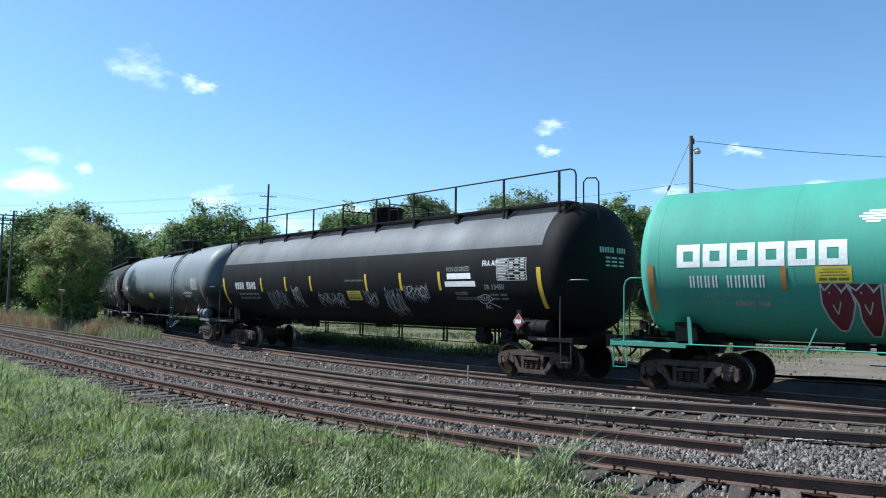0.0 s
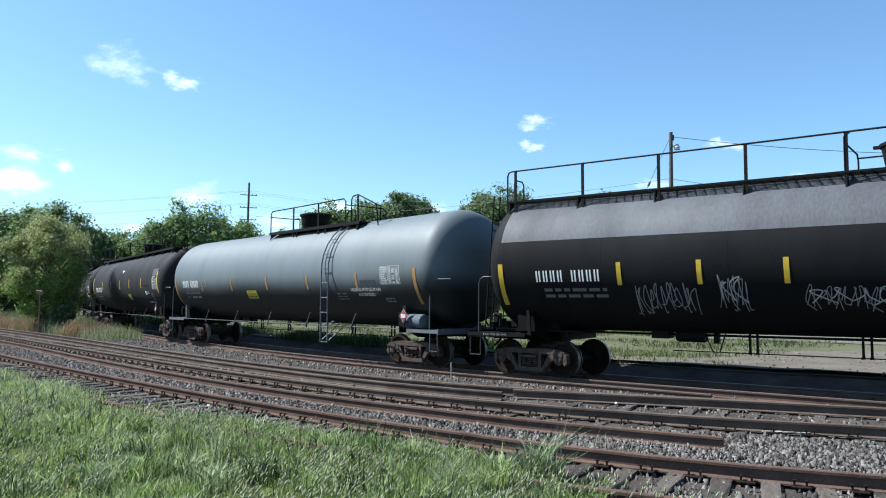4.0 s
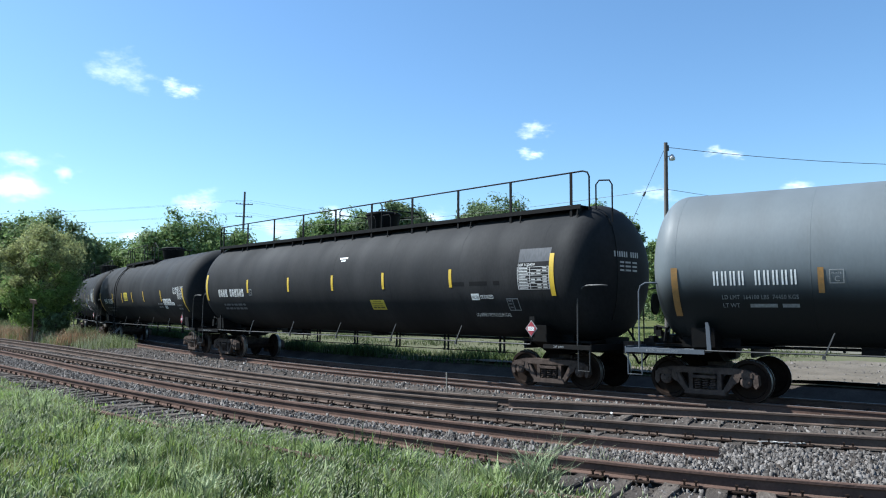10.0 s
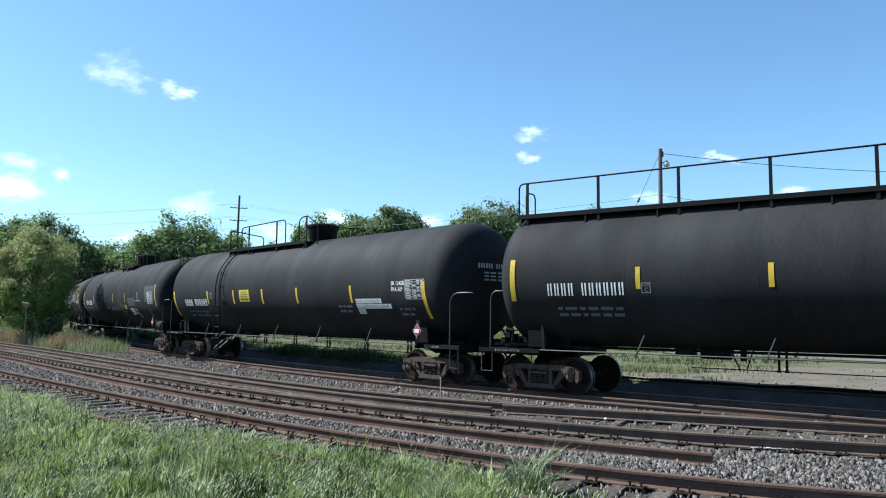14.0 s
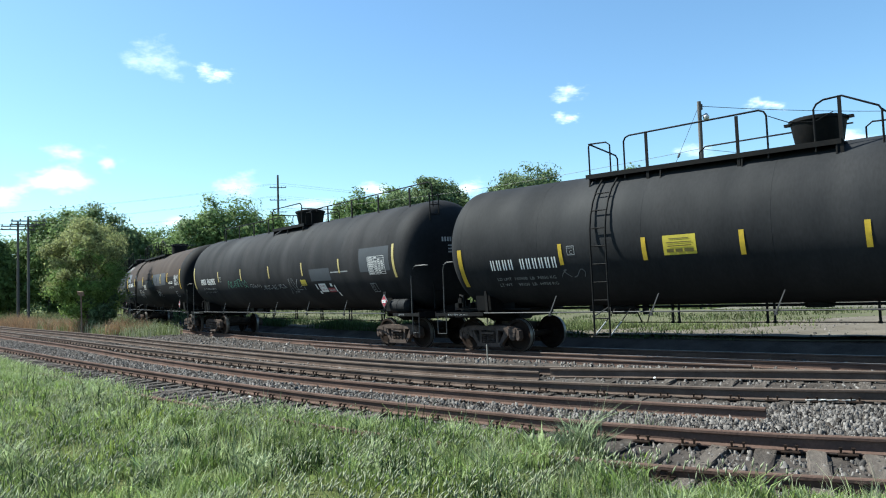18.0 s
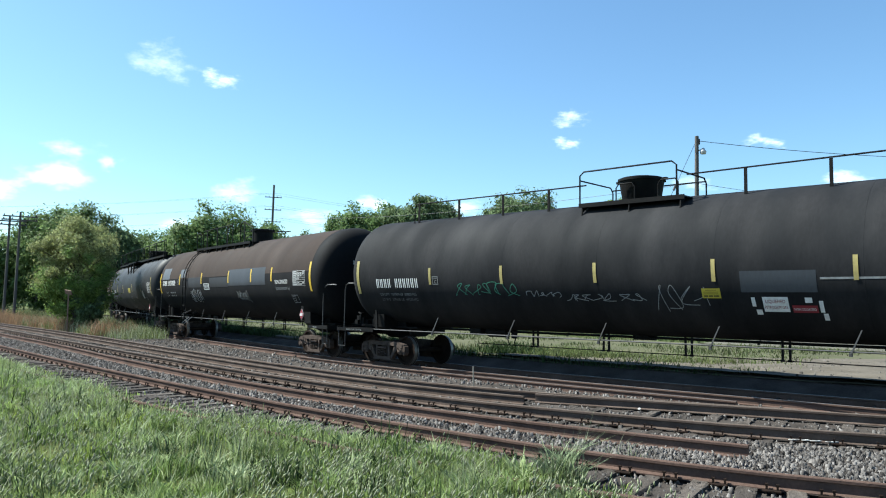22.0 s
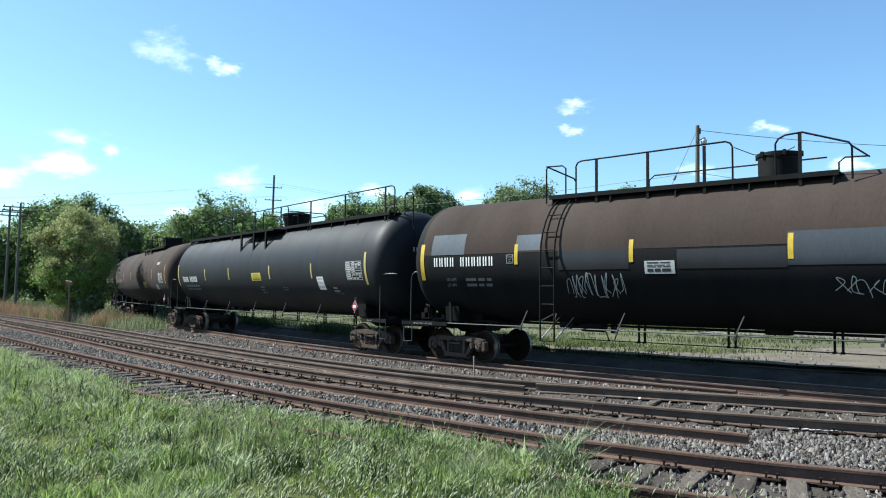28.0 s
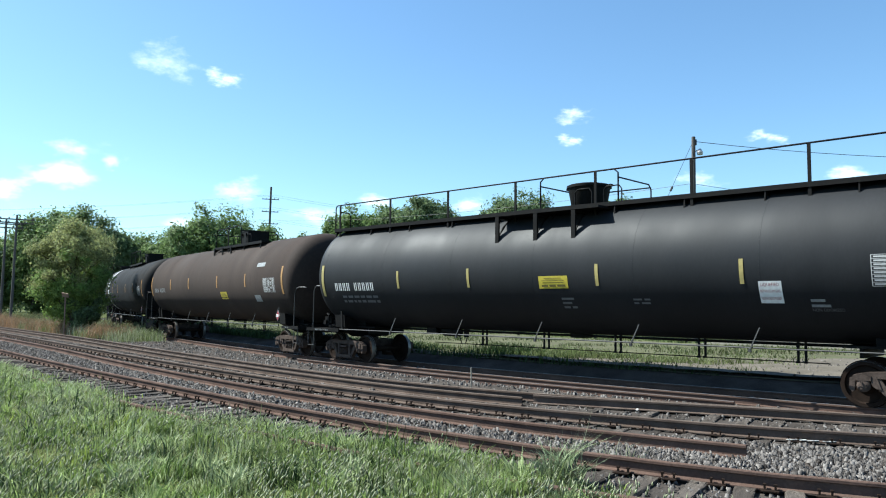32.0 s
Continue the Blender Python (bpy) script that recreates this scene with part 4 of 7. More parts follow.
def ends(car, half, edge="iron", drum=None):
    """Stub sills, couplers, end platforms, grab irons, steps and brake gear of both ends."""
    for s in (-1, 1):
        x1 = half + 1.15
        g = Geo().box((s * (half - 1.0 + x1) / 2, 0, 0.92), (x1 - half + 1.0, 0.42, 0.40)).box((s * (half - 0.6), 0, 1.15), (2.4, 0.9, 0.16))
        part("stub_sill", g, "iron", car)
        c = Geo().box((s * (half + 1.22), 0, 0.88), (0.45, 0.18, 0.2))
        c.prism([(0, -0.17), (0.16, -0.2), (0.24, -0.08), (0.2, 0.02), (0.25, 0.12), (0.14, 0.2), (0, 0.18)], lambda a, b, d: (s * (half + 1.22 + a), b, 0.88 + d), 0.3)
        part("coupler", c, "frame", car)
        h = Geo().tube([(s * (half + 1.1), 0.25, 0.85), (s * (half + 1.3), 0.28, 0.6), (s * (half + 1.42), 0.2, 0.48)], 0.03, 6)
        part("air_hose", h, "iron", car)
        p0, p1 = (half - 0.68, half + 1.1) if s < 0 else (half - 0.22, half + 1.2)
        p = Geo().box((s * (p0 + p1) / 2, 0, 1.01), (p1 - p0, 2.9, 0.05))
        for sy in (-1, 1):
            p.box((s * (p0 + p1) / 2, sy * 1.44, 1.0), (p1 - p0, 0.03, 0.1))
        p.box((s * p1, 0, 1.0), (0.03, 2.9, 0.16))
        part("end_platform", p, edge, car, "end platform with a pale steel edge")
        for sy in (-1, 1):
            y = sy * 1.42
            gr = [(s * (p1 - 0.32), y, 1.03), (s * (p1 - 0.32), y, 2.2), (s * (p1 - 0.36), y, 2.31), (s * (p1 - 0.47), y, 2.37), (s * (p1 - 0.7), y * 0.97, 2.37), (s * (p1 - 0.9), y * 0.9, 2.33)]
            if s > 0:
                gr = [(s * (p1 - 0.4), y, 1.03), (s * (p1 - 0.4), y, 2.12), (s * (p1 - 0.35), y, 2.23), (s * (p1 - 0.24), y, 2.31), (s * (p1 - 0.1), y, 2.34), (s * (p1 + 0.3), y, 2.34), (s * (p1 + 0.4), y * 0.95, 2.33)]
            rail(car, gr, 0.018, "grab_iron", "pipe" if edge == "iron" else edge)
            rail(car, [(s * (p1 - 0.05), y, 0.95), (s * (p1 - 0.05), y, 0.45), (s * (p1 - 0.38), y, 0.45), (s * (p1 - 0.38), y, 0.95)], 0.016, "stirrup_step", "pipe" if edge == "iron" else edge)
        x0 = s * (p0 + p1) / 2 - 0.4
        for word in (("1", "INCH", "TREAD", "COND", "SHOES") if s < 0 else ("COMP", "SHOES")):
            wide = 0.032 * len(word)
            part("shoe_stencil", flat_words(word, x0, -1.4565, 0.975, 0.05, wide), "dimwhite", car)
            x0 += wide + 0.03
        # corner brace on the rear platform, reservoir on the front one
        if s < 0:
            b = Geo().prism([(0, 1.0), (0.09, 1.0), (0.06, 1.5), (0.03, 1.6), (-0.03, 1.6)], lambda a, z, d: (-(half - 0.72) + a, -1.36 + d, z), 0.05)
            part("tank_brace", b, edge, car)
        rail(car, [(s * (p1 - 0.1), 0.55, 1.03), (s * (half + 0.35), 0.6, 2.05)], 0.028, "end_brace", "iron")
        e = Geo().prism([(-0.19, 0), (0, -0.19), (0.19, 0), (0, 0.19)], lambda a, b, d: (s * (half + 0.8) + d, 0.95 + a, 1.5 + b), 0.015)
        part("end_placard", e, "iron", car, "soiled dark diamond placard on the car's end")
        part("placard_post", Geo().box((s * (half + 0.8), 0.95, 1.17), (0.03, 0.04, 0.32)), "iron", car)
    if drum:
        rs = Geo().lathe([(half - 0.58, 0.0001), (half - 0.56, 0.14), (half - 0.5, 0.2), (half + 0.3, 0.2), (half + 0.36, 0.14), (half + 0.38, 0.0001)], 18, "x", (0, -1.2, 1.26))
        rs.lathe([(half - 0.12, 0.21), (half - 0.08, 0.21)], 18, "x", (0, -1.2, 1.26))
        part("air_reservoir", rs, drum, car, "small air reservoir on the end platform")
    bw = Geo().lathe([(-0.02, 0.26), (0.02, 0.26)], 18, "x", (-(half + 0.8), -0.35, 1.95))
    part("brake_wheel", bw, "iron", car)
    gear = Geo()
    for k in range(5):
        gear.box((-(half + 0.25 + 0.1 * k), -0.9 - 0.09 * (k % 3), 1.14 + 0.07 * (k % 4)), (0.13, 0.2, 0.14 + 0.05 * (k % 2)))
    gear.tube([(-(half + 0.3), -1.2, 1.1), (-(half + 0.25), -1.22, 1.4), (-(half + 0.5), -1.1, 1.45), (-(half + 0.6), -0.8, 1.1)], 0.03, 6)
    part("valve_gear", gear, "iron", car)


def underside(car, half, material="pipe", seed=0, piped=True):
    """Side pipes on slanted brackets and the brake rods that hang under the tank."""
    u0, u1 = -half + 0.6, half - 0.65
    for sy in (-1, 1) if piped else ():
        part("side_pipe", Geo().tube([(u0, sy * 1.40, 1.03), (u1, sy * 1.40, 1.03)], 0.017, 8), material, car)
        for i in range(5):
            u = -5.75 + 2.83 * i
            b = Geo().prism([(0.0, 1.0), (0.03, 1.0), (0.21, 1.44), (0.185, 1.44)], lambda a, c, d: (u + a, sy * (1.42 - 0.22 * max(0.0, c - 1.15)) + d, c), 0.03)
            b.box((u, sy * 1.4, 0.97), (0.06, 0.05, 0.07))
            part("pipe_bracket", b, material, car)
    rng = random.Random(seed)
    g = Geo().tube([(u0 + 1, -0.2, 0.98), (u1 - 1, -0.2, 0.98)], 0.03, 6)
    part("brake_pipe", g, "iron", car)
    g = Geo().tube([(u0 + 3.5, -0.32, 0.6), (u1 - 1.5, -0.32, 0.6)], 0.013, 6)
    part("brake_rod", g, "iron", car)
    for i in range(5):
        u = -2.85 + 2.27 * i
        for du in (-0.07, 0.09):
            h = Geo().box((u + du, -0.28, 0.86), (0.05, 0.035, 0.56)).box((u + du, -0.3, 0.6), (0.075, 0.06, 0.05))
            part("pipe_hanger", h, "iron", car)
    for a, b in ((-3.95, -3.75), (-3.45, -3.6)):
        part("rod_brace", Geo().tube([(a, -0.3, 1.05), (b, -0.3, 0.6)], 0.016, 5), "iron", car)
    v = Geo().box((-5.0, -0.2, 1.0), (0.42, 0.36, 0.24)).lathe([(-0.35, 0.14), (-0.3, 0.16), (0.3, 0.16), (0.35, 0.14)], 14, "x", (-4.3, -0.15, 0.96)).box((-3.7, -0.15, 0.95), (0.12, 0.12, 0.32))
    part("brake_cylinder", v, "iron", car)
    part("drain_valve", Geo().lathe([(0.92, 0.3), (1.2, 0.34)], 16, "z", (0.4, 0, 0)), "iron", car)


def stripes(car, us, half, material="yellow", short=0.5, low=2.42, end_low=2.12, wide=0.055):
    for u in us:
        part("conspicuity_stripe", decal_quad(Geo(), u - wide, u + wide, low, low + short, 0.011), material, car)
    k = MOVING_CARS[-1][1]
    for u in (-REAR[k] + 0.02, FRONT[k]):
        part("end_stripe", decal_quad(Geo(), u - wide - 0.015, u + wide + 0.015, end_low, end_low + 0.98, 0.011), material, car)


def seams(car, half, material):
    for u in (-half + 0.15, -5.9, -2.95, 0.0, 2.95, 5.9, half - 0.15):
        part("weld_seam", Geo().lathe([(u - 0.014, R - 0.01), (u - 0.006, R + 0.0022), (u + 0.006, R + 0.0022), (u + 0.014, R - 0.01)], 72, "x", (0, 0, ZC)), material, car)


def placard(car, u, z=1.41):
    """Red diamond hazard placard with its number on a bracket."""
    u += 0.18
    g = Geo().prism([(-0.19, 0), (0, -0.19), (0.19, 0), (0, 0.19)], lambda a, b, d: (u + a, -1.50 + d, z + b), 0.012)
    p = part("placard", g, "dimwhite", car, "red and white diamond hazard placard")
    part("placard_face", Geo().prism([(-0.165, 0), (0, -0.165), (0.165, 0), (0, 0.165)], lambda a, b, d: (u + a, -1.509 + d, z + b), 0.008), "red", p)
    part("number_panel", Geo().box((u, -1.516, z), (0.2, 0.004, 0.085)), "white", p)
    tx = flat_words("1075", u - 0.092, -1.5195, z - 0.032, 0.064, 0.184)
    part("number", tx, "blackink", p)
    part("placard_bracket", Geo().tube([(u, -1.47, z - 0.1), (u - 0.02, -1.44, 1.2), (u - 0.1, -1.42, 1.03)], 0.018, 6), "iron", car)
    part("placard_hanger", Geo().box((u, -1.48, z + 0.02), (0.16, 0.012, 0.5)), "iron", car)


def flat_words(text, x0, y, z0, height, width):
    cu = bpy.data.curves.new("lettering", "FONT")
    cu.body, cu.size, cu.resolution_u = text, height * 1.38, 2
    tmp = bpy.data.objects.new("lettering", cu)
    scene.collection.objects.link(tmp)
    bpy.context.view_layer.update()
    me = tmp.evaluated_get(bpy.context.evaluated_depsgraph_get()).to_mesh()
    xs = [v.co.x for v in me.vertices]
    k = width / (max(xs) - min(xs))
    g = Geo().add([(x0 + (v.co.x - min(xs)) * k, y, z0 + v.co.y) for v in me.vertices], [tuple(p.vertices) for p in me.polygons])
    tmp.to_mesh_clear()
    bpy.data.objects.remove(tmp)
    bpy.data.curves.remove(cu)
    return g


def data_panel(car, u0, u1, z0, z1, rng, cols=5, rows=8):
    """White test-record grid: frame lines, rows of unreadable bars."""
    g = Geo()
    for i in range(rows + 1):
        z = z0 + (z1 - z0) * i / rows
        decal_quad(g, u0, u1, z - 0.005, z + 0.005, 0.005)
    for u in (u0, u0 + (u1 - u0) * 0.4, u1):
        decal_quad(g, u - 0.008, u + 0.008, z0, z1, 0.006)
    for i in range(rows):
        z = z0 + (z1 - z0) * (i + 0.5) / rows
        hz = (z1 - z0) / rows * 0.2
        decal_quad(g, u0 + 0.04, u0 + (u1 - u0) * (0.26 + 0.12 * rng.random()), z - hz, z + hz, 0.007)
        for c in range(3):
            a = u0 + (u1 - u0) * (0.44 + c * 0.185)
            if rng.random() < 0.7:
                decal_quad(g, a, a + (u1 - u0) * 0.13, z - hz, z + hz, 0.007)
    part("data_panel", g, "panelwhite", car, "white stencilled test-record panel")


def mark(car, u0, u1, z0, z1, groups, rng, material="white", name="car_mark"):
    """Withheld marks: plain bars, in groups of the given counts."""
    total = sum(groups) + 0.9 * (len(groups) - 1)
    step, x = (u1 - u0) / total, u0
    for n in groups:
        if z1 - z0 > 0.15:
            for i in range(n):
                for a in (0.06, 0.48):
                    part("mark_bar", decal_quad(Geo(), x + (i + a) * step, x + (i + a + 0.2) * step, z0, z1, 0.005), material, car)
        else:
            part(name, decal_quad(Geo(), x, x + n * step, z0, z1, 0.006), material, car)
        x += (n + 0.9) * step


def small_print(car, u0, u1, z, rng, lines=2, material="faint", h=0.07):
    g = Geo()
    for i in range(lines):
        x = u0
        while x < u1 - 0.1:
            w = rng.uniform(0.12, 0.4)
            decal_quad(g, x, min(x + w, u1), z - i * h * 2, z - i * h * 2 + h, 0.005)
            x += w + 0.07
    part("small_print", g, material, car)


def end_marks(car, half, rng, material="panelwhite"):
    """Small marks on the head that faces forward, as bars on its dish."""
    front = FRONT[MOVING_CARS[-1][1]] + 0.16
    def place(y, z):
        r = math.hypot(y, z - ZC) / R
        return Vector((front + 0.9 * max(1 - r ** 2.7, 0.0) ** (1 / 2.7) + 0.012, y, z))
    marks = [(3.2, 0.5 - 0.105 * i, 0.44 - 0.105 * i, 0.14) for i in range(4)] + [(3.2, -0.02 - 0.1 * i, -0.08 - 0.1 * i, 0.14) for i in range(6)]
    marks += [(z, a, b, 0.045) for z in (3.0, 2.9, 2.8) for a, b in ((0.42, 0.2), (0.12, -0.12), (-0.18, -0.36))]
    for z, a, b, h in marks:
        n = 2
        vs = [place(a + (b - a) * i / n, zz) for i in range(n + 1) for zz in (z - h / 2, z + h / 2)]
        part("end_mark", Geo().add(vs, [(2 * i, 2 * i + 2, 2 * i + 3, 2 * i + 1) for i in range(n)]), material, car)


def car_base(label, k, material):
    half = LENGTHS[k] / 2
    car = thing("tank_car", label, "tank car", "cars of the train")
    part("tank", tank_geo(k), material, car)
    seams(car, half, material)
    for x in (-BOLSTERS[k], BOLSTERS[k]):
        add_truck(car, x)
        part("saddle", Geo().box((x, 0, 1.16), (1.3, 1.5, 0.3)), "iron", car)
    MOVING_CARS.append((car, k))
    return car, half, random.Random(40 + k)


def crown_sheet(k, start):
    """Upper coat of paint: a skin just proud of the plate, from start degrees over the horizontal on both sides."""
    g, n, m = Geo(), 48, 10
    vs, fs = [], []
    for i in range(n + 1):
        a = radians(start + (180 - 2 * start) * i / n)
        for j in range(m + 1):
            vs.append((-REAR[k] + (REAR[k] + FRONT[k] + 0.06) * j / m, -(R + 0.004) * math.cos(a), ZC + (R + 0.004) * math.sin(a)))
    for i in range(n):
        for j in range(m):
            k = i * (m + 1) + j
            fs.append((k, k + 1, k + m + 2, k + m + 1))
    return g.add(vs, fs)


def stencil_box(car, u0, u1, z0, z1, material="dimwhite"):
    """Small framed panel with unreadable print."""
    g, w = Geo(), 0.018
    for a, b, c, d in ((u0, u1, z0, z0 + w), (u0, u1, z1 - w, z1), (u0, u0 + w, z0, z1), (u1 - w, u1, z0, z1), ((u0 + u1) / 2 - w / 2, (u0 + u1) / 2 + w / 2, z0, z1)):
        decal_quad(g, a, b, c, d, 0.008)
    fr = part("stencil_frame", g, material, car)
    for k in (0.2, 0.5, 0.75):
        part("stencil_bar", decal_quad(Geo(), u0 + 0.05, (u0 + u1) / 2 - 0.04, z0 + k * (z1 - z0), z0 + (k + 0.12) * (z1 - z0), 0.009), "faint", fr)


def notice_text(car, u0, u1, z0, z1):
    """Unreadable black print on a yellow decal: three lines of thin bars over a bolder one."""
    w, h = u1 - u0, z1 - z0
    for a, b, c, d in ((0.2, 0.8, 0.79, 0.84), (0.1, 0.88, 0.6, 0.65), (0.14, 0.86, 0.42, 0.47), (0.1, 0.32, 0.13, 0.3), (0.37, 0.59, 0.13, 0.3), (0.64, 0.92, 0.13, 0.3)):
        part("notice_bars", bars(Geo(), u0 + a * w, u0 + b * w, z0 + c * h, z0 + d * h, 1, None, 0.012, 0.0), "noticeink", car)


def plate_stencil(car, u, z, size=0.22, material="dimwhite"):
    """Small framed clearance stencil with its letter."""
    g, w = Geo(), 0.016
    for a, b, c, d in ((0, size, 0, w), (0, size, size - w, size), (0, w, w, size - w), (size - w, size, w, size - w)):
        decal_quad(g, u + a, u + b, z + c, z + d, 0.009)
    fr = part("stencil_frame", g, material, car)
    part("lettering", words("C", u + size * 0.36, z + size * 0.14, size * 0.4, 0.009), material, fr)
    part("lettering", words("PLATE", u + size * 0.16, z + size * 0.66, size * 0.17, 0.009, width=size * 0.68), material, fr)


def build_cars():
    # 0: green
    car, h, rng = car_base("sea-green tank car with white block lettering and red graffiti", 0, "green")
    ends(car, h, "green")
    underside(car, h, "green", 1)
    stripes(car, (-6.1, -3.2, -0.4, 2.4, 5.6), h, "orange", 0.46, 2.1, 1.66)
    deck(car, -1.5, 4.0)
    hatch(car, 0.6)
    hatch_rails(car, -1.5, 4.0)
    u = -8.3
    for i in range(6):
        w = 0.51
        g = Geo()
        for a, b, c, d in ((0, w, 0.33, 0.47), (0, w, 0, 0.12), (0, 0.15, 0.12, 0.33), (w - 0.15, w, 0.12, 0.33)):
            decal_quad(g, u + a, u + b, 2.57 + c, 2.57 + d, 0.005)
        part("emblem_block", g, "white", car, "white block of the owner's emblem")
        u += 0.575
    mark(car, -8.04, -6.42, 2.16, 2.40, (4, 5), rng)
    part("load_stencil", words("LD LMT  214100 LBS  97100 KGS", -7.75, 1.97, 0.085, width=1.38), "dimwhite", car)
    part("load_stencil", words("LT WT", -7.75, 1.80, 0.10), "dimwhite", car)
    mark(car, -7.1, -6.4, 1.80, 1.89, (5, 3), rng, "dimwhite", "small_print")
    part("notice", decal_quad(Geo(), -5.5, -4.85, 2.24, 2.55), "sign_yellow", car, "yellow emergency notice decal")
    notice_text(car, -5.5, -4.85, 2.24, 2.55)
    fill, line = Geo(), Geo()
    for i in range(5):
        c, k = -5.48 + i * 0.56, 0.05 * (-1) ** i
        left = lambda z: c + np.interp(z, (1.3 + k, 1.55, 1.85, 2.2), (0.3, 0.16, 0.1 - k, 0.0 + k))
        right = lambda z: c + np.interp(z, (1.3 + k, 1.55, 1.85, 2.24), (0.44, 0.56, 0.6 + k, 0.55))
        zs = np.linspace(1.3 + k, 2.22, 13)
        fill.add([skin(x, z, 0.006) for z in zs for x in (left(z), right(z))], [(2 * j, 2 * j + 1, 2 * j + 3, 2 * j + 2) for j in range(12)])
        edge = [(left(z), z) for z in zs[::-1]] + [(right(z), z) for z in zs]
        stroke(line, edge + [(c + 0.42, 2.08), (c + 0.28, 2.26), (c + 0.12, 2.1), edge[0]], 0.03, 0.009)
        stroke(line, [(c + 0.2, 2.08), (c + 0.26, 1.8), (c + 0.32, 1.66), (c + 0.38, 1.84), (c + 0.42, 2.1)], 0.022, 0.01)
    part("graffiti_fill", fill, "darkred", car, "dark red graffiti fill")
    part("graffiti_outline", line, "panelwhite", car)
    for i, (a, b) in enumerate(((-4.6, -4.35), (-4.66, -4.2), (-4.72, -4.1), (-4.65, -4.05), (-4.55, -4.1))):
        part("emblem_bar", decal_quad(Geo(), a, b, 3.34 + i * 0.05, 3.375 + i * 0.05), "white", car)
    placard(car, 8.3)
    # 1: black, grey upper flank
    car, h, rng = car_base("long black tank car with a grey crown and white graffiti", 1, "jet")
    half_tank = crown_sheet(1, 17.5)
    part("faded_crown", half_tank, "greytop", car, "grey paint over the tank's crown, lightened for sky sheen")
    ends(car, h, "iron", "jet")
    underside(car, h, "pipe", 2, False)
    for u, w, z in ((5.75, 0.34, 0.78), (6.75, 0.3, 0.72)):
        part("bottom_fitting", Geo().box((u, -0.35, (z + 1.2) / 2), (w, 0.3, 1.2 - z)).lathe([(-0.3, 0.05), (-0.26, 0.15), (0.2, 0.17), (0.28, 0.08)], 12, "x", (u + 0.1, -0.4, z)), "iron", car)
    stripes(car, (-5.45, -3.57, -1.78, 1.63, 3.45, 5.27), h, "yellow", 0.5, 2.13, 1.68)
    long_walkway(car, h, z=4.22)
    hatch(car, 0.34)
    hatch_rails(car, -0.75, 2.0)
    end_ladder(car, -h - 0.5, -h - 0.8, -1.15, -0.85)
    mark(car, -7.7, -5.9, 2.22, 2.48, (4, 4), rng)
    small_print(car, -7.5, -5.8, 2.0, rng)
    part("lettering", words("NON-ODORIZED", 5.62, 2.62, 0.13, width=0.95), "dimwhite", car)
    part("patch", decal_quad(Geo(), 5.62, 6.6, 2.42, 2.57), "white", car)
    part("patch", decal_quad(Geo(), 5.5, 6.75, 2.22, 2.36), "white", car)
    part("lettering", words("FRA AIP", 7.08, 2.73, 0.15, width=0.6), "white", car)
    part("lettering", words("SR 13450", 7.08, 2.14, 0.13, width=0.75), "dimwhite", car)
    data_panel(car, 7.62, 8.68, 2.36, 2.9, rng)
    part("lettering", words("LIQUEFIED", 5.86, 2.0, 0.085, 0.006, width=0.5), "dimwhite", car)
    part("lettering", words("PETROLEUM GAS", 5.86, 1.87, 0.085, 0.006, width=0.86), "dimwhite", car)
    small_print(car, 7.25, 8.0, 1.98, rng, 2, "faint", 0.05)
    part("lettering", words("CERAMIC FIBER INSULATION", 0.42, 2.42, 0.055, 0.006, width=1.06), "dimwhite", car)
    part("notice", decal_quad(Geo(), 0.41, 1.2, 1.84, 2.13), "sign_yellow", car, "yellow emergency notice decal")
    notice_text(car, 0.41, 1.2, 1.84, 2.13)
    for a, b, c, d, n in ((-3.23, -2.56, 1.55, 2.32, 7), (-1.47, 0.21, 1.58, 2.12, 13), (1.3, 2.05, 1.6, 2.15, 7), (2.42, 3.37, 1.35, 2.2, 9), (3.47, 4.7, 1.77, 2.3, 11)):
        spray(car, loops([], a, b, c, d, n, rng, 0.016), "dimwhite", "thin white spray tags")
        spray(car, loops([], a + 0.1, b - 0.1, c + 0.1, d - 0.05, n // 3, rng, 0.02), "panelwhite", "white spray tags")
    spray(car, loops([], -5.17, -3.68, 1.45, 2.2, 12, rng, 0.018), "dimwhite", "faded spray tags")
    tag = [stroke(Geo(), [(6.98 + 0.28 * math.cos(a * 0.35) * (1 + 0.12 * math.sin(a * 1.1)), 1.9 + 0.1 * math.sin(a * 0.35) - 0.02 * math.cos(a)) for a in range(19)], 0.022)]
    loops(tag, 6.8, 7.2, 1.83, 1.98, 4, rng, 0.018)
    tag.append(stroke(Geo(), [(7.1, 1.8), (7.3, 1.74), (7.45, 1.68)], 0.02))
    loops(tag, 6.9, 7.1, 1.62, 1.76, 2, rng, 0.018)
    spray(car, tag, "panelwhite", "white outlined spray tag")
    placard(car, 8.1)
    end_marks(car, h, rng)
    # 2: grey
    car, h, rng = car_base("plain grey tank car with a soiled belly darkened further for shade", 2, "grey")
    ends(car, h, "patch", "patch")
    underside(car, h, "pipe", 3)
    stripes(car, (-5.72, -2.85, 0.16, 3.13, 6.15), h, "orange", 0.47, 2.13, 1.68)
    deck(car, -0.8, 5.4)
    hatch(car, 0.69)
    hatch_rails(car, -0.75, 4.55)
    rail(car, [(4.9, -1.04, 4.1), (4.9, -1.04, 4.96), (5.0, -1.04, 5.08), (5.28, -1.04, 5.1), (6.28, -1.04, 4.7), (6.32, -1.02, 4.62), (6.32, -0.96, 4.0)], 0.022, "guard_rail")
    rail(car, [(5.93, -0.6, 4.2), (5.93, -0.6, 4.6), (6.0, -0.62, 4.68), (6.28, -1.02, 4.68)], 0.02, "guard_rail")
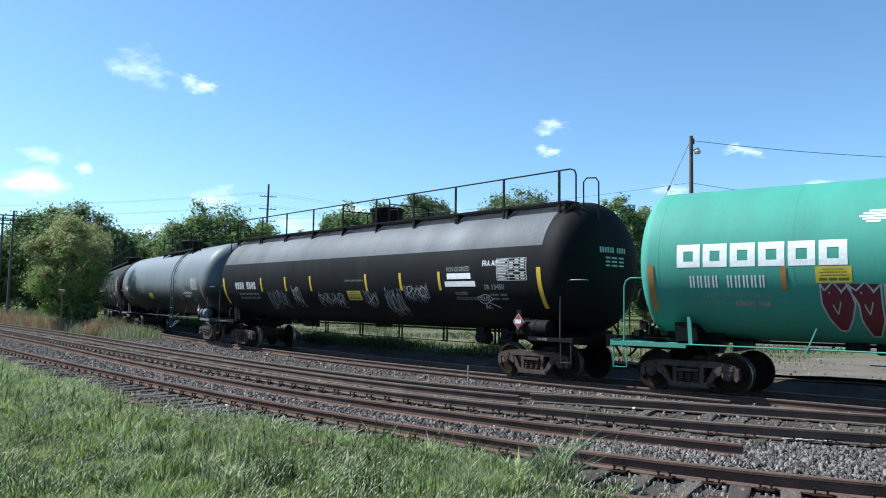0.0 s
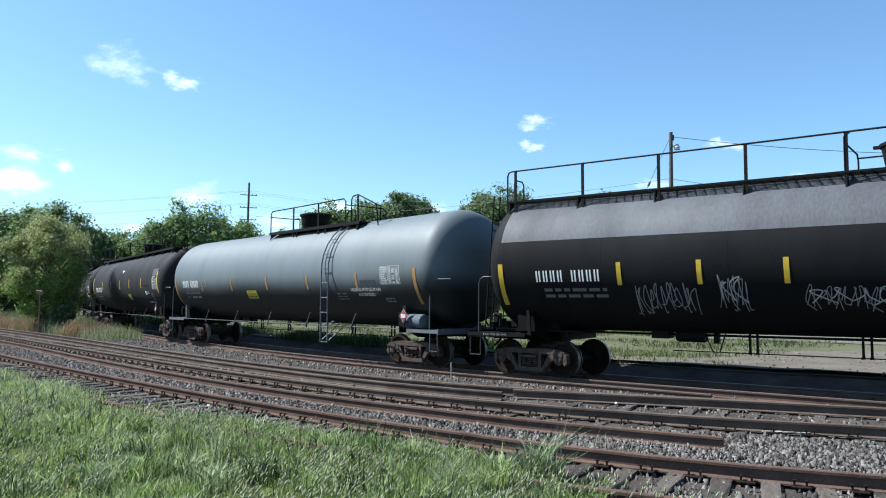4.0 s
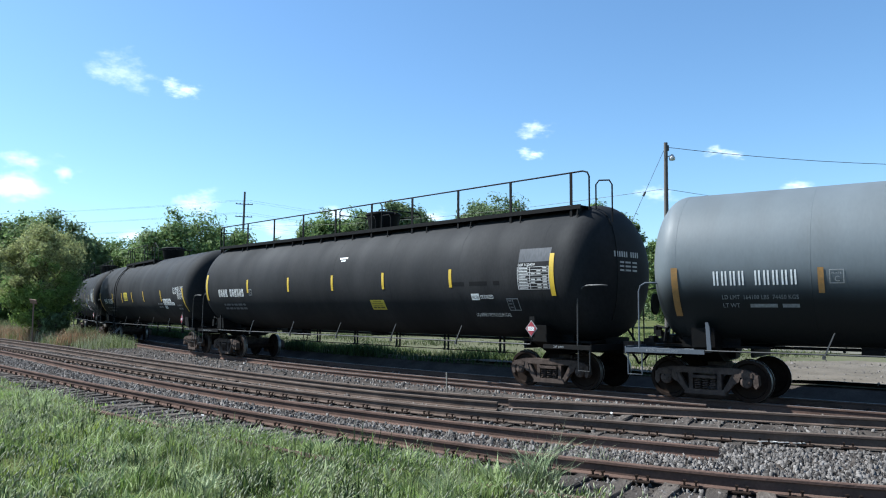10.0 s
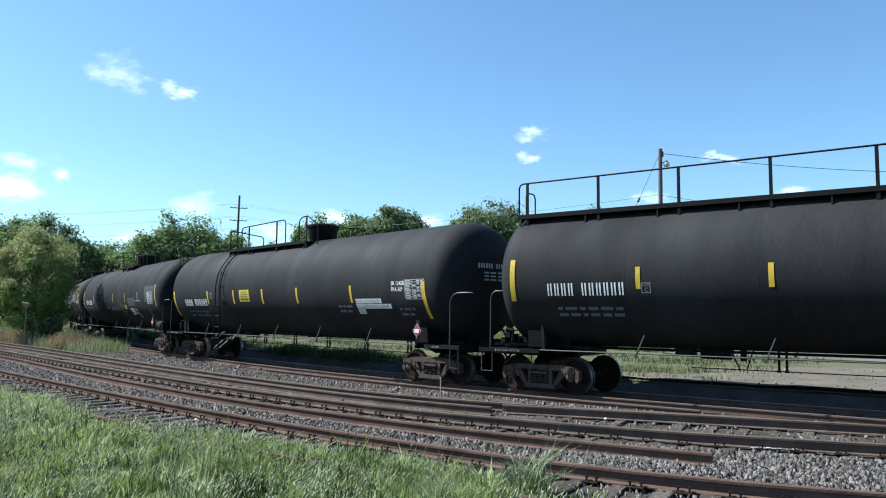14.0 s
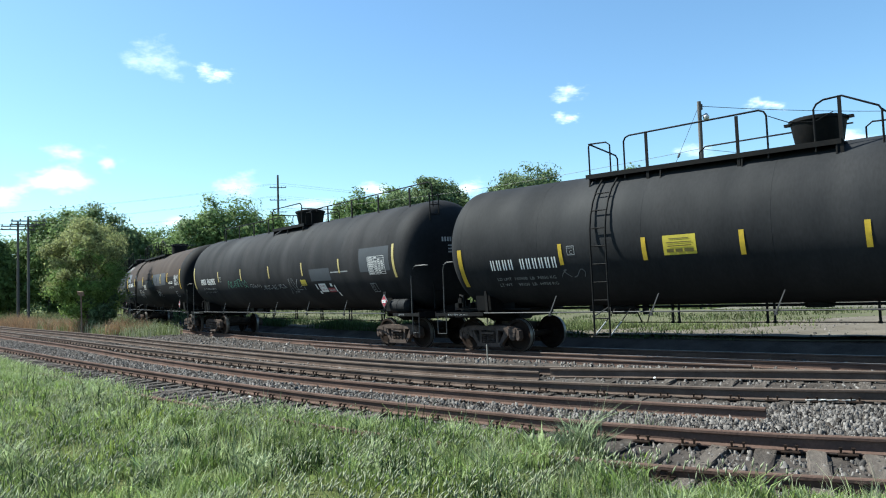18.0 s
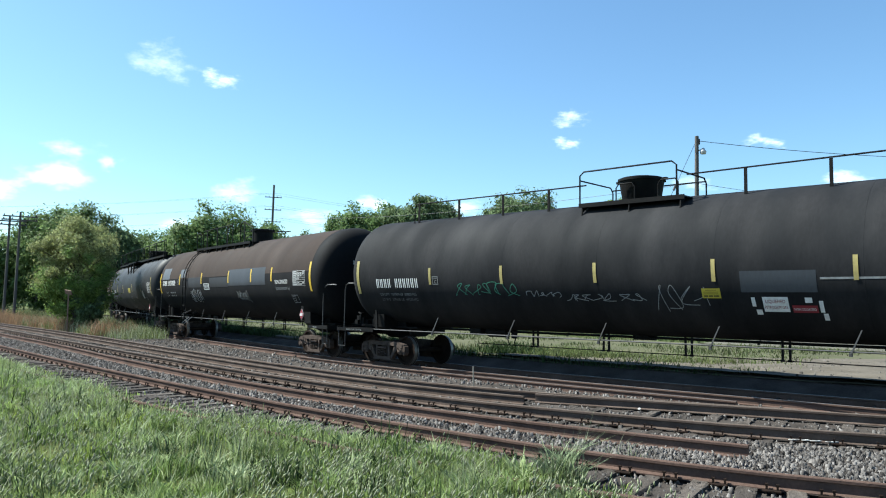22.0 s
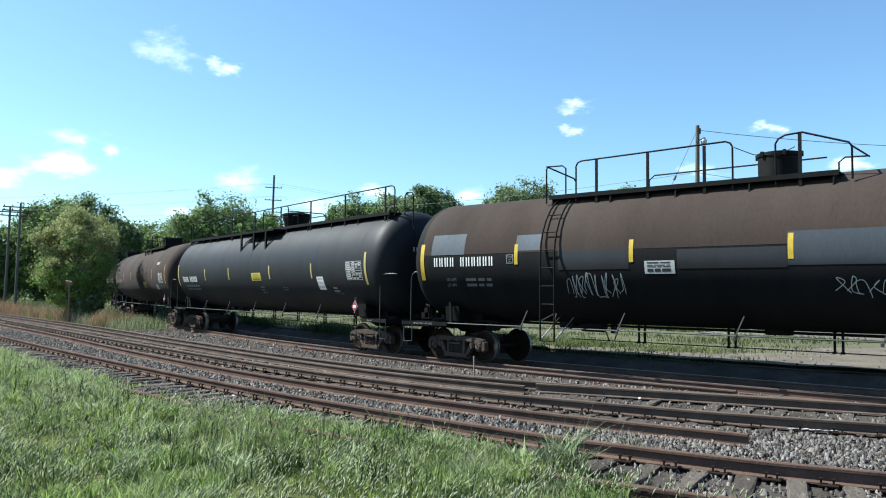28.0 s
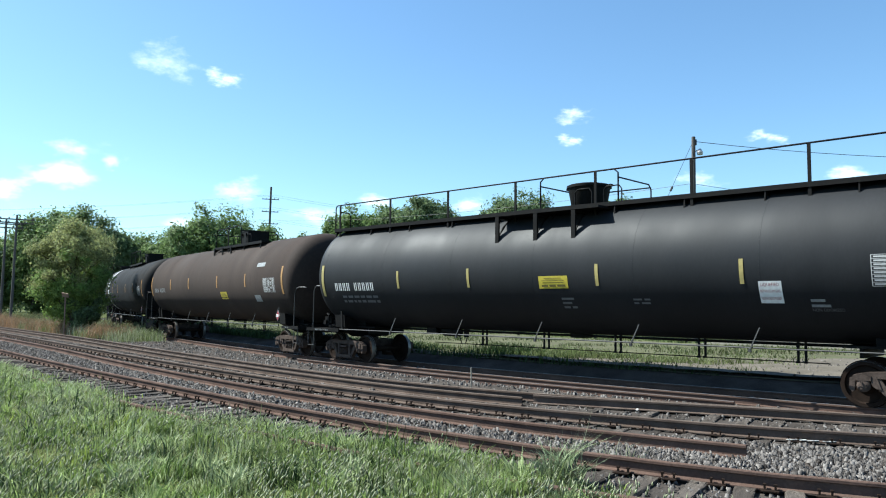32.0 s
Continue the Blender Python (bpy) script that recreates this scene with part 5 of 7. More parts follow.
    post(car, 5.28, 4.0, 5.1, name="guard_post")
    ladder(car, 4.48, 0.55, 4.1, "patch")
    mark(car, -7.81, -6.11, 2.29, 2.57, (4, 5), rng)
    plate_stencil(car, -5.57, 2.3, 0.26)
    part("load_stencil", words("LD LMT  164100 LBS  74450 KGS", -7.65, 2.02, 0.085, width=1.5), "dimwhite", car)
    part("load_stencil", words("LT WT", -7.65, 1.86, 0.085), "dimwhite", car)
    mark(car, -7.1, -6.15, 1.86, 1.93, (5, 3), rng, "dimwhite", "small_print")
    part("notice", decal_quad(Geo(), -1.62, -0.8, 1.84, 2.13), "sign_yellow", car, "yellow emergency notice decal")
    notice_text(car, -1.62, -0.8, 1.84, 2.13)
    part("patch", decal_quad(Geo(), 6.33, 7.19, 1.92, 2.37, 0.003), "patchdark", car)
    part("lettering", words("LIQUEFIED PETROLEUM GAS", 5.75, 2.05, 0.1, 0.008, width=1.62), "white", car)
    part("lettering", words("NOT ODORIZED", 6.12, 1.91, 0.09, 0.008, width=0.88), "white", car)
    data_panel(car, 7.45, 8.42, 2.24, 2.74, rng)
    small_print(car, 4.85, 5.45, 1.96, rng, 3, "faint", 0.04)
    stencil_box(car, 7.47, 7.9, 1.74, 1.85)
    placard(car, 8.28)
    end_marks(car, h, rng, "faint")
    # 3: black, long walkway
    car, h, rng = car_base("matt black tank car with a full-length handrail", 3, "black")
    ends(car, h)
    underside(car, h, "pipe", 4)
    stripes(car, (-5.57, -2.7, -0.02, 2.64, 5.6), h, "yellow", 0.47, 2.37)
    long_walkway(car, h)
    hatch(car, 0.41)
    hatch_rails(car, -0.55, 1.75)
    head_cable(car)
    mark(car, -7.92, -5.87, 2.24, 2.52, (4, 6), rng)
    plate_stencil(car, -5.5, 2.28)
    small_print(car, -7.7, -6.0, 1.92, rng, 2)
    part("notice", decal_quad(Geo(), 1.86, 2.54, 1.79, 2.07), "sign_yellow", car, "yellow emergency notice decal")
    notice_text(car, 1.86, 2.54, 1.79, 2.07)
    part("small_decal", decal_quad(Geo(), 0.23, 0.67, 3.33, 3.38), "white", car)
    part("small_decal", decal_quad(Geo(), 0.33, 0.58, 3.26, 3.29), "white", car)
    part("patch", decal_quad(Geo(), 6.33, 6.62, 2.04, 2.2, 0.005), "white", car)
    part("lettering", words("NON", 6.36, 2.07, 0.09, 0.008, width=0.23), "blackink", car)
    part("lettering", words("ODORIZED", 6.66, 2.07, 0.1, width=0.47), "white", car)
    part("lettering", words("LIQUEFIED PETROLEUM GAS", 6.26, 1.63, 0.09, width=1.25), "white", car)
    data_panel(car, 8.06, 9.06, 2.28, 2.8, rng)
    part("lettering", words("DOT 112J340W", 8.08, 2.83, 0.06, width=0.55), "white", car)
    part("patch", decal_quad(Geo(), 8.08, 9.1, 2.92, 3.24, 0.003), "greytop", car)
    for a, b in ((5.66, 6.12), (6.32, 6.98), (7.2, 7.42)):
        part("patch", decal_quad(Geo(), a, b, 2.4, 2.5, 0.003), "jet", car)
    stencil_box(car, 7.57, 7.96, 1.78, 2.07)
    placard(car, 8.2)
    end_marks(car, h, rng)
    # 4: black, platform at the middle
    car, h, rng = car_base("black tank car with a short valve platform and flank ladder", 4, "black")
    ends(car, h)
    underside(car, h, "pipe", 5)
    stripes(car, (-5.2, -2.9, -0.62, 1.8, 5.02), h, "yellow", 0.5, 2.12, 1.68)
    deck(car, -4.7, 1.3)
    hatch(car, 0.59)
    twin_rails(car, -4.59, -3.6, -0.16, 0.8, 2.06)
    ladder(car, -4.04, 0.5, 4.1)
    mark(car, -7.49, -5.31, 2.07, 2.33, (4, 6), rng)
    plate_stencil(car, -5.0, 2.34)
    part("load_stencil", words("LD LMT  163900  LB  74350 KG", -7.39, 1.81, 0.075, width=1.89), "dimwhite", car)
    part("load_stencil", words("LT WT     99100  LB  44950 KG", -7.39, 1.66, 0.075, width=1.89), "dimwhite", car)
    part("notice", decal_quad(Geo(), -2.42, -1.64, 2.2, 2.62), "sign_yellow", car, "yellow emergency notice decal")
    notice_text(car, -2.42, -1.64, 2.2, 2.62)
    part("patch", decal_quad(Geo(), 5.22, 6.52, 2.1, 2.23, 0.003), "white", car)
    part("lettering", words("NON ODORIZED", 5.25, 2.12, 0.09, 0.007, width=1.2), "blackink", car)
    part("patch", decal_quad(Geo(), 5.2, 6.95, 1.95, 2.08, 0.003), "white", car)
    part("lettering", words("LIQUEFIED PETROLEUM", 5.23, 1.97, 0.09, 0.007, width=1.6), "blackink", car)
    part("patch", decal_quad(Geo(), 5.22, 5.58, 1.8, 1.93, 0.003), "white", car)
    part("lettering", words("GAS", 5.25, 1.82, 0.09, 0.007, width=0.28), "blackink", car)
    part("lettering", words("SR 13450", 7.1, 2.58, 0.12, width=0.6), "white", car)
    part("lettering", words("FRA AIP", 7.1, 2.42, 0.12, width=0.52), "white", car)
    data_panel(car, 7.72, 8.6, 2.2, 2.72, rng)
    small_print(car, 4.2, 4.95, 1.98, rng, 2)
    small_print(car, 7.3, 8.0, 1.9, rng, 2)
    placard(car, 7.95)
    end_marks(car, h, rng)
    spray(car, scribble([], -5.3, -4.6, 1.75, 2.05, 2, rng, 0.02), "faint")
    # 5: black with tags
    car, h, rng = car_base("black tank car with green and white spray tags", 5, "black2")
    ends(car, h, "iron", "black")
    underside(car, h, "pipe", 6)
    stripes(car, (-5.65, -2.97, -0.05, 2.93, 5.76), h, "oldyellow", 0.46, 2.3, 2.05, 0.045)
    deck(car, -0.9, 2.0)
    end_ladder(car, h + 1.05, h + 1.1, -0.85, -0.5)
    for uu in (-7.1, -5.4, -3.7, -2.1, 3.3, 5.1, 6.9, 8.8):
        post(car, uu, 4.05, 4.74, 0.7)
    rail(car, [(-7.3, -0.7, 4.0), (-7.3, -0.7, 4.64), (-7.2, -0.7, 4.74), (-0.9, -0.7, 4.74)], 0.02)
    rail(car, [(1.9, -0.7, 4.74), (h + 0.85, -0.7, 4.8), (h + 1.02, -0.7, 4.7), (h + 1.06, -0.7, 4.0)], 0.02)
    hatch(car, 0.28)
    hatch_rails(car, -0.88, 1.8)
    mark(car, -8.01, -6.13, 2.22, 2.48, (4, 6), rng)
    plate_stencil(car, -5.55, 2.3)
    part("load_stencil", words("LD LMT  153900 LB  69800 KG", -7.91, 2.0, 0.075, width=1.58), "dimwhite", car)
    part("load_stencil", words("LT WT  109100 LB  49500 KG", -7.89, 1.85, 0.075, width=1.57), "faint", car)
    spray(car, scribble([], -4.66, -2.52, 1.99, 2.36, 12, rng, 0.018), "greenspray", "thin green spray tag")
    for a, b, c, d, n in ((-2.2, -1.14, 1.95, 2.12, 8), (-0.97, 0.34, 1.86, 2.06, 8), (0.58, 1.19, 1.87, 2.05, 4), (1.47, 2.72, 1.66, 2.26, 6)):
        spray(car, scribble([], a, b, c, d, n, rng, 0.016), "dimwhite", "thin white spray tag")
    part("patch", decal_quad(Geo(), 7.14, 8.95, 2.27, 3.0, 0.003), "patchdark", car)
    part("patch", decal_quad(Geo(), 3.5, 5.03, 2.08, 2.5, 0.003), "patchdark", car)
    part("notice", decal_quad(Geo(), 2.62, 3.04, 1.96, 2.16, 0.007), "sign_yellow", car)
    notice_text(car, 2.62, 3.04, 1.96, 2.16)
    part("torn_label", decal_quad(Geo(), 3.91, 4.43, 1.7, 1.99), "white", car, "torn white product-name label")
    part("lettering", words("LIQUEFIED", 3.97, 1.87, 0.07, 0.008, width=0.4), "red", car)
    part("lettering", words("PETROLEUM GAS", 3.94, 1.76, 0.06, 0.008, width=0.46), "red", car)
    part("torn_label", decal_quad(Geo(), 4.49, 4.98, 1.69, 1.83), "red", car, "torn red label")
    part("lettering", words("NON ODORIZED", 4.52, 1.73, 0.05, 0.008, width=0.43), "white", car)
    for a, b, c, d in ((3.68, 3.76, 1.8, 1.98), (3.74, 3.86, 1.64, 1.74), (5.02, 5.1, 1.7, 1.92), (5.06, 5.15, 1.55, 1.68), (4.76, 4.9, 1.88, 1.98)):
        part("label_scrap", decal_quad(Geo(), a, b, c, d), "white", car)
    part("paint_scar", decal_quad(Geo(), 5.1, 6.3, 2.32, 2.36), "dimwhite", car)
    data_panel(car, 7.69, 8.67, 2.18, 2.72, rng)
    stencil_box(car, 7.48, 7.83, 1.64, 1.92)
    placard(car, 8.2)
    end_marks(car, h, rng)
    # 6: brown over black with grey patches
    car, h, rng = car_base("rust-brown tank car with grey touch-up patches", 6, "brownblack")
    crown = crown_sheet(6, 4)
    part("rusty_crown", crown, "brown", car, "rust-brown weathered upper flank")
    for a, b, c, d in ((-8.73, -7.5, 2.81, 3.36), (-5.74, -4.95, 2.86, 3.25), (-4.42, -2.47, 2.37, 2.83), (-1.27, 1.09, 2.36, 2.77), (1.1, 5.2, 2.4, 3.06)):
        part("patch", decal_quad(Geo(), a, b, c, d, 0.006), "patch" if a < -4.5 else "patchdim" if a < 1 else "patchshaded", car, "grey touch-up paint patch")
    ends(car, h)
    underside(car, h, "pipe", 7)
    stripes(car, (-5.72, -2.4, 1.17, 3.75, 5.82), h, "yellow", 0.5, 2.52, 2.14)
    deck(car, -5.1, 1.95)
    hatch(car, 0.43, "straight")
    twin_rails(car, -5.2, -4.29, -0.23, 0.7, 2.2)
    ladder(car, -4.68, 0.76, 4.1)
    mark(car, -8.63, -6.44, 2.5, 2.74, (4, 6), rng)
    plate_stencil(car, -6.03, 2.55)
    part("load_stencil", words("LD LMT", -8.2, 2.12, 0.08), "dimwhite", car)
    part("load_stencil", words("LT WT", -8.2, 1.97, 0.08), "dimwhite", car)
    small_print(car, -7.5, -6.6, 2.12, rng, 2)
    spray(car, scribble([], -4.25, -2.65, 1.7, 2.3, 20, rng, 0.014), "panelwhite", "white spray tags")
    spray(car, scribble([], 1.95, 3.2, 1.74, 2.19, 10, rng, 0.016), "panelwhite")
    part("notice", decal_quad(Geo(), -2.07, -1.33, 2.26, 2.54, 0.008), "panelwhite", car, "white emergency notice decal")
    for zz, hh, groups in ((2.3, 0.07, (3, 3, 4)), (2.4, 0.018, (7, 4, 6)), (2.435, 0.018, (5, 9, 4)), (2.48, 0.03, (9, 8))):
        for i, n in enumerate(groups):
            a = -2.0 + 0.6 * sum(groups[:i]) / sum(groups)
            part("notice_bar", decal_quad(Geo(), a, a + 0.6 * n / sum(groups) - 0.03, zz, zz + hh, 0.011), "blackink", car)
    part("lettering", words("NON-ODORIZED", 6.15, 2.42, 0.14, 0.008, width=1.15), "white", car)
    part("lettering", words("LIQUEFIED PETROLEUM GAS", 6.15, 2.2, 0.1, width=1.25), "dimwhite", car)
    data_panel(car, 7.75, 8.75, 2.34, 2.84, rng)
    stencil_box(car, 7.4, 7.9, 1.75, 2.02)
    placard(car, 8.1)
    end_marks(car, h, rng)
    # 7: black
    car, h, rng = car_base("clean black tank car with a full-length handrail", 7, "gloss")
    ends(car, h)
    underside(car, h, "pipe", 8)
    stripes(car, (-5.17, -2.26, 1.96, 5.52), h, "oldyellow", 0.5, 2.25, 2.03, 0.045)
    long_walkway(car, h, 8)
    hatch(car, 0.61)
    hatch_rails(car, -0.2, 2.2)
    head_cable(car)
    for uu in (-1.33, -0.02, 1.18):
        b = Geo().box((uu, -1.5, 3.67), (0.12, 0.06, 0.7)).box((uu, -1.18, 3.99), (0.12, 0.66, 0.06)).tube([(uu, -1.5, 3.34), (uu, -1.25, 3.72), (uu, -0.9, 4.0)], 0.045, 6)
        part("platform_bracket", b, "iron", car)
    part("valve_platform", Geo().box((0.27, -1.16, 4.06), (3.3, 0.72, 0.06)), "iron", car)
    mark(car, -8.3, -6.3, 2.2, 2.44, (4, 5), rng)
    small_print(car, -8.0, -6.2, 1.98, rng, 2)
    part("notice", decal_quad(Geo(), 0.2, 1.1, 2.2, 2.5), "sign_yellow", car, "yellow emergency notice decal")
    notice_text(car, 0.2, 1.1, 2.2, 2.5)
    part("patch", decal_quad(Geo(), 5.85, 6.32, 1.87, 2.3, 0.004), "white", car, "white product-name panel")
    part("lettering", words("LIQUEFIED", 5.89, 2.2, 0.065, 0.008, width=0.38), "red", car)
    part("lettering", words("PETROLEUM GAS", 5.88, 2.08, 0.055, 0.008, width=0.4), "red", car)
    part("lettering", words("NON-ODORIZED", 5.88, 1.94, 0.055, 0.008, width=0.4), "red", car)
    part("lettering", words("NON ODORIZED", 6.84, 1.72, 0.06, width=0.6), "faint", car)
    small_print(car, 6.84, 7.2, 1.9, rng, 2, "dimwhite", 0.05)
    small_print(car, 0.82, 1.22, 1.93, rng, 3, "faint", 0.05)
    small_print(car, 2.86, 3.3, 1.92, rng, 2, "faint", 0.04)
    data_panel(car, 8.0, 8.98, 2.18, 2.74, rng)
    placard(car, 8.2)
    end_marks(car, h, rng)
    # 8: brown
    car, h, rng = car_base("soiled brown tank car with a bracketed valve platform", 8, "brown")
    ends(car, h)
    underside(car, h, "pipe", 9)
    stripes(car, (-5.2, -2.2, 1.9, 5.3), h, "orange")
    deck(car, -0.4, 5.4)
    hatch(car, 1.66, False)
    hatch_rails(car, -0.2, 3.0)
    for uu in (-0.1, 1.0, 2.1):
        part("platform_bracket", Geo().box((uu, -1.16, 3.75), (0.09, 0.05, 0.75)), "iron", car)
    mark(car, -8.2, -6.2, 2.3, 2.5, (4, 5), rng, "dimwhite")
    part("notice", decal_quad(Geo(), 2.2, 3.0, 1.95, 2.25), "sign_yellow", car, "faded yellow notice decal")
    notice_text(car, 2.2, 3.0, 1.95, 2.25)
    data_panel(car, 7.2, 8.3, 2.2, 2.7, rng)
    part("small_decal", decal_quad(Geo(), 6.4, 7.2, 3.15, 3.3), "dimwhite", car)
    part("patch", decal_quad(Geo(), 6.1, 6.7, 1.85, 2.1), "dimwhite", car)
    placard(car, 8.2)
    end_marks(car, h, rng, "faint")
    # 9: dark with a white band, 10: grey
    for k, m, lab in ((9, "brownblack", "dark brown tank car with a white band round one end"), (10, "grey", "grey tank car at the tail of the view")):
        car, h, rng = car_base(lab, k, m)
        ends(car, h)
        underside(car, h, "pipe", 10 + k)
        stripes(car, (-5.2, -2.2, 1.9, 5.3), h, "orange")
        deck(car, -1.0, 4.5)
        hatch(car, 1.6, False)
        hatch_rails(car, -0.6, 3.4)
        mark(car, -8.0, -6.2, 2.3, 2.5, (4, 5), rng, "dimwhite")
        data_panel(car, 7.2, 8.3, 2.2, 2.7, rng)
        placard(car, 8.2)
        if k == 9:
            part("white_band", Geo().lathe([(-h + 0.9, R - 0.002), (-h + 0.9, R + 0.004), (-h + 1.35, R + 0.004), (-h + 1.35, R - 0.002)], 72, "x", (0, 0, ZC)), "white", car)


build_cars()


# ---- ground ----
def sheet(name, q0, q1, p0, p1, z, material, step=1.0, across=6, rough=0.0, label="", category="ground", kind="structure", drop=None):
    """A strip of ground between two lines along the tracks."""
    ps = np.arange(p0, p1 + step / 2, step)
    vs, fs = [], []
    for p in ps:
        a, b = q0(p), q1(p)
        for j in range(across + 1):
            q = a + (b - a) * j / across
            zz = z(p, q) if callable(z) else z
            x = at(p, q, zz)
            if rough:
                x.z += rough * noise.noise(Vector((x.x * 0.9, x.y * 0.9, 3.1)))
            vs.append(x)
    n = across + 1
    fs = [(i * n + j, (i + 1) * n + j, (i + 1) * n + j + 1, i * n + j + 1) for i in range(len(ps) - 1) for j in range(across)]
    ob = new(name, quick_mesh(name, [tuple(v) for v in vs], fs, material, True))
    return tagged(ob, label, category, "", kind)


def ground_sheet():
    rings = [0.0, 6, 12, 20, 30, 45, 70, 110, 180, 300, 600, 1200, 2400, 4200]
    vs, fs, seg = [(0.0, 0.0, -0.42)], [], 72
    for r in rings[1:]:
        for k in range(seg):
            a = 2 * math.pi * k / seg
            vs.append((r * math.cos(a), r * math.sin(a), -0.42))
    tris = [(0, 1 + k, 1 + (k + 1) % seg) for k in range(seg)]
    for i in range(len(rings) - 2):
        for k in range(seg):
            a, b = 1 + i * seg + k, 1 + i * seg + (k + 1) % seg
            tris += [(a, a + seg, b + seg), (a, b + seg, b)]
    tagged(new("ground", quick_mesh("ground", vs, tris, "soil", True)), "flat green grassland reaching to the horizon", "ground", "", "structure")


ground_sheet()
main_q = lambda p: q_of("main", p)


def bed_z(p, q):
    """The stone bed dips from the siding to the main line."""
    return -0.205 - 0.165 * min(1.0, max(0.0, (q - main_q(p) + 3.0) / 1.6))


sheet("ballast_bed", lambda p: q_of("near_outer", p) - 1.0, lambda p: main_q(p) + 1.7, -95, 45, bed_z, "ballast_bed", 1.0, 22, 0.035,
      "grey-brown crushed stone bed under the tracks", "ballast")
sheet("verge", lambda p: q_of("near_outer", p) - 26, lambda p: q_of("near_outer", p) - 0.7, -60, 40, lambda p, q: -0.13, "soil", 1.0, 12, 0.06,
      "grassy verge beside the tracks", "verge")
sheet("bank", lambda p: main_q(p) + 2.6, lambda p: main_q(p) + 17.5, -70, 60, lambda p, q: -0.38 + 0.40 * min(1.0, max(0.0, (q - main_q(p) - 1.7) / 1.1)), "drysoil", 1.0, 24, 0.06,
      "grassy strip beyond the train", "bank")
# darker strip under the train's shadow, its shade deepened by colour
sheet("main_shoulder", lambda p: main_q(p) + 1.6, lambda p: main_q(p) + 3.0, -75, 60, lambda p, q: -0.385 + 0.375 * min(1.0, max(0.0, (q - main_q(p) - 1.7) / 1.1)), "ballast_bed", 0.5, 10, 0.02,
      "dark ballast shoulder that deepens the train's shadow beside the main track", "ballast")
sheet("gravel_shoulder", lambda p: main_q(p) + 2.75, lambda p: main_q(p) + 2.6 + 10.8 / (1 + math.exp(-(p + 11.0) * 0.45)), -34, 60, lambda p, q: -0.33 + 0.40 * min(1.0, max(0.0, (q - main_q(p) - 1.7) / 1.1)), "dirtbank", 0.5, 24, 0.06,
      "dry gravel shoulder beyond the train", "gravel")
sheet("gravel_lot", lambda p: main_q(p) + 17.0, lambda p: main_q(p) + 34, -17, 120, 0.05, "lot", 2.0, 8, 0.03, "pale gravel lot beyond the train", "gravel lot")


# ---- tracks ----
PROFILE = [(-0.07, -0.17), (0.07, -0.17), (0.07, -0.158), (0.012, -0.14), (0.01, -0.045), (0.036, -0.034), (0.036, -0.006), (0.03, 0.0), (-0.03, 0.0), (-0.036, -0.006),
           (-0.036, -0.034), (-0.01, -0.045), (-0.012, -0.14), (-0.07, -0.158)]


def rail_bar(track, pts, head="railhead", z=0.0, label="", web_mat="rail"):
    """One rail: foot, web and worn head along a line of plan points."""
    web, top = Geo(), Geo()
    n, rows = len(PROFILE), []
    pts = [Vector((p[0], p[1], 0)) for p in pts]
    for i, p in enumerate(pts):
        d = (pts[min(i + 1, len(pts) - 1)] - pts[max(i - 1, 0)]).normalized()
        side = Vector((d.y, -d.x, 0))
        rows.append([p + side * a + Vector((0, 0, b + z)) for a, b in PROFILE])
    vs = [v for r in rows for v in r]
    fs = [(i * n + k, i * n + (k + 1) % n, (i + 1) * n + (k + 1) % n, (i + 1) * n + k) for i in range(len(pts) - 1) for k in range(n)]
    fs += [tuple(range(n - 1, -1, -1)), tuple(range((len(pts) - 1) * n, len(pts) * n))]
    web.add(vs, fs)
    r = part("rail", web, "sidingrail" if track is siding and head != "rail" else web_mat, track, label, None, True)
    hv = []
    for i, p in enumerate(pts):
        d = (pts[min(i + 1, len(pts) - 1)] - pts[max(i - 1, 0)]).normalized()
        side = Vector((d.y, -d.x, 0))
        hv += [p + side * a + Vector((0, 0, b + z)) for a, b in ((-0.0345, -0.012), (-0.029, 0.003), (0.029, 0.003), (0.0345, -0.012))]
    top.add(hv, [(4 * i + k, 4 * i + k + 1, 4 * i + 5 + k, 4 * i + 4 + k) for i in range(len(pts) - 1) for k in range(3)])
    part("rail_head", top, head, r)
    return r


def tie_mesh(length, seed, material):
    rng = random.Random(seed)
    g = Geo()
    n = 7
    vs, fs = [], []
    for i in range(n + 1):
        x = -length / 2 + length * i / n
        dx = rng.uniform(-0.03, 0.03) if i in (0, n) else 0
        for a, b in ((-0.1, -0.17), (0.1, -0.17), (0.1, -0.014), (0.082, 0.0), (-0.082, 0.0), (-0.1, -0.014)):
            vs.append((x + dx, a + rng.uniform(-0.014, 0.014), b + rng.uniform(-0.018, 0.006)))
    for i in range(n):
        for k in range(6):
            fs.append((i * 6 + k, i * 6 + (k + 1) % 6, (i + 1) * 6 + (k + 1) % 6, (i + 1) * 6 + k))
    fs += [tuple(range(5, -1, -1)), tuple(range(n * 6, n * 6 + 6))]
    return g.add(vs, fs).mesh("tie", material, False)


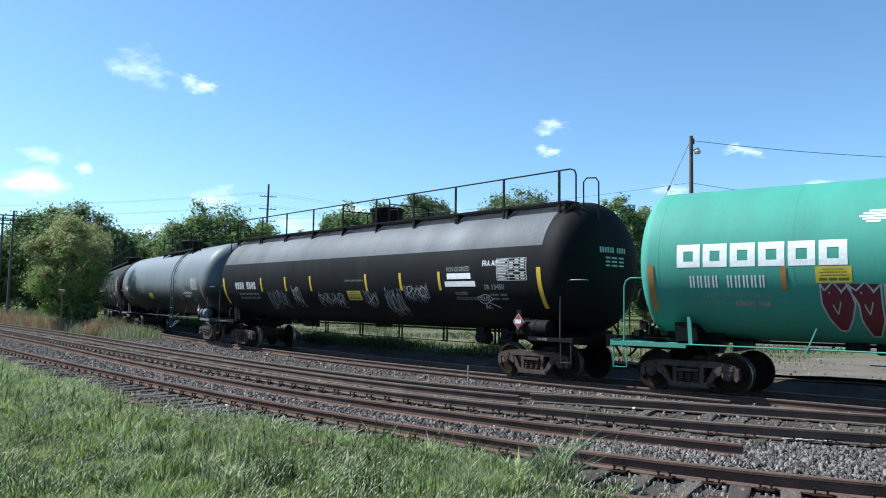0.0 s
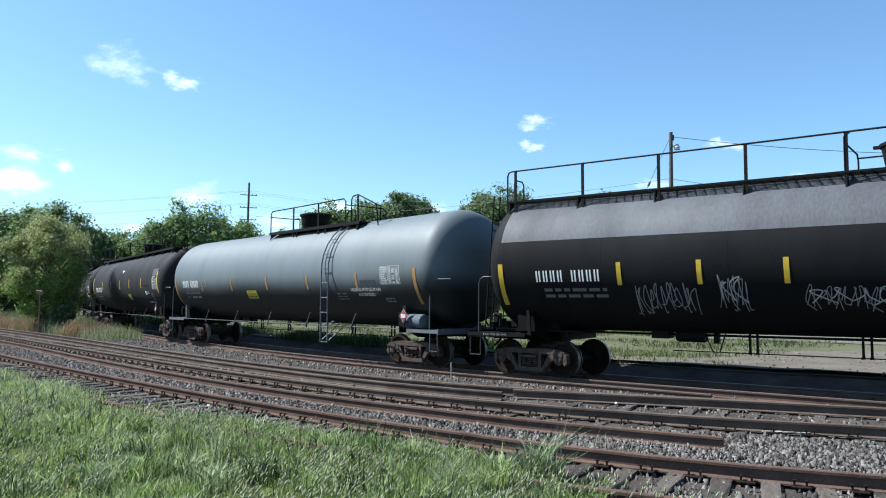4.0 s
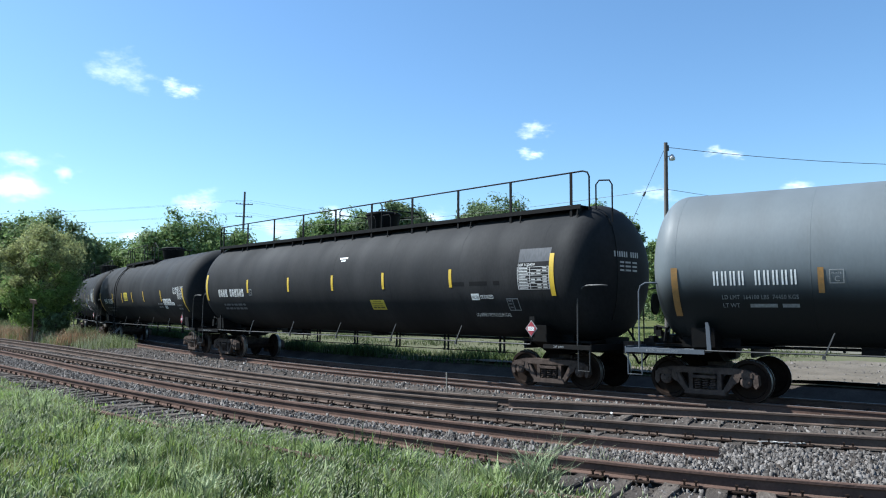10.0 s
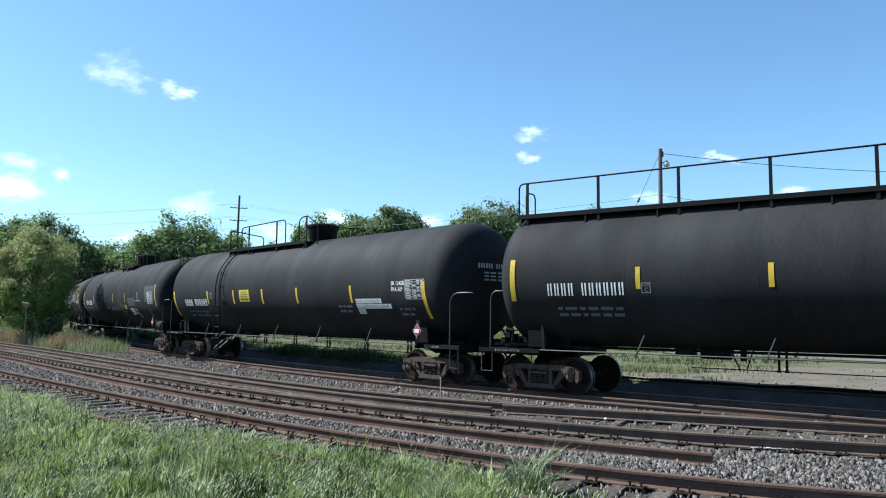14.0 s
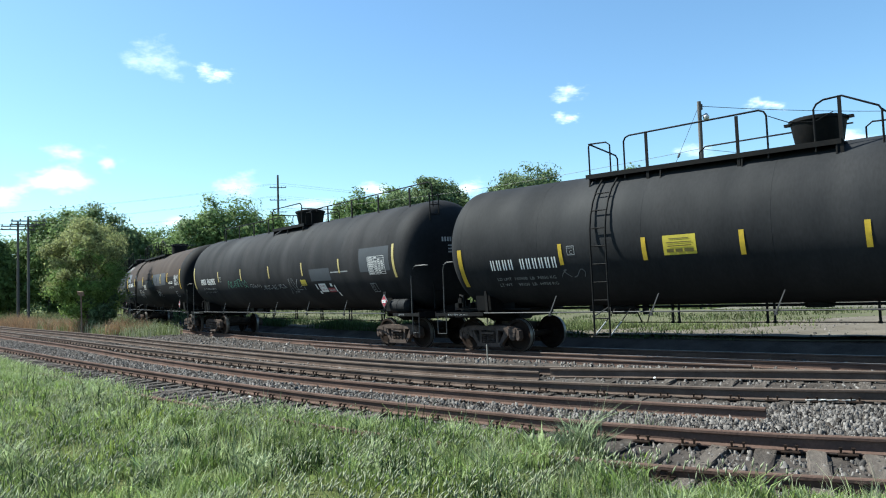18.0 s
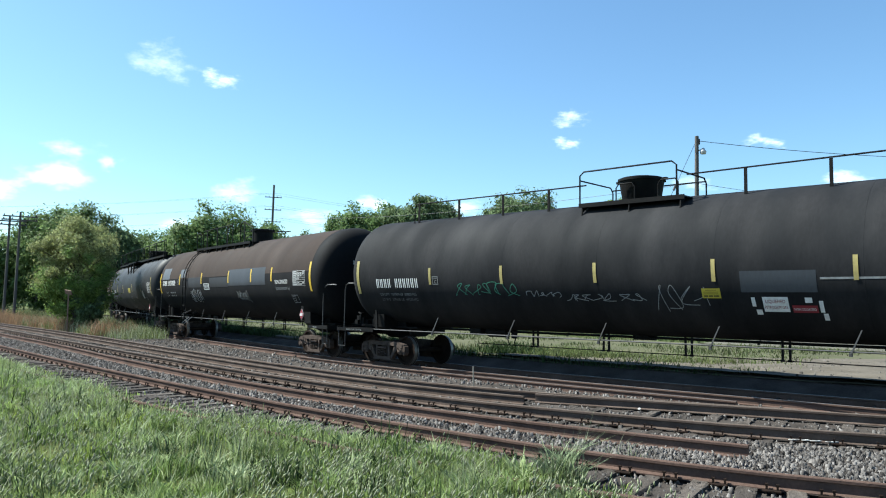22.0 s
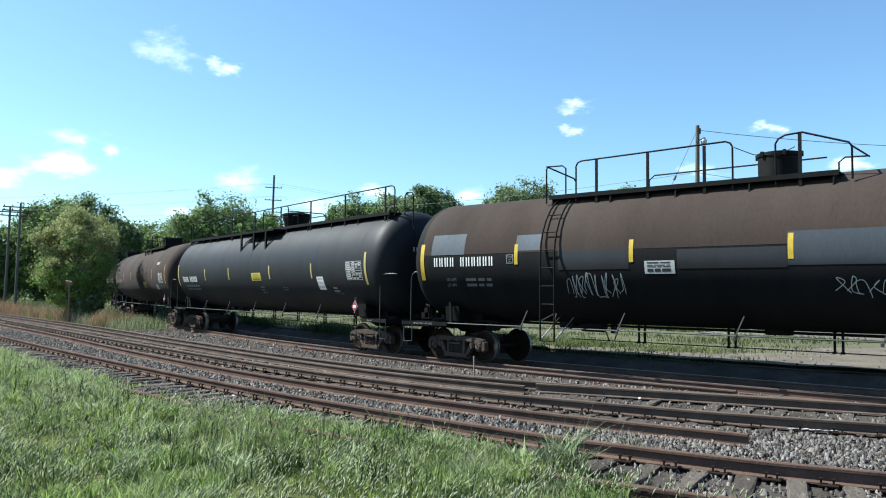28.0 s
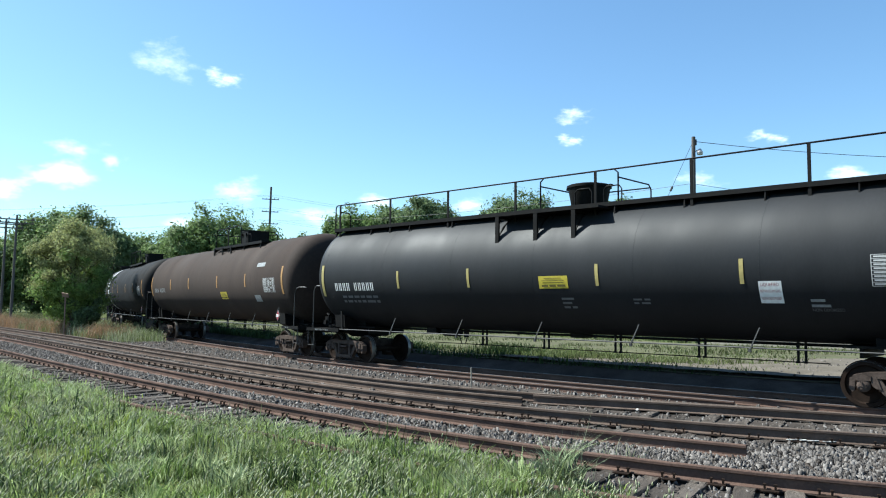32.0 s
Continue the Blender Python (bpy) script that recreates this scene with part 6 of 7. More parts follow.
def lay_ties(track, lo, hi, p0, p1, over, seed, hardware=(), base=0.0, material="tie"):
    """Wooden ties square to the track, with plates and spikes beside the named rails."""
    rng = random.Random(seed)
    mid = lambda p: (lo(p) + hi(p)) / 2
    length = hi((p0 + p1) / 2) - lo((p0 + p1) / 2) + 2 * over
    kinds = [tie_mesh(length, seed * 10 + i, material) for i in range(4)]
    g, p = Geo(), p0
    while p < p1:
        a = at(p, mid(p))
        d = (at(p + 0.3, mid(p + 0.3)) - at(p - 0.3, mid(p - 0.3))).normalized()
        h = math.degrees(math.atan2(d.y, d.x)) + rng.uniform(-1.5, 1.5)
        part("tie", kinds[rng.randrange(4)], None, track, "", pose(a.x, a.y, base - 0.168 + rng.uniform(-0.012, 0.0), 0, rng.uniform(-0.4, 0.4), h + 90))
        side = Vector((d.y, -d.x, 0))
        for line in hardware:
            c = at(p, line(p))
            m = Matrix.Rotation(radians(h), 3, "Z")
            g.box(c + Vector((0, 0, -0.163)), (0.19, 0.34, 0.012), m)
            for s in (-1, 1):
                for e in (-0.06, 0.06):
                    k = c + side * s * 0.088 + d * (e + rng.uniform(-0.01, 0.01))
                    g.box(k + Vector((0, 0, -0.135)), (0.022, 0.022, 0.05), m)
                    g.box(k + Vector((0, 0, -0.108)) - side * s * 0.01, (0.034, 0.045, 0.016), m)
        p += 0.53 / max(0.5, math.hypot(1.0, (mid(p + 0.5) - mid(p - 0.5))))
    if g.v:
        ob = part("spikes", g, "wheel", track, "rusty tie plates and spikes", None, False)
        tagged(ob, kind="stuff")


def line_pts(name, p0, p1, dq=0.0, step=1.0):
    return [at(p, q_of(name, p) + dq) for p in np.linspace(p0, p1, max(2, int((p1 - p0) / step)))]


near_track = tagged(new("near_track"), "old rusty railway track half sunk in grass", "railway track", "", "structure")
siding = tagged(new("siding"), "worn siding track with a turnout joint", "railway track", "", "structure")
main_track = tagged(new("main_track"), "railway track that carries the tank train", "railway track", "", "structure")
rail_bar(near_track, line_pts("near_inner", -60, 30), "rail")
rail_bar(near_track, line_pts("near_outer", -60, 30), "rail", -0.07)
rail_bar(siding, line_pts("siding_inner", -90, -5.1), "railhead")
rail_bar(siding, [at(p, 12.62 + 0.3956 * (p + 8) - 0.004 * (p + 8) ** 2) for p in np.linspace(-9.5, 25, 36)], "railhead")
rail_bar(siding, line_pts("siding_outer", -80, 25), "railhead")
rail_bar(siding, line_pts("guide_rail", -80, -9.5), "railhead", -0.02)
rail_bar(siding, line_pts("old_rail", -75, -4.25), "rail", -0.01, "cut-off rusty rail lying in the ballast")
for w in (-0.7525, 0.7525):
    rail_bar(main_track, [Vector(on_main(s, w)[:2]).to_3d() for s in np.arange(-120, 60, 1.0)], "shine", RAILZ)
# short guard rail beside the running rail
rail_bar(main_track, [Vector(on_main(s, 1.55)[:2]).to_3d() for s in np.arange(-14, 2.5, 0.5)], "shine", -0.02 + RAILZ)
lay_ties(near_track, lambda p: q_of("near_outer", p), lambda p: q_of("near_inner", p), -34, 14, 0.52, 3, (lambda p: q_of("near_inner", p), lambda p: q_of("near_outer", p)), 0.012, "oldtie")
lay_ties(siding, lambda p: q_of("old_rail", p) + 0.25, lambda p: q_of("siding_inner", p), -48, 14, 0.4, 4, (lambda p: q_of("siding_outer", p), lambda p: q_of("siding_inner", p)))
lay_ties(main_track, lambda p: main_q(p) - 0.75, lambda p: main_q(p) + 0.75, -75, 25, 0.55, 5, (), RAILZ)


# ---- loose stone ----
def stones(name, count, p0, p1, lo, hi, size, seed, z=-0.185):
    r = np.random.RandomState(seed)
    p = p1 - (p1 - p0) * r.rand(count) ** 1.6
    f = r.rand(count)
    qa, qb = np.array([lo(v) for v in p]), np.array([hi(v) for v in p])
    q = qa + (qb - qa) * f
    dip = np.array([bed_z(a, b) + 0.205 for a, b in zip(p, q)]) if z < 0 else 0.0
    c = np.stack([S2 * (p + q), S2 * (q - p), dip + z + r.rand(count) * 0.03], 1)
    base = np.array([(-1, -1, -1), (1, -1, -1), (1, 1, -1), (-1, 1, -1), (-0.5, -0.65, 0.8), (0.7, -0.4, 1), (0.45, 0.7, 0.7), (-0.7, 0.5, 1)], float)
    v = base[None] * (0.75 + 0.5 * r.rand(count, 8, 1)) + 0.7 * (r.rand(count, 8, 3) - 0.5)
    v *= (size * (0.5 + 1.5 * r.rand(count, 1, 1) ** 2.5)) * (0.7 + 0.6 * r.rand(count, 1, 3))
    a = r.rand(count) * 6.283
    ca, sa = np.cos(a)[:, None], np.sin(a)[:, None]
    tl = (r.rand(count) - 0.5)[:, None] * 1.2
    x, y, zz = v[..., 0] * ca - v[..., 1] * sa, v[..., 0] * sa + v[..., 1] * ca, v[..., 2]
    zz = zz * np.cos(tl) + x * np.sin(tl)
    v = np.stack([x, y, zz], -1) + c[:, None]
    tri = np.array([(4, 5, 6), (4, 6, 7), (0, 1, 5), (0, 5, 4), (1, 2, 6), (1, 6, 5), (2, 3, 7), (2, 7, 6), (3, 0, 4), (3, 4, 7)])
    faces = (tri[None] + 8 * np.arange(count)[:, None, None]).reshape(-1, 3)
    return tagged(new(name, quick_mesh(name, v.reshape(-1, 3), faces, "stone")), "grey crushed stone ballast between the rails", "ballast", "", "stuff")


stones("ballast_stones", 25000, -45, 12, lambda p: q_of("near_inner", p) + 0.1, lambda p: (q_of("old_rail", p) - 0.1) if p < -4.3 else (q_of("siding_outer", p) - 0.45), 0.0155, 1, -0.18)
stones("ballast_stones", 27000, -6, 14, lambda p: q_of("near_inner", p) + 0.1, lambda p: q_of("siding_outer", p) - 0.5, 0.0145, 2, -0.176)
stones("ballast_stones", 12000, -24, 14, lambda p: q_of("near_outer", p) - 0.6, lambda p: q_of("near_inner", p) - 0.1, 0.015, 3, -0.2)
stones("ballast_stones", 9500, -50, 14, lambda p: q_of("old_rail", p) + 0.1, lambda p: q_of("siding_inner", p) - 0.1, 0.0155, 4, -0.197)
stones("ballast_stones", 9500, -60, 14, lambda p: q_of("siding_inner", p) + 0.1, lambda p: main_q(p) - 0.8, 0.018, 5, -0.19)
stones("ballast_stones", 3500, -60, 14, lambda p: main_q(p) - 0.65, lambda p: main_q(p) + 1.9, 0.025, 6, -0.2)
stones("shoulder_stones", 3500, -9, 16, lambda p: main_q(p) + 2.8, lambda p: main_q(p) + 11.0, 0.018, 7, 0.05)


# ---- grass ----
def blades(name, x, y, z, h, w, seed, material, label, lean=0.5):
    """Bent blades of three triangles each."""
    r = np.random.RandomState(seed)
    n = len(x)
    a, b = r.rand(n) * 6.283, r.rand(n) * 6.283
    ca, sa = np.cos(a) * w / 2, np.sin(a) * w / 2
    lx, ly = np.cos(b) * h * lean * r.rand(n), np.sin(b) * h * lean * r.rand(n)
    v = np.zeros((n, 5, 3))
    v[:, 0] = np.stack([x - ca, y - sa, z], 1)
    v[:, 1] = np.stack([x + ca, y + sa, z], 1)
    v[:, 2] = np.stack([x - ca * 0.8 + lx * 0.3, y - sa * 0.8 + ly * 0.3, z + h * 0.55], 1)
    v[:, 3] = np.stack([x + ca * 0.8 + lx * 0.3, y + sa * 0.8 + ly * 0.3, z + h * 0.55], 1)
    v[:, 4] = np.stack([x + lx, y + ly, z + h * (1 - 0.25 * r.rand(n))], 1)
    tri = np.array([(0, 1, 2), (1, 3, 2), (2, 3, 4)])
    f = (tri[None] + 5 * np.arange(n)[:, None, None]).reshape(-1, 3)
    return tagged(new(name, quick_mesh(name, v.reshape(-1, 3), f, material)), label, "grass", "", "stuff")


def verge_edge(p):
    """How far the grass reaches towards the near track, as q."""
    return q_of("near_outer", p) + np.interp(p, (-40, -22, -20, -18, -16, -13.3, -12.5, -12, -11.1, -9.6, -8.8, -8, -7.4, -6.9, -6.4, -5.6, -4.85, -4, -3, -1), (0.4, 0.35, 0.22, 0.25, 0.18, 0.05, 0.12, 0.3, 0.55, 0.52, 0.58, 0.75, 0.85, 0.98, 1.02, 0.88, 0.38, -0.08, -0.25, -0.7))


def foreground_grass(count, seed, h0, h1, w, material, name, label, lean=0.6, patch=0.0):
    r = np.random.RandomState(seed)
    d = 4.5 + 26 * r.rand(count) ** 1.5
    az = np.radians(-37 + 66 * r.rand(count))
    x, y = d * np.sin(az), d * np.cos(az)
    p, q = S2 * (x - y), S2 * (x + y)
    edge = np.array([verge_edge(v) for v in p]) + 0.22 * np.sin(p * 2.3) + 0.2 * np.sin(p * 5.7 + 1) + 0.14 * np.sin(p * 11.3) + 0.4 * (r.rand(count) - 0.5)
    lump = np.array([noise.noise(Vector((a * 0.55, b * 0.55, 7.0 + seed))) for a, b in zip(x, y)])
    keep = (q < edge) & ((0.55 + (1.0 + patch) * lump) > patch * r.rand(count))
    x, y, q, edge, lump = x[keep], y[keep], q[keep], edge[keep], lump[keep]
    near = np.clip((edge - q) / 0.6, 0.5, 1.0)
    fine = np.array([noise.noise(Vector((a * 1.9, b * 1.9, 1.0))) for a, b in zip(x, y)])
    h = (h0 + (h1 - h0) * r.rand(len(x))) * near * np.clip(1.0 + 0.7 * lump + 2.0 * fine, 0.2, 2.3)
    far = np.clip(np.hypot(x, y) / 10.0, 0.55, 1.5)  # blades stand finer and lower in the trodden strip by the path
    return blades(name, x, y, np.full(len(x), -0.16), h * np.clip(0.35 + 0.65 * far, 0.7, 1.0), w * far * (0.7 + 0.6 * r.rand(len(x))), seed, material, label, lean)


foreground_grass(160000, 11, 0.05, 0.15, 0.016, "grass", "grass", "bright green spring grass on the verge", 0.75)
foreground_grass(95000, 15, 0.06, 0.19, 0.016, "palegrass", "grass", "pale blue-green grass on the verge", 1.0, 1.7)
foreground_grass(60000, 16, 0.05, 0.16, 0.016, "limegrass", "grass", "yellow-green grass on the verge", 0.9, 1.2)
foreground_grass(9000, 12, 0.16, 0.34, 0.014, "grass", "tall_grass", "taller green grass on the verge", 1.0, 0.9)
foreground_grass(22000, 13, 0.14, 0.34, 0.008, "straw", "seed_stalks", "pale seed stalks among the grass", 0.8, 1.4)
foreground_grass(9000, 14, 0.2, 0.42, 0.012, "weed", "verge_weeds", "darker stalks among the grass", 0.6, 0.9)


def clump(name, cx, cy, rad, count, h0, h1, w, seed, material, label, z=-0.16, lean=0.45, ry=None):
    r = np.random.RandomState(seed)
    a, d = r.rand(count) * 6.283, np.sqrt(r.rand(count))
    x, y = cx + rad * d * np.cos(a), cy + (ry or rad) * d * np.sin(a)
    return blades(name, x, y, np.full(count, z), (h0 + (h1 - h0) * r.rand(count)) * (1.15 - 0.55 * d), w * (0.6 + 0.8 * r.rand(count)), seed, material, label, lean)


clump("grass_tuft", 1.26, 8.35, 0.2, 460, 0.25, 0.68, 0.013, 21, "tuftgrass", "tall arching grass tuft beside the near rail", -0.2, 1.0)
clump("grass_tuft", 1.24, 8.3, 0.2, 45, 0.12, 0.3, 0.014, 24, "weed", "dark leaves at a grass tuft's foot", -0.2, 1.2)
clump("grass_tuft", 1.36, 8.42, 0.3, 40, 0.5, 1.0, 0.006, 22, "straw", "seed stalks in a grass tuft", -0.2, 0.7)
clump("grass_tuft", 2.2, 9.6, 0.3, 40, 0.2, 0.45, 0.009, 23, "straw", "dry stalks between the rails", -0.2, 0.8)
for i, (cx, cy) in enumerate(((-4.2, 9.4), (-3.0, 8.2), (-5.6, 10.6), (-2.1, 9.3), (-1.2, 7.4), (-4.6, 7.9), (-6.8, 12.5), (-2.6, 7.0))):
    clump("grass_tuft", cx, cy, 0.25, 110, 0.25, 0.5, 0.011, 30 + i, "grass", "grass tuft on the verge", -0.16, 1.1)


def row_of_weeds(name, p0, p1, lo, hi, count, h0, h1, w, seed, material, label, z=-0.2, lean=0.5, patchy=1.0):
    r = np.random.RandomState(seed)
    p = p0 + (p1 - p0) * r.rand(count)
    a, b = np.array([lo(v) for v in p]), np.array([hi(v) for v in p])
    q = a + (b - a) * r.rand(count)
    x, y = S2 * (p + q), S2 * (q - p)
    lump = np.array([noise.noise(Vector((u * 0.35, v * 0.35, seed * 1.7))) for u, v in zip(x, y)])
    k = patchy * lump + 0.45 > 0.75 * r.rand(count)
    x, y, lump = x[k], y[k], lump[k]
    h = (h0 + (h1 - h0) * r.rand(len(x))) * (1 + 0.8 * lump)
    return blades(name, x, y, np.full(len(x), z), h, w * (0.6 + 0.8 * r.rand(len(x))), seed, material, label, lean)


# between siding and main track, towards the bush
row_of_weeds("track_weeds", -60, -37.5, lambda p: q_of("siding_inner", p) + 0.9, lambda p: max(main_q(p) - 2.0, q_of("siding_inner", p) + 1.2), 9000, 0.12, 0.6, 0.02, 41, "sunweed", "green weeds between the tracks", -0.2, 1.0)
row_of_weeds("track_weeds", -58, -36.5, lambda p: q_of("siding_inner", p) + 0.7, lambda p: max(main_q(p) - 2.2, q_of("siding_inner", p) + 1.0), 1500, 0.25, 0.75, 0.014, 42, "straw", "dry stalks between the tracks", -0.2, 0.9)
row_of_weeds("red_weeds", -78, -42, lambda p: q_of("siding_inner", p) + 0.9, lambda p: q_of("siding_inner", p) + 3.4, 13000, 0.2, 1.0, 0.022, 43, "redweed", "rust-brown dry weeds beside the track", -0.2, 0.9)
row_of_weeds("field_weeds", -110, -55, lambda p: q_of("siding_inner", p) + 2.5, lambda p: q_of("siding_inner", p) + 14, 14000, 0.3, 0.9, 0.06, 51, "drygrass", "rough pale weeds in the field behind the bush", -0.42, 0.8)
row_of_weeds("red_weeds", -66, -40, lambda p: q_of("siding_inner", p) + 1.2, lambda p: max(main_q(p) - 2.4, q_of("siding_inner", p) + 1.5), 2200, 0.3, 0.75, 0.02, 52, "straw", "pale dry stalks beside the track")
# beyond the train
row_of_weeds("far_grass", -75, -9.0, lambda p: main_q(p) + 2.9, lambda p: main_q(p) + 17.3, 44000, 0.05, 0.2, 0.03, 44, "farturf", "short dull grass beyond the train", 0.0, 1.0, 1.8)
row_of_weeds("field_grass", -75, -15, lambda p: main_q(p) + 16.5, lambda p: main_q(p) + 40, 32000, 0.1, 0.35, 0.06, 54, "sunweed", "sunlit grass in the field beyond the train", -0.15, 1.0)
row_of_weeds("far_grass", -75, -14, lambda p: main_q(p) + 2.2, lambda p: main_q(p) + 4.8, 26000, 0.2, 0.5, 0.035, 45, "weed", "tall dark weeds beyond the train", -0.05, 0.9)
row_of_weeds("far_grass", -24, -8.5, lambda p: main_q(p) + 2.6, lambda p: main_q(p) + 6.5, 11000, 0.08, 0.32, 0.022, 53, "sunweed", "light green grass in tufts beyond the train", -0.02, 1.1, 3.0)
row_of_weeds("far_grass", -15, -9.0, lambda p: main_q(p) + 2.3, lambda p: main_q(p) + 4.0, 2600, 0.08, 0.22, 0.022, 46, "weed", "dark weeds along the far edge of the ballast", -0.05, 0.9)
row_of_weeds("far_grass", -24, -8, lambda p: main_q(p) + 2.9, lambda p: main_q(p) + 5.5, 2500, 0.08, 0.24, 0.025, 47, "farturf", "scattered green weeds beyond the train", -0.02, 0.9)
row_of_weeds("edge_grass", -40, -4.9, lambda p: q_of("near_outer", p) - 0.95, lambda p: verge_edge(p) - 0.05, 30000, 0.1, 0.24, 0.018, 48, "grass", "grass grown over the sunken outer rail", -0.17, 1.2)
row_of_weeds("edge_grass", -40, -5.1, lambda p: q_of("near_outer", p) - 0.9, lambda p: verge_edge(p), 8000, 0.1, 0.26, 0.018, 49, "palegrass", "pale grass grown over the sunken outer rail", -0.17, 1.3)


def random_tufts(count, per, seed, material, h0, h1, w, label):
    """Loose tufts that stand out of the verge grass."""
    r = np.random.RandomState(seed)
    d = 4.9 + 15 * r.rand(count) ** 1.3
    az = np.radians(-36 + 58 * r.rand(count))
    cx, cy = d * np.sin(az), d * np.cos(az)
    k = S2 * (cx + cy) < np.array([verge_edge(v) for v in S2 * (cx - cy)]) - 0.35
    cx, cy = np.repeat(cx[k], per), np.repeat(cy[k], per)
    n = len(cx)
    a, e = r.rand(n) * 6.283, np.sqrt(r.rand(n)) * 0.14
    size = np.repeat(0.6 + 0.7 * r.rand(n // per), per)
    blades("grass_tufts", cx + e * np.cos(a), cy + e * np.sin(a), np.full(n, -0.15), (h0 + (h1 - h0) * r.rand(n)) * size, w * (0.6 + 0.8 * r.rand(n)), seed, material, label, 1.1)


def near_turf(count, seed):
    """Short turf round the filmer's feet."""
    r = np.random.RandomState(seed)
    d, a = 7.0 * np.sqrt(r.rand(count)), r.rand(count) * 6.283
    x, y = d * np.sin(a), d * np.cos(a) - 1.5
    blades("grass", x, y, np.full(count, -0.15), 0.05 + 0.1 * r.rand(count), 0.012 * (0.7 + 0.6 * r.rand(count)), seed, "grass", "short trodden grass on the verge", 1.4)


near_turf(30000, 90)
random_tufts(240, 60, 81, "grass", 0.12, 0.28, 0.02, "green grass tufts on the verge")
random_tufts(230, 60, 82, "palegrass", 0.12, 0.3, 0.02, "pale grass tufts on the verge")
random_tufts(70, 40, 83, "weed", 0.15, 0.36, 0.014, "dark grass tufts on the verge")


def seed_heads(count, seed):
    """Small nodding seed heads above the grass."""
    r = np.random.RandomState(seed)
    d = 4.8 + 16 * r.rand(count) ** 1.4
    az = np.radians(-37 + 60 * r.rand(count))
    x, y = d * np.sin(az), d * np.cos(az)
    p, q = S2 * (x - y), S2 * (x + y)
    k = (q < np.array([verge_edge(v) for v in p]) - 0.4) & (np.array([noise.noise(Vector((a * 0.6, b * 0.6, 2.0))) for a, b in zip(x, y)]) > -0.08)
    x, y = x[k], y[k]
    n = len(x)
    c = np.stack([x, y, 0.04 + 0.17 * r.rand(n)], 1)
    a = np.stack([r.rand(n) - 0.2, r.rand(n) - 0.5, 0.5 + 0.6 * r.rand(n)], 1)
    a /= np.linalg.norm(a, axis=1)[:, None]
    b = np.cross(a, r.normal(size=(n, 3)))
    b /= np.linalg.norm(b, axis=1)[:, None]
    e = np.cross(a, b)
    ln, w = (0.025 + 0.03 * r.rand(n))[:, None], 0.01
    v = np.stack([c - a * ln, c + b * w, c + e * w, c - b * w, c - e * w, c + a * ln], 1)
    tri = np.array([(0, 1, 2), (0, 2, 3), (0, 3, 4), (0, 4, 1), (5, 2, 1), (5, 3, 2), (5, 4, 3), (5, 1, 4)])
    f = (tri[None] + 6 * np.arange(n)[:, None, None]).reshape(-1, 3)
    tagged(new("seed_heads", quick_mesh("seed_heads", v.reshape(-1, 3), f, "straw")), "pale fluffy grass seed heads", "grass", "", "stuff")


seed_heads(11000, 77)


# ---- trees ----
def leaf_cloud(centers, radii, per, size, seed):
    """Small bent leaf sprays strewn loosely round many twig ends."""
    r = np.random.RandomState(seed)
    out_v = []
    mid = np.mean(np.array(centers), 0)
    spread = max(float(np.std(np.array(centers))), 0.1) * 1.2
    for c, rad in zip(centers, radii):
        n = max(8, int(per * (0.6 + 0.8 * r.rand())))
        pos = np.array(c) + r.normal(size=(n, 3)) * rad * np.array((0.43, 0.43, 0.37))
        away = (pos - np.array(c)) / rad + (np.array(c) - mid) / spread + 0.75 * r.normal(size=(n, 3))
        a = np.cross(away, r.normal(size=(n, 3)))
        a /= np.linalg.norm(a, axis=1)[:, None]
        b = np.cross(a, away)
        b /= np.linalg.norm(b, axis=1)[:, None]
        s = size * (0.4 + 1.0 * r.rand(n))[:, None]
        q = np.stack([pos - a * s - b * s * 0.45, pos + b * s * 0.65, pos + a * s * 1.15], 1)
        out_v.append(q)
    v = np.concatenate(out_v).reshape(-1, 3)
    return v, np.arange(len(v)).reshape(-1, 3)


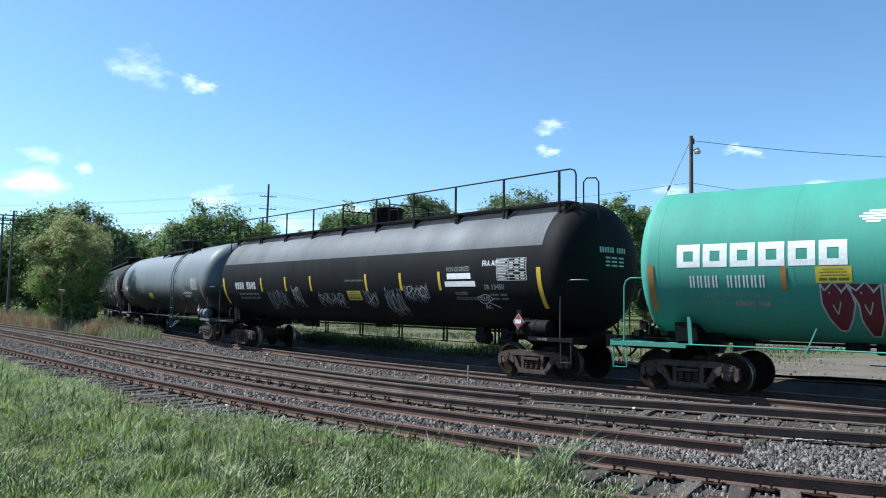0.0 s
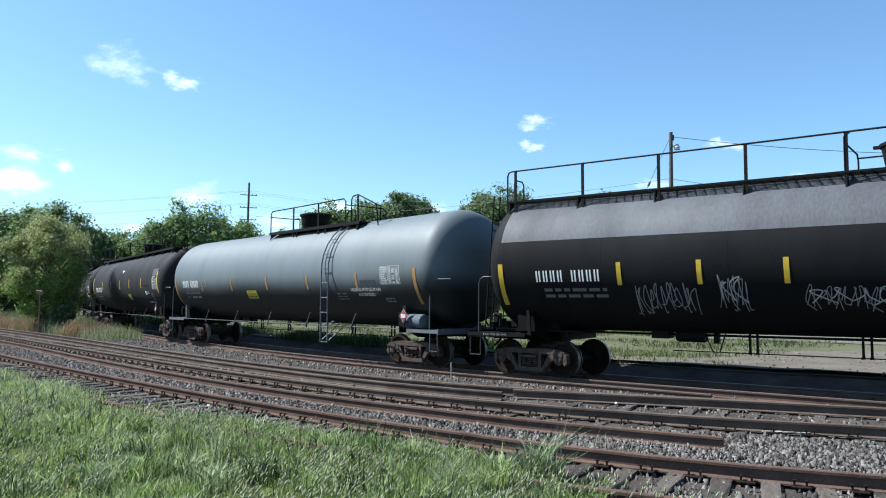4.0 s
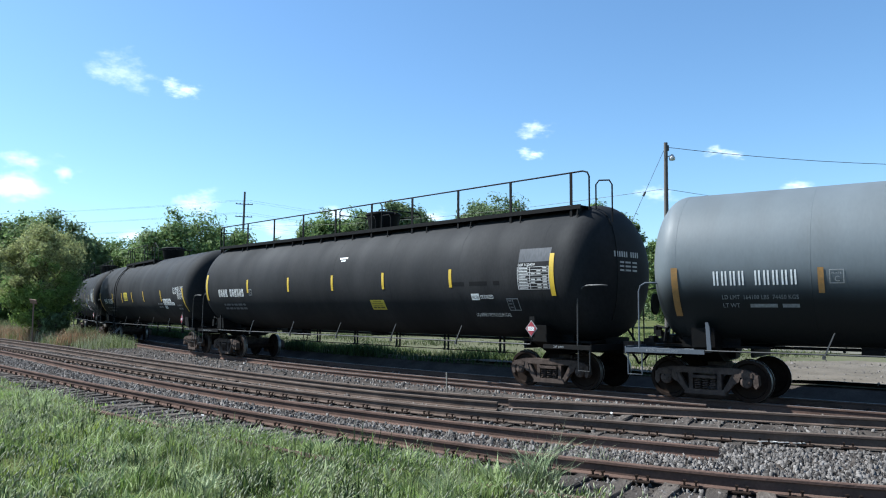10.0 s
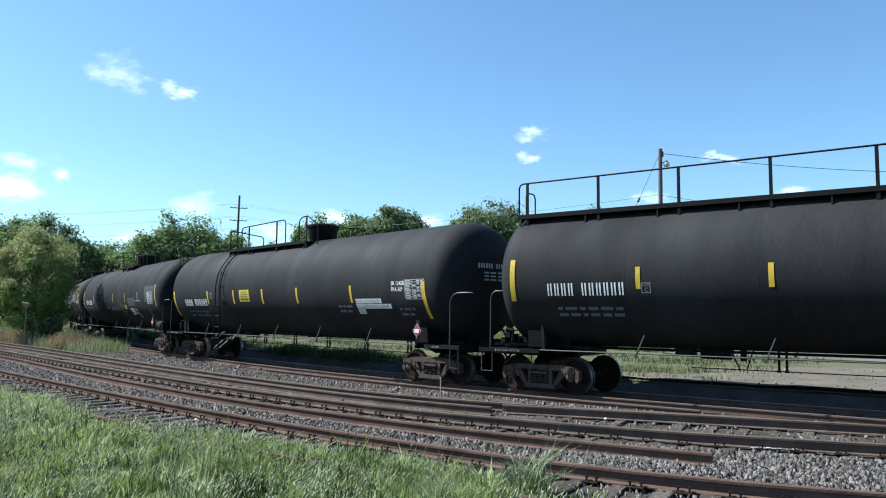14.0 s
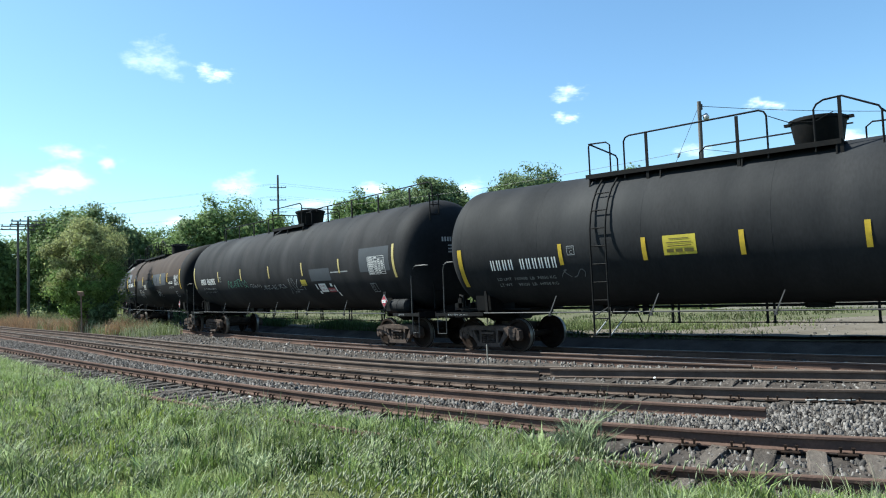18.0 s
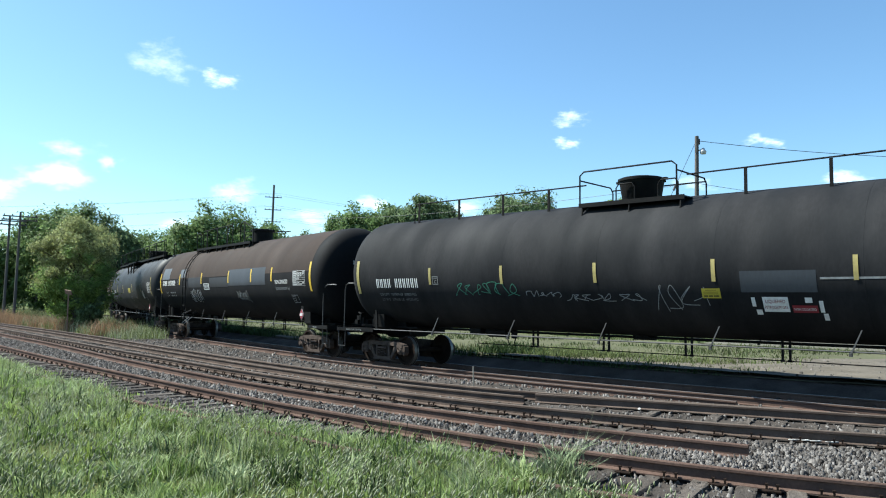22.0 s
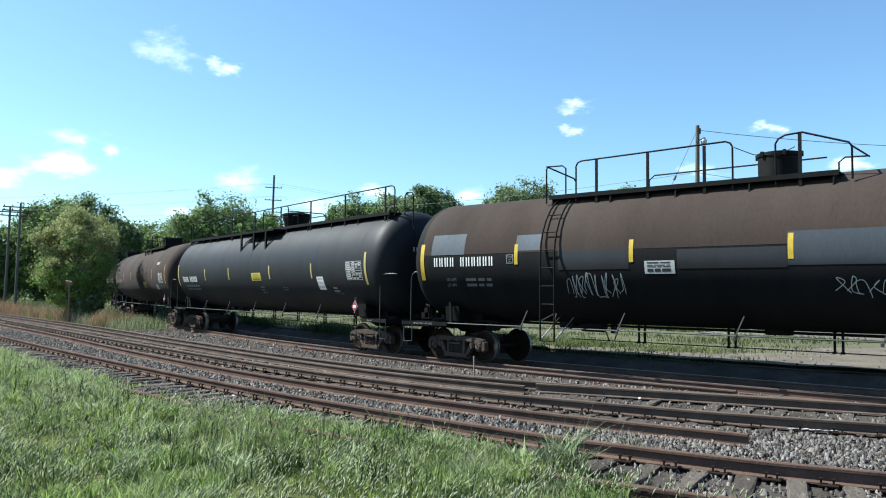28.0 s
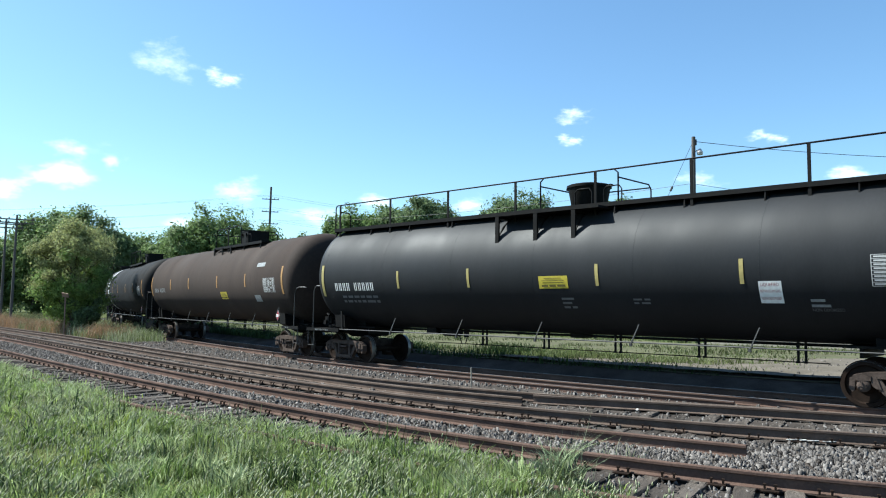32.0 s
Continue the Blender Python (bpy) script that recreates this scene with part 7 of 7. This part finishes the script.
def tree(x, y, height, width, seed, leaf="leaf2", label="leafy green tree in full spring leaf", per=60, size=0.42, low=0.25, lumps=60, name="tree", upper=None):
    """Trunk, limbs and an uneven crown of twig clusters; upper: a second leaf for the crown's top."""
    rng = random.Random(seed)
    t = thing(name, label, "tree", "", pose(x, y, -0.45))
    tr = Geo().tube([(0, 0, 0), (0.1, 0, height * 0.25), (0.05, 0.15, height * 0.55), (0.1, 0.1, height * 0.8)], [width * 0.03, width * 0.024, width * 0.015, width * 0.006], 8)
    centers, radii = [], []
    for i in range(lumps):
        d = Vector((rng.gauss(0, 1), rng.gauss(0, 1), rng.gauss(0, 1))).normalized()
        k = 0.30 + 0.68 * rng.random() ** 0.4
        k *= 0.94 + 0.30 * noise.noise(d * 1.7 + Vector((seed, 0, 0))) + 0.2 * noise.noise(d * 4.0 + Vector((0, seed, 0)))
        zz = (low + 1.0) / 2 + d.z * (1.0 - low) / 2 * k
        taper = 1.0 if zz > 0.45 else 0.72 + 0.28 * max(zz - low, 0) / max(0.45 - low, 0.01)
        c = (d.x * width / 2 * k * taper, d.y * width / 2 * k * taper, height * (zz - 0.02))
        centers.append(c)
        radii.append(width * rng.uniform(0.08, 0.15))
        if i % 4 == 0:
            base = Vector((0.08, 0.08, height * max(0.12, zz - 0.25)))
            tr.tube([base, base.lerp(Vector(c), 0.55) + Vector((0, 0, 0.2)), c], [width * 0.009, width * 0.006, width * 0.0025], 4)
    part("trunk", tr, "bark", t)
    if upper:
        hi = [i for i, c in enumerate(centers) if c[2] + rng.gauss(0, height * 0.1) > height * 0.52]
        v, f = leaf_cloud([centers[i] for i in hi], [radii[i] for i in hi], per, size, seed + 7)
        part("crown", quick_mesh("crown", v, f, upper), None, t, "pale olive upper leaves")
        lo = [i for i in range(lumps) if i not in set(hi)]
        centers, radii = [centers[i] for i in lo], [radii[i] for i in lo]
    v, f = leaf_cloud(centers, radii, per, size, seed)
    part("crown", quick_mesh("crown", v, f, leaf), None, t)
    return t


def bearing(az, d):
    a = radians(az)
    return d * math.sin(a), d * math.cos(a)


TREES = [  # azimuth, distance, top elevation, width, leaf
    (-33.3, 120, 5.9, 6, "leaf"), (-31.2, 122, 4.2, 8, "leaf"), (-28.9, 118, 5.9, 7, "leaf"), (-27.3, 115, 6.5, 9, "leaf"), (-25.7, 115, 6.4, 8.5, "leaf2"), (-24.2, 116, 5.8, 7, "leaf2"),
    (-22.4, 125, 5.3, 9, "leaf"), (-20.6, 120, 5.2, 7, "leaf"), (-18.9, 112, 6.2, 7.5, "leaf"), (-17.2, 112, 7.2, 10, "leaf"), (-15.4, 114, 6.5, 8, "leaf"), (-13.9, 118, 5.9, 7, "leaf"),
    (-12.2, 190, 5.2, 9, "leaf2"), (-10.9, 200, 5.3, 8, "leaf2"), (-9.6, 210, 5.2, 8, "leaf2"), (-7.0, 110, 6.8, 6.5, "leaf"), (-5.2, 112, 7.1, 7, "leaf"), (-3.5, 108, 7.1, 6, "leaf2"),
    (-1.8, 110, 7.9, 6, "leaf2"), (-0.4, 112, 7.5, 5, "leaf2"), (2.0, 160, 5.4, 9, "leaf2"), (3.8, 115, 7.5, 6, "leaf2"), (5.4, 112, 8.3, 8, "leaf2"), (7.0, 118, 7.4, 6, "leaf2"),
    (10.0, 150, 5.8, 10, "leaf2"), (13.4, 100, 7.9, 5, "leaf"), (15.1, 104, 7.2, 5, "leaf2"), (18.4, 110, 6.0, 6, "leaf"), (20.6, 125, 5.0, 9, "leaf"),
    (23.4, 125, 4.9, 9, "leaf"), (25.8, 122, 4.8, 9, "leaf"), (28.2, 120, 4.8, 9, "leaf2"), (31.0, 118, 4.9, 9, "leaf"), (34.0, 118, 5.0, 9, "leaf2"),
]
for i, (az, d, el, w, leaf) in enumerate(TREES):
    x, y = bearing(az, d)
    mid = -8 < az < 16
    tree(x, y, (d * math.tan(radians(el)) + 2.2) * (1.06 if mid else 1.0), w * (1.5 if mid else 1.25), 100 + i, "leaf3" if leaf == "leaf" else leaf, "tall broad tree in fresh leaf at the field's edge" if leaf == "leaf" else "dark green tree in the far tree line", 112 if d < 130 else 70, 0.245 if d < 130 else 0.36, 0.4 if -8 < az < 10 else 0.06, 190 if d < 130 else 120)
bx, by = bearing(-26.6, 52)
tree(bx, by, 7.7, 5.0, 300, "leaf", "dense bushy young tree beside the track", 330, 0.08, 0.05, 170, "bush", "oliveleaf")
tree(bx + 1.2, by - 0.6, 2.9, 2.4, 302, "leaf2", "low dark shrub beside the track", 120, 0.1, 0.03, 30, "bush")


def far_woods():
    r = np.random.RandomState(5)
    cs, rs = [], []
    for az in np.arange(-48, 50, 0.9):
        d = 165 + 20 * r.rand()
        x, y = bearing(az + r.rand() * 0.6, d)
        for z in (1.5, 4.0, 6.5 + 2 * r.rand()):
            cs.append((x + r.rand() * 3, y + r.rand() * 3, z))
            rs.append(2.6 + 1.2 * r.rand())
    v, f = leaf_cloud(cs, rs, 190, 0.5, 6)
    tagged(new("far_woods", quick_mesh("far_woods", v, f, "leaf2")), "dark green undergrowth of the distant woods", "woods", "", "stuff")


far_woods()


# ---- poles and wires ----
def utility_pole(x, y, height, arms, label, lean=(0, 0), lamp=False, r=0.15):
    t = thing("utility_pole", label, "utility pole", "", pose(x, y, -0.45, lean[0], lean[1], 0))
    part("pole", Geo().tube([(0, 0, 0), (0, 0, height * 0.5), (0, 0, height)], [r, r * 0.85, r * 0.68], 10), "pole", t)
    for z, half, turn in arms:
        c, s = math.cos(radians(turn)), math.sin(radians(turn))
        part("crossarm", Geo().box((0, 0, z), (2 * half, 0.11, 0.13), Matrix.Rotation(radians(turn), 3, "Z")), "pole", t)
        for k in (-0.92, -0.45, 0.45, 0.92):
            part("insulator", Geo().lathe([(z + 0.06, 0.04), (z + 0.12, 0.07), (z + 0.2, 0.06), (z + 0.24, 0.03)], 8, "z", (half * k * c, half * k * s, 0)), "wire", t)
    if lamp:
        part("lamp_arm", Geo().tube([(0, 0, height - 0.85), (0.18, -0.05, height - 0.75), (0.3, -0.08, height - 0.72)], 0.03, 6), "lampmetal", t)
        part("lamp_head", Geo().lathe([(height - 0.98, 0.15), (height - 0.85, 0.17), (height - 0.75, 0.1), (height - 0.66, 0.06)], 14, "z", (0.32, -0.08, 0)), "lampmetal", t)
        part("cap_bracket", Geo().box((0.1, 0, height - 0.3), (0.12, 0.12, 0.3)), "wire", t)
    return t


def wire(a, b, sag, r=0.012, name="overhead_wire", label="thin dark overhead wire"):
    a, b = Vector(a), Vector(b)
    pts = [a.lerp(b, i / 16) - Vector((0, 0, sag * 4 * (i / 16) * (1 - i / 16))) for i in range(17)]
    return tagged(new(name, Geo().tube(pts, r, 5).mesh(name, "wire")), label, "wire")


px, py = bearing(18.3, 42)
utility_pole(px, py, 11.4, (), "weathered wooden utility pole with a small area lamp", (0, 0.6), True, 0.15)
top = Vector((px, py, 10.7))
wire(top + Vector((0.1, 0, 0)), (px + 36, py + 4, 11.8), 1.0, 0.016)
wire(top - Vector((0, 0, 2.3)), (px + 36, py + 16, 8.4), 0.5, 0.012)
wire(top - Vector((0, 0, 2.3)), (px - 30, py + 34, 10.0), 0.6, 0.012)
guy = wire(top - Vector((0, 0, 0.2)), (px - 5.4, py - 1.5, -0.4), 0.0, 0.012, "guy_wire", "guy wire with a dark strain insulator")
a, b = top - Vector((0, 0, 0.2)), Vector((px - 5.4, py - 1.5, -0.4))
part("strain_insulator", Geo().tube([a.lerp(b, 0.215), a.lerp(b, 0.235)], 0.06, 8), "wire", guy)
tx, ty = bearing(-13.5, 140)
utility_pole(tx, ty, 23.6, ((21.3, 1.5, 12), (19.0, 1.5, 12), (16.8, 1.5, 12)), "tall wooden transmission pole with three crossarms", (0, 1.0), False, 0.26)
for az, d, h in ((-30.15, 94, 11.7), (-30.75, 97, 11.4)):
    x, y = bearing(az, d)
    utility_pole(x, y, h, ((h - 0.5, 1.7, 20), (h - 0.9, 1.7, 32)), "wooden utility pole with two crossarms behind the bush", (0, 0.8), False, 0.16)
for dz in (21.6, 19.3, 17.1):
    for k in (-1.2, 1.2):
        wire((tx + k, ty, dz), (tx - 150 + k, ty + 30, dz + 3.0), 3.0, 0.012)
        wire((tx + k, ty, dz), (tx + 150 + k, ty + 60, dz - 6), 3.0, 0.012)

# ---- small things along the tracks ----
sx, sy = -21.95, 43.15
t = thing("marker_post", "rusty marker post with a small tilted board", "marker post", "", pose(sx, sy, -0.25))
part("post", Geo().box((0, 0, 1.2), (0.06, 0.055, 2.5)), "signback", t)
part("board", Geo().box((0, -0.03, 2.42), (0.46, 0.04, 0.26), Matrix.Rotation(radians(28), 3, "X") @ Matrix.Rotation(radians(-18), 3, "Z")), "signback", t, "tilted weathered board")
t = thing("track_stake", "pale thin stake standing beside the rail", "stake", "", pose(0.62, 17.75, -0.3, 3, 2, -50))
part("stake", Geo().box((0, 0, 0.32), (0.026, 0.024, 0.62)), "stake", t)
for i, (x, y, k) in enumerate(((-0.4, 15.06, 0.7), (0.3, 16.27, 0.6), (3.62, 14.27, 0.28), (-3.98, 13.99, 0.3), (-4.12, 13.9, 0.24))):
    r = random.Random(i)
    g = Geo()
    pts = [(math.cos(a) * 0.13 * k * r.uniform(0.7, 1.3), math.sin(a) * 0.09 * k * r.uniform(0.7, 1.3)) for a in np.linspace(0, 6.283, 9)[:-1]]
    g.prism(pts, lambda a, b, d: (a, b, d + 0.02 + 0.015 * math.sin(a * 22)), 0.012)
    ob = new("litter", g.mesh("litter", "paleplastic"))
    ob.matrix_basis = pose(x, y, -0.165, 0, 0, 40 * i)
    tagged(ob, "crumpled pale paper lying between the rails", "litter")


# white flakes make up the pale spot beside the siding rail
flake_rng = random.Random(12)
for i in range(7):
    g = Geo()
    k = flake_rng.uniform(0.5, 1.1)
    pts = [(math.cos(a) * 0.09 * k * flake_rng.uniform(0.7, 1.3), math.sin(a) * 0.04 * k * flake_rng.uniform(0.7, 1.3)) for a in np.linspace(0, 6.283, 8)[:-1]]
    g.prism(pts, lambda a, b, d: (a, b, d + 0.006), 0.008)
    ob = new("litter", g.mesh("litter", "paleplastic"))
    f = (i - 3) * 0.09
    ob.matrix_basis = pose(5.35 + f + flake_rng.uniform(-0.03, 0.03), 11.13 - 0.35 * f + flake_rng.uniform(-0.03, 0.03), -0.15, 0, 0, flake_rng.uniform(-30, 10))
    tagged(ob, "flat white flake beside the siding rail", "litter", "white flakes beside the rail")


# ---- clouds ----
def cloud_material():
    m = bpy.data.materials.new("cloud_vapour")
    m.use_nodes = True
    nt = m.node_tree
    nt.nodes.clear()
    tc = nt.nodes.new("ShaderNodeTexCoord")
    oi = nt.nodes.new("ShaderNodeObjectInfo")
    off = nt.nodes.new("ShaderNodeVectorMath")
    off.operation = "ADD"
    mul = nt.nodes.new("ShaderNodeMath")
    mul.operation = "MULTIPLY"
    mul.inputs[1].default_value = 37.0
    nt.links.new(oi.outputs["Random"], mul.inputs[0])
    nt.links.new(tc.outputs["Object"], off.inputs[0])
    nt.links.new(mul.outputs[0], off.inputs[1])
    nz = nt.nodes.new("ShaderNodeTexNoise")
    nz.inputs["Scale"].default_value, nz.inputs["Detail"].default_value, nz.inputs["Roughness"].default_value = 1.9, 9.0, 0.58
    nt.links.new(off.outputs[0], nz.inputs["Vector"])
    ln = nt.nodes.new("ShaderNodeVectorMath")
    ln.operation = "LENGTH"
    nt.links.new(tc.outputs["Object"], ln.inputs[0])
    fall = nt.nodes.new("ShaderNodeMapRange")
    fall.inputs["From Min"].default_value, fall.inputs["From Max"].default_value = 0.0, 1.0
    fall.inputs["To Min"].default_value, fall.inputs["To Max"].default_value = 0.46, -0.75
    nt.links.new(ln.outputs["Value"], fall.inputs[0])
    add = nt.nodes.new("ShaderNodeMath")
    add.operation = "ADD"
    puff = nt.nodes.new("ShaderNodeMapRange")
    puff.clamp = False
    puff.inputs["To Min"].default_value, puff.inputs["To Max"].default_value = -0.85, 1.15
    nt.links.new(nz.outputs["Fac"], puff.inputs[0])
    nt.links.new(puff.outputs[0], add.inputs[0])
    nt.links.new(fall.outputs[0], add.inputs[1])
    sm = nt.nodes.new("ShaderNodeMapRange")
    sm.interpolation_type = "SMOOTHSTEP"
    sm.inputs["To Max"].default_value = 0.85
    sm.inputs["From Min"].default_value, sm.inputs["From Max"].default_value = 0.12, 0.85
    nt.links.new(add.outputs[0], sm.inputs[0])
    em = nt.nodes.new("ShaderNodeEmission")
    em.inputs[0].default_value, em.inputs[1].default_value = (0.96, 0.985, 1.0, 1), 0.93
    tr = nt.nodes.new("ShaderNodeBsdfTransparent")
    mx = nt.nodes.new("ShaderNodeMixShader")
    thin = nt.nodes.new("ShaderNodeMapRange")
    thin.inputs["To Min"].default_value, thin.inputs["To Max"].default_value = 0.5, 1.0
    nt.links.new(oi.outputs["Random"], thin.inputs[0])
    veil = nt.nodes.new("ShaderNodeMath")
    veil.operation = "MULTIPLY"
    nt.links.new(sm.outputs[0], veil.inputs[0])
    nt.links.new(thin.outputs[0], veil.inputs[1])
    nt.links.new(veil.outputs[0], mx.inputs[0])
    nt.links.new(tr.outputs[0], mx.inputs[1])
    nt.links.new(em.outputs[0], mx.inputs[2])
    o = nt.nodes.new("ShaderNodeOutputMaterial")
    nt.links.new(mx.outputs[0], o.inputs[0])
    return m


MAT["cloud"] = cloud_material()
CLOUDS = [  # azimuth, elevation, half width and half height in degrees
    (-22.4, 16.2, 3.2, 1.7), (-18.5, 15.5, 2.0, 1.0), (8.1, 13.4, 2.1, 1.0), (8.0, 11.6, 1.5, 0.7), (-28.0, 9.5, 2.6, 1.3), (-29.0, 7.9, 3.6, 1.7), (-25.7, 9.0, 1.2, 0.8),
    (-16.7, 6.9, 3.2, 1.7), (21.9, 11.1, 1.9, 0.9), (-32.5, 6.2, 3.0, 1.4), (-7.3, 6.9, 1.9, 0.9), (0.2, 6.9, 2.4, 1.0), (17.2, 8.2, 2.2, 1.0), (27.3, 8.2, 2.2, 1.0), (28.9, 6.0, 2.2, 1.0), (-11.5, 5.6, 3.2, 1.2), (-20.8, 5.0, 2.8, 1.0),
]
DRIFTING = []
for az, el, wa, ha in CLOUDS:
    d = 2600.0
    c = Vector((math.sin(radians(az)) * math.cos(radians(el)), math.cos(radians(az)) * math.cos(radians(el)), math.sin(radians(el)))) * d
    ob = new("backdrop_cloud", quick_mesh("backdrop_cloud", [(-1, -1, 0), (1, -1, 0), (1, 1, 0), (-1, 1, 0)], [(0, 1, 2, 3)], "cloud"))
    ob.scale = (d * math.tan(radians(wa * 1.7)), d * math.tan(radians(ha * 1.7)), 1)
    tagged(ob, "small white fair-weather cloud drifting in the blue sky", "cloud", "fair-weather clouds", "structure")
    DRIFTING.append((ob, c))


def motions():
    """The train rolls past: cars follow the curve on their two trucks, trucks swivel, wheelsets turn; the clouds drift."""
    rows = [i * 0.5 for i in range(65)]
    for car, k in MOVING_CARS:
        path = []
        for t in rows:
            s = car_middle(k, t)
            xa, ya, _ = on_main(s - BOLSTERS[k])
            xb, yb, _ = on_main(s + BOLSTERS[k])
            path.append((t, pose((xa + xb) / 2, (ya + yb) / 2, 0, 0, 0, math.degrees(math.atan2(yb - ya, xb - xa)))))
        walk(car, path)
    for tr, x, car in MOVING_TRUCKS:
        k = dict((id(c), n) for c, n in MOVING_CARS)[id(car)]
        path = []
        for t in rows[::2]:
            s = car_middle(k, t)
            xa, ya, aa = on_main(s - BOLSTERS[k])
            xb, yb, ab = on_main(s + BOLSTERS[k])
            h = math.degrees(math.atan2(yb - ya, xb - xa))
            path.append((t, pose(x, 0, RAILZ, 0, 0, (ab if x > 0 else aa) - h)))
        walk(tr, path)
    turn = [i * 4 / FPS for i in range(int(32 * FPS / 4) + 1)]
    spin = [-math.degrees(travelled(t) / WHEEL) for t in turn]
    for w, ax in MOVING_WHEELS:
        walk(w, [(t, pose(ax, 0, WHEEL) @ Matrix.Rotation(radians(-a), 4, "Y")) for t, a in zip(turn, spin)])
    for ob, c in DRIFTING:
        m = look(c, (0, 0, 1.8))
        side = Vector((c.y, -c.x, 0)).normalized()
        walk(ob, [(t, Matrix.Translation(side * (66.0 * t / 32.0) + Vector((0, 0, 41.0 * t / 32.0))) @ m) for t in (0, 32)])


motions()
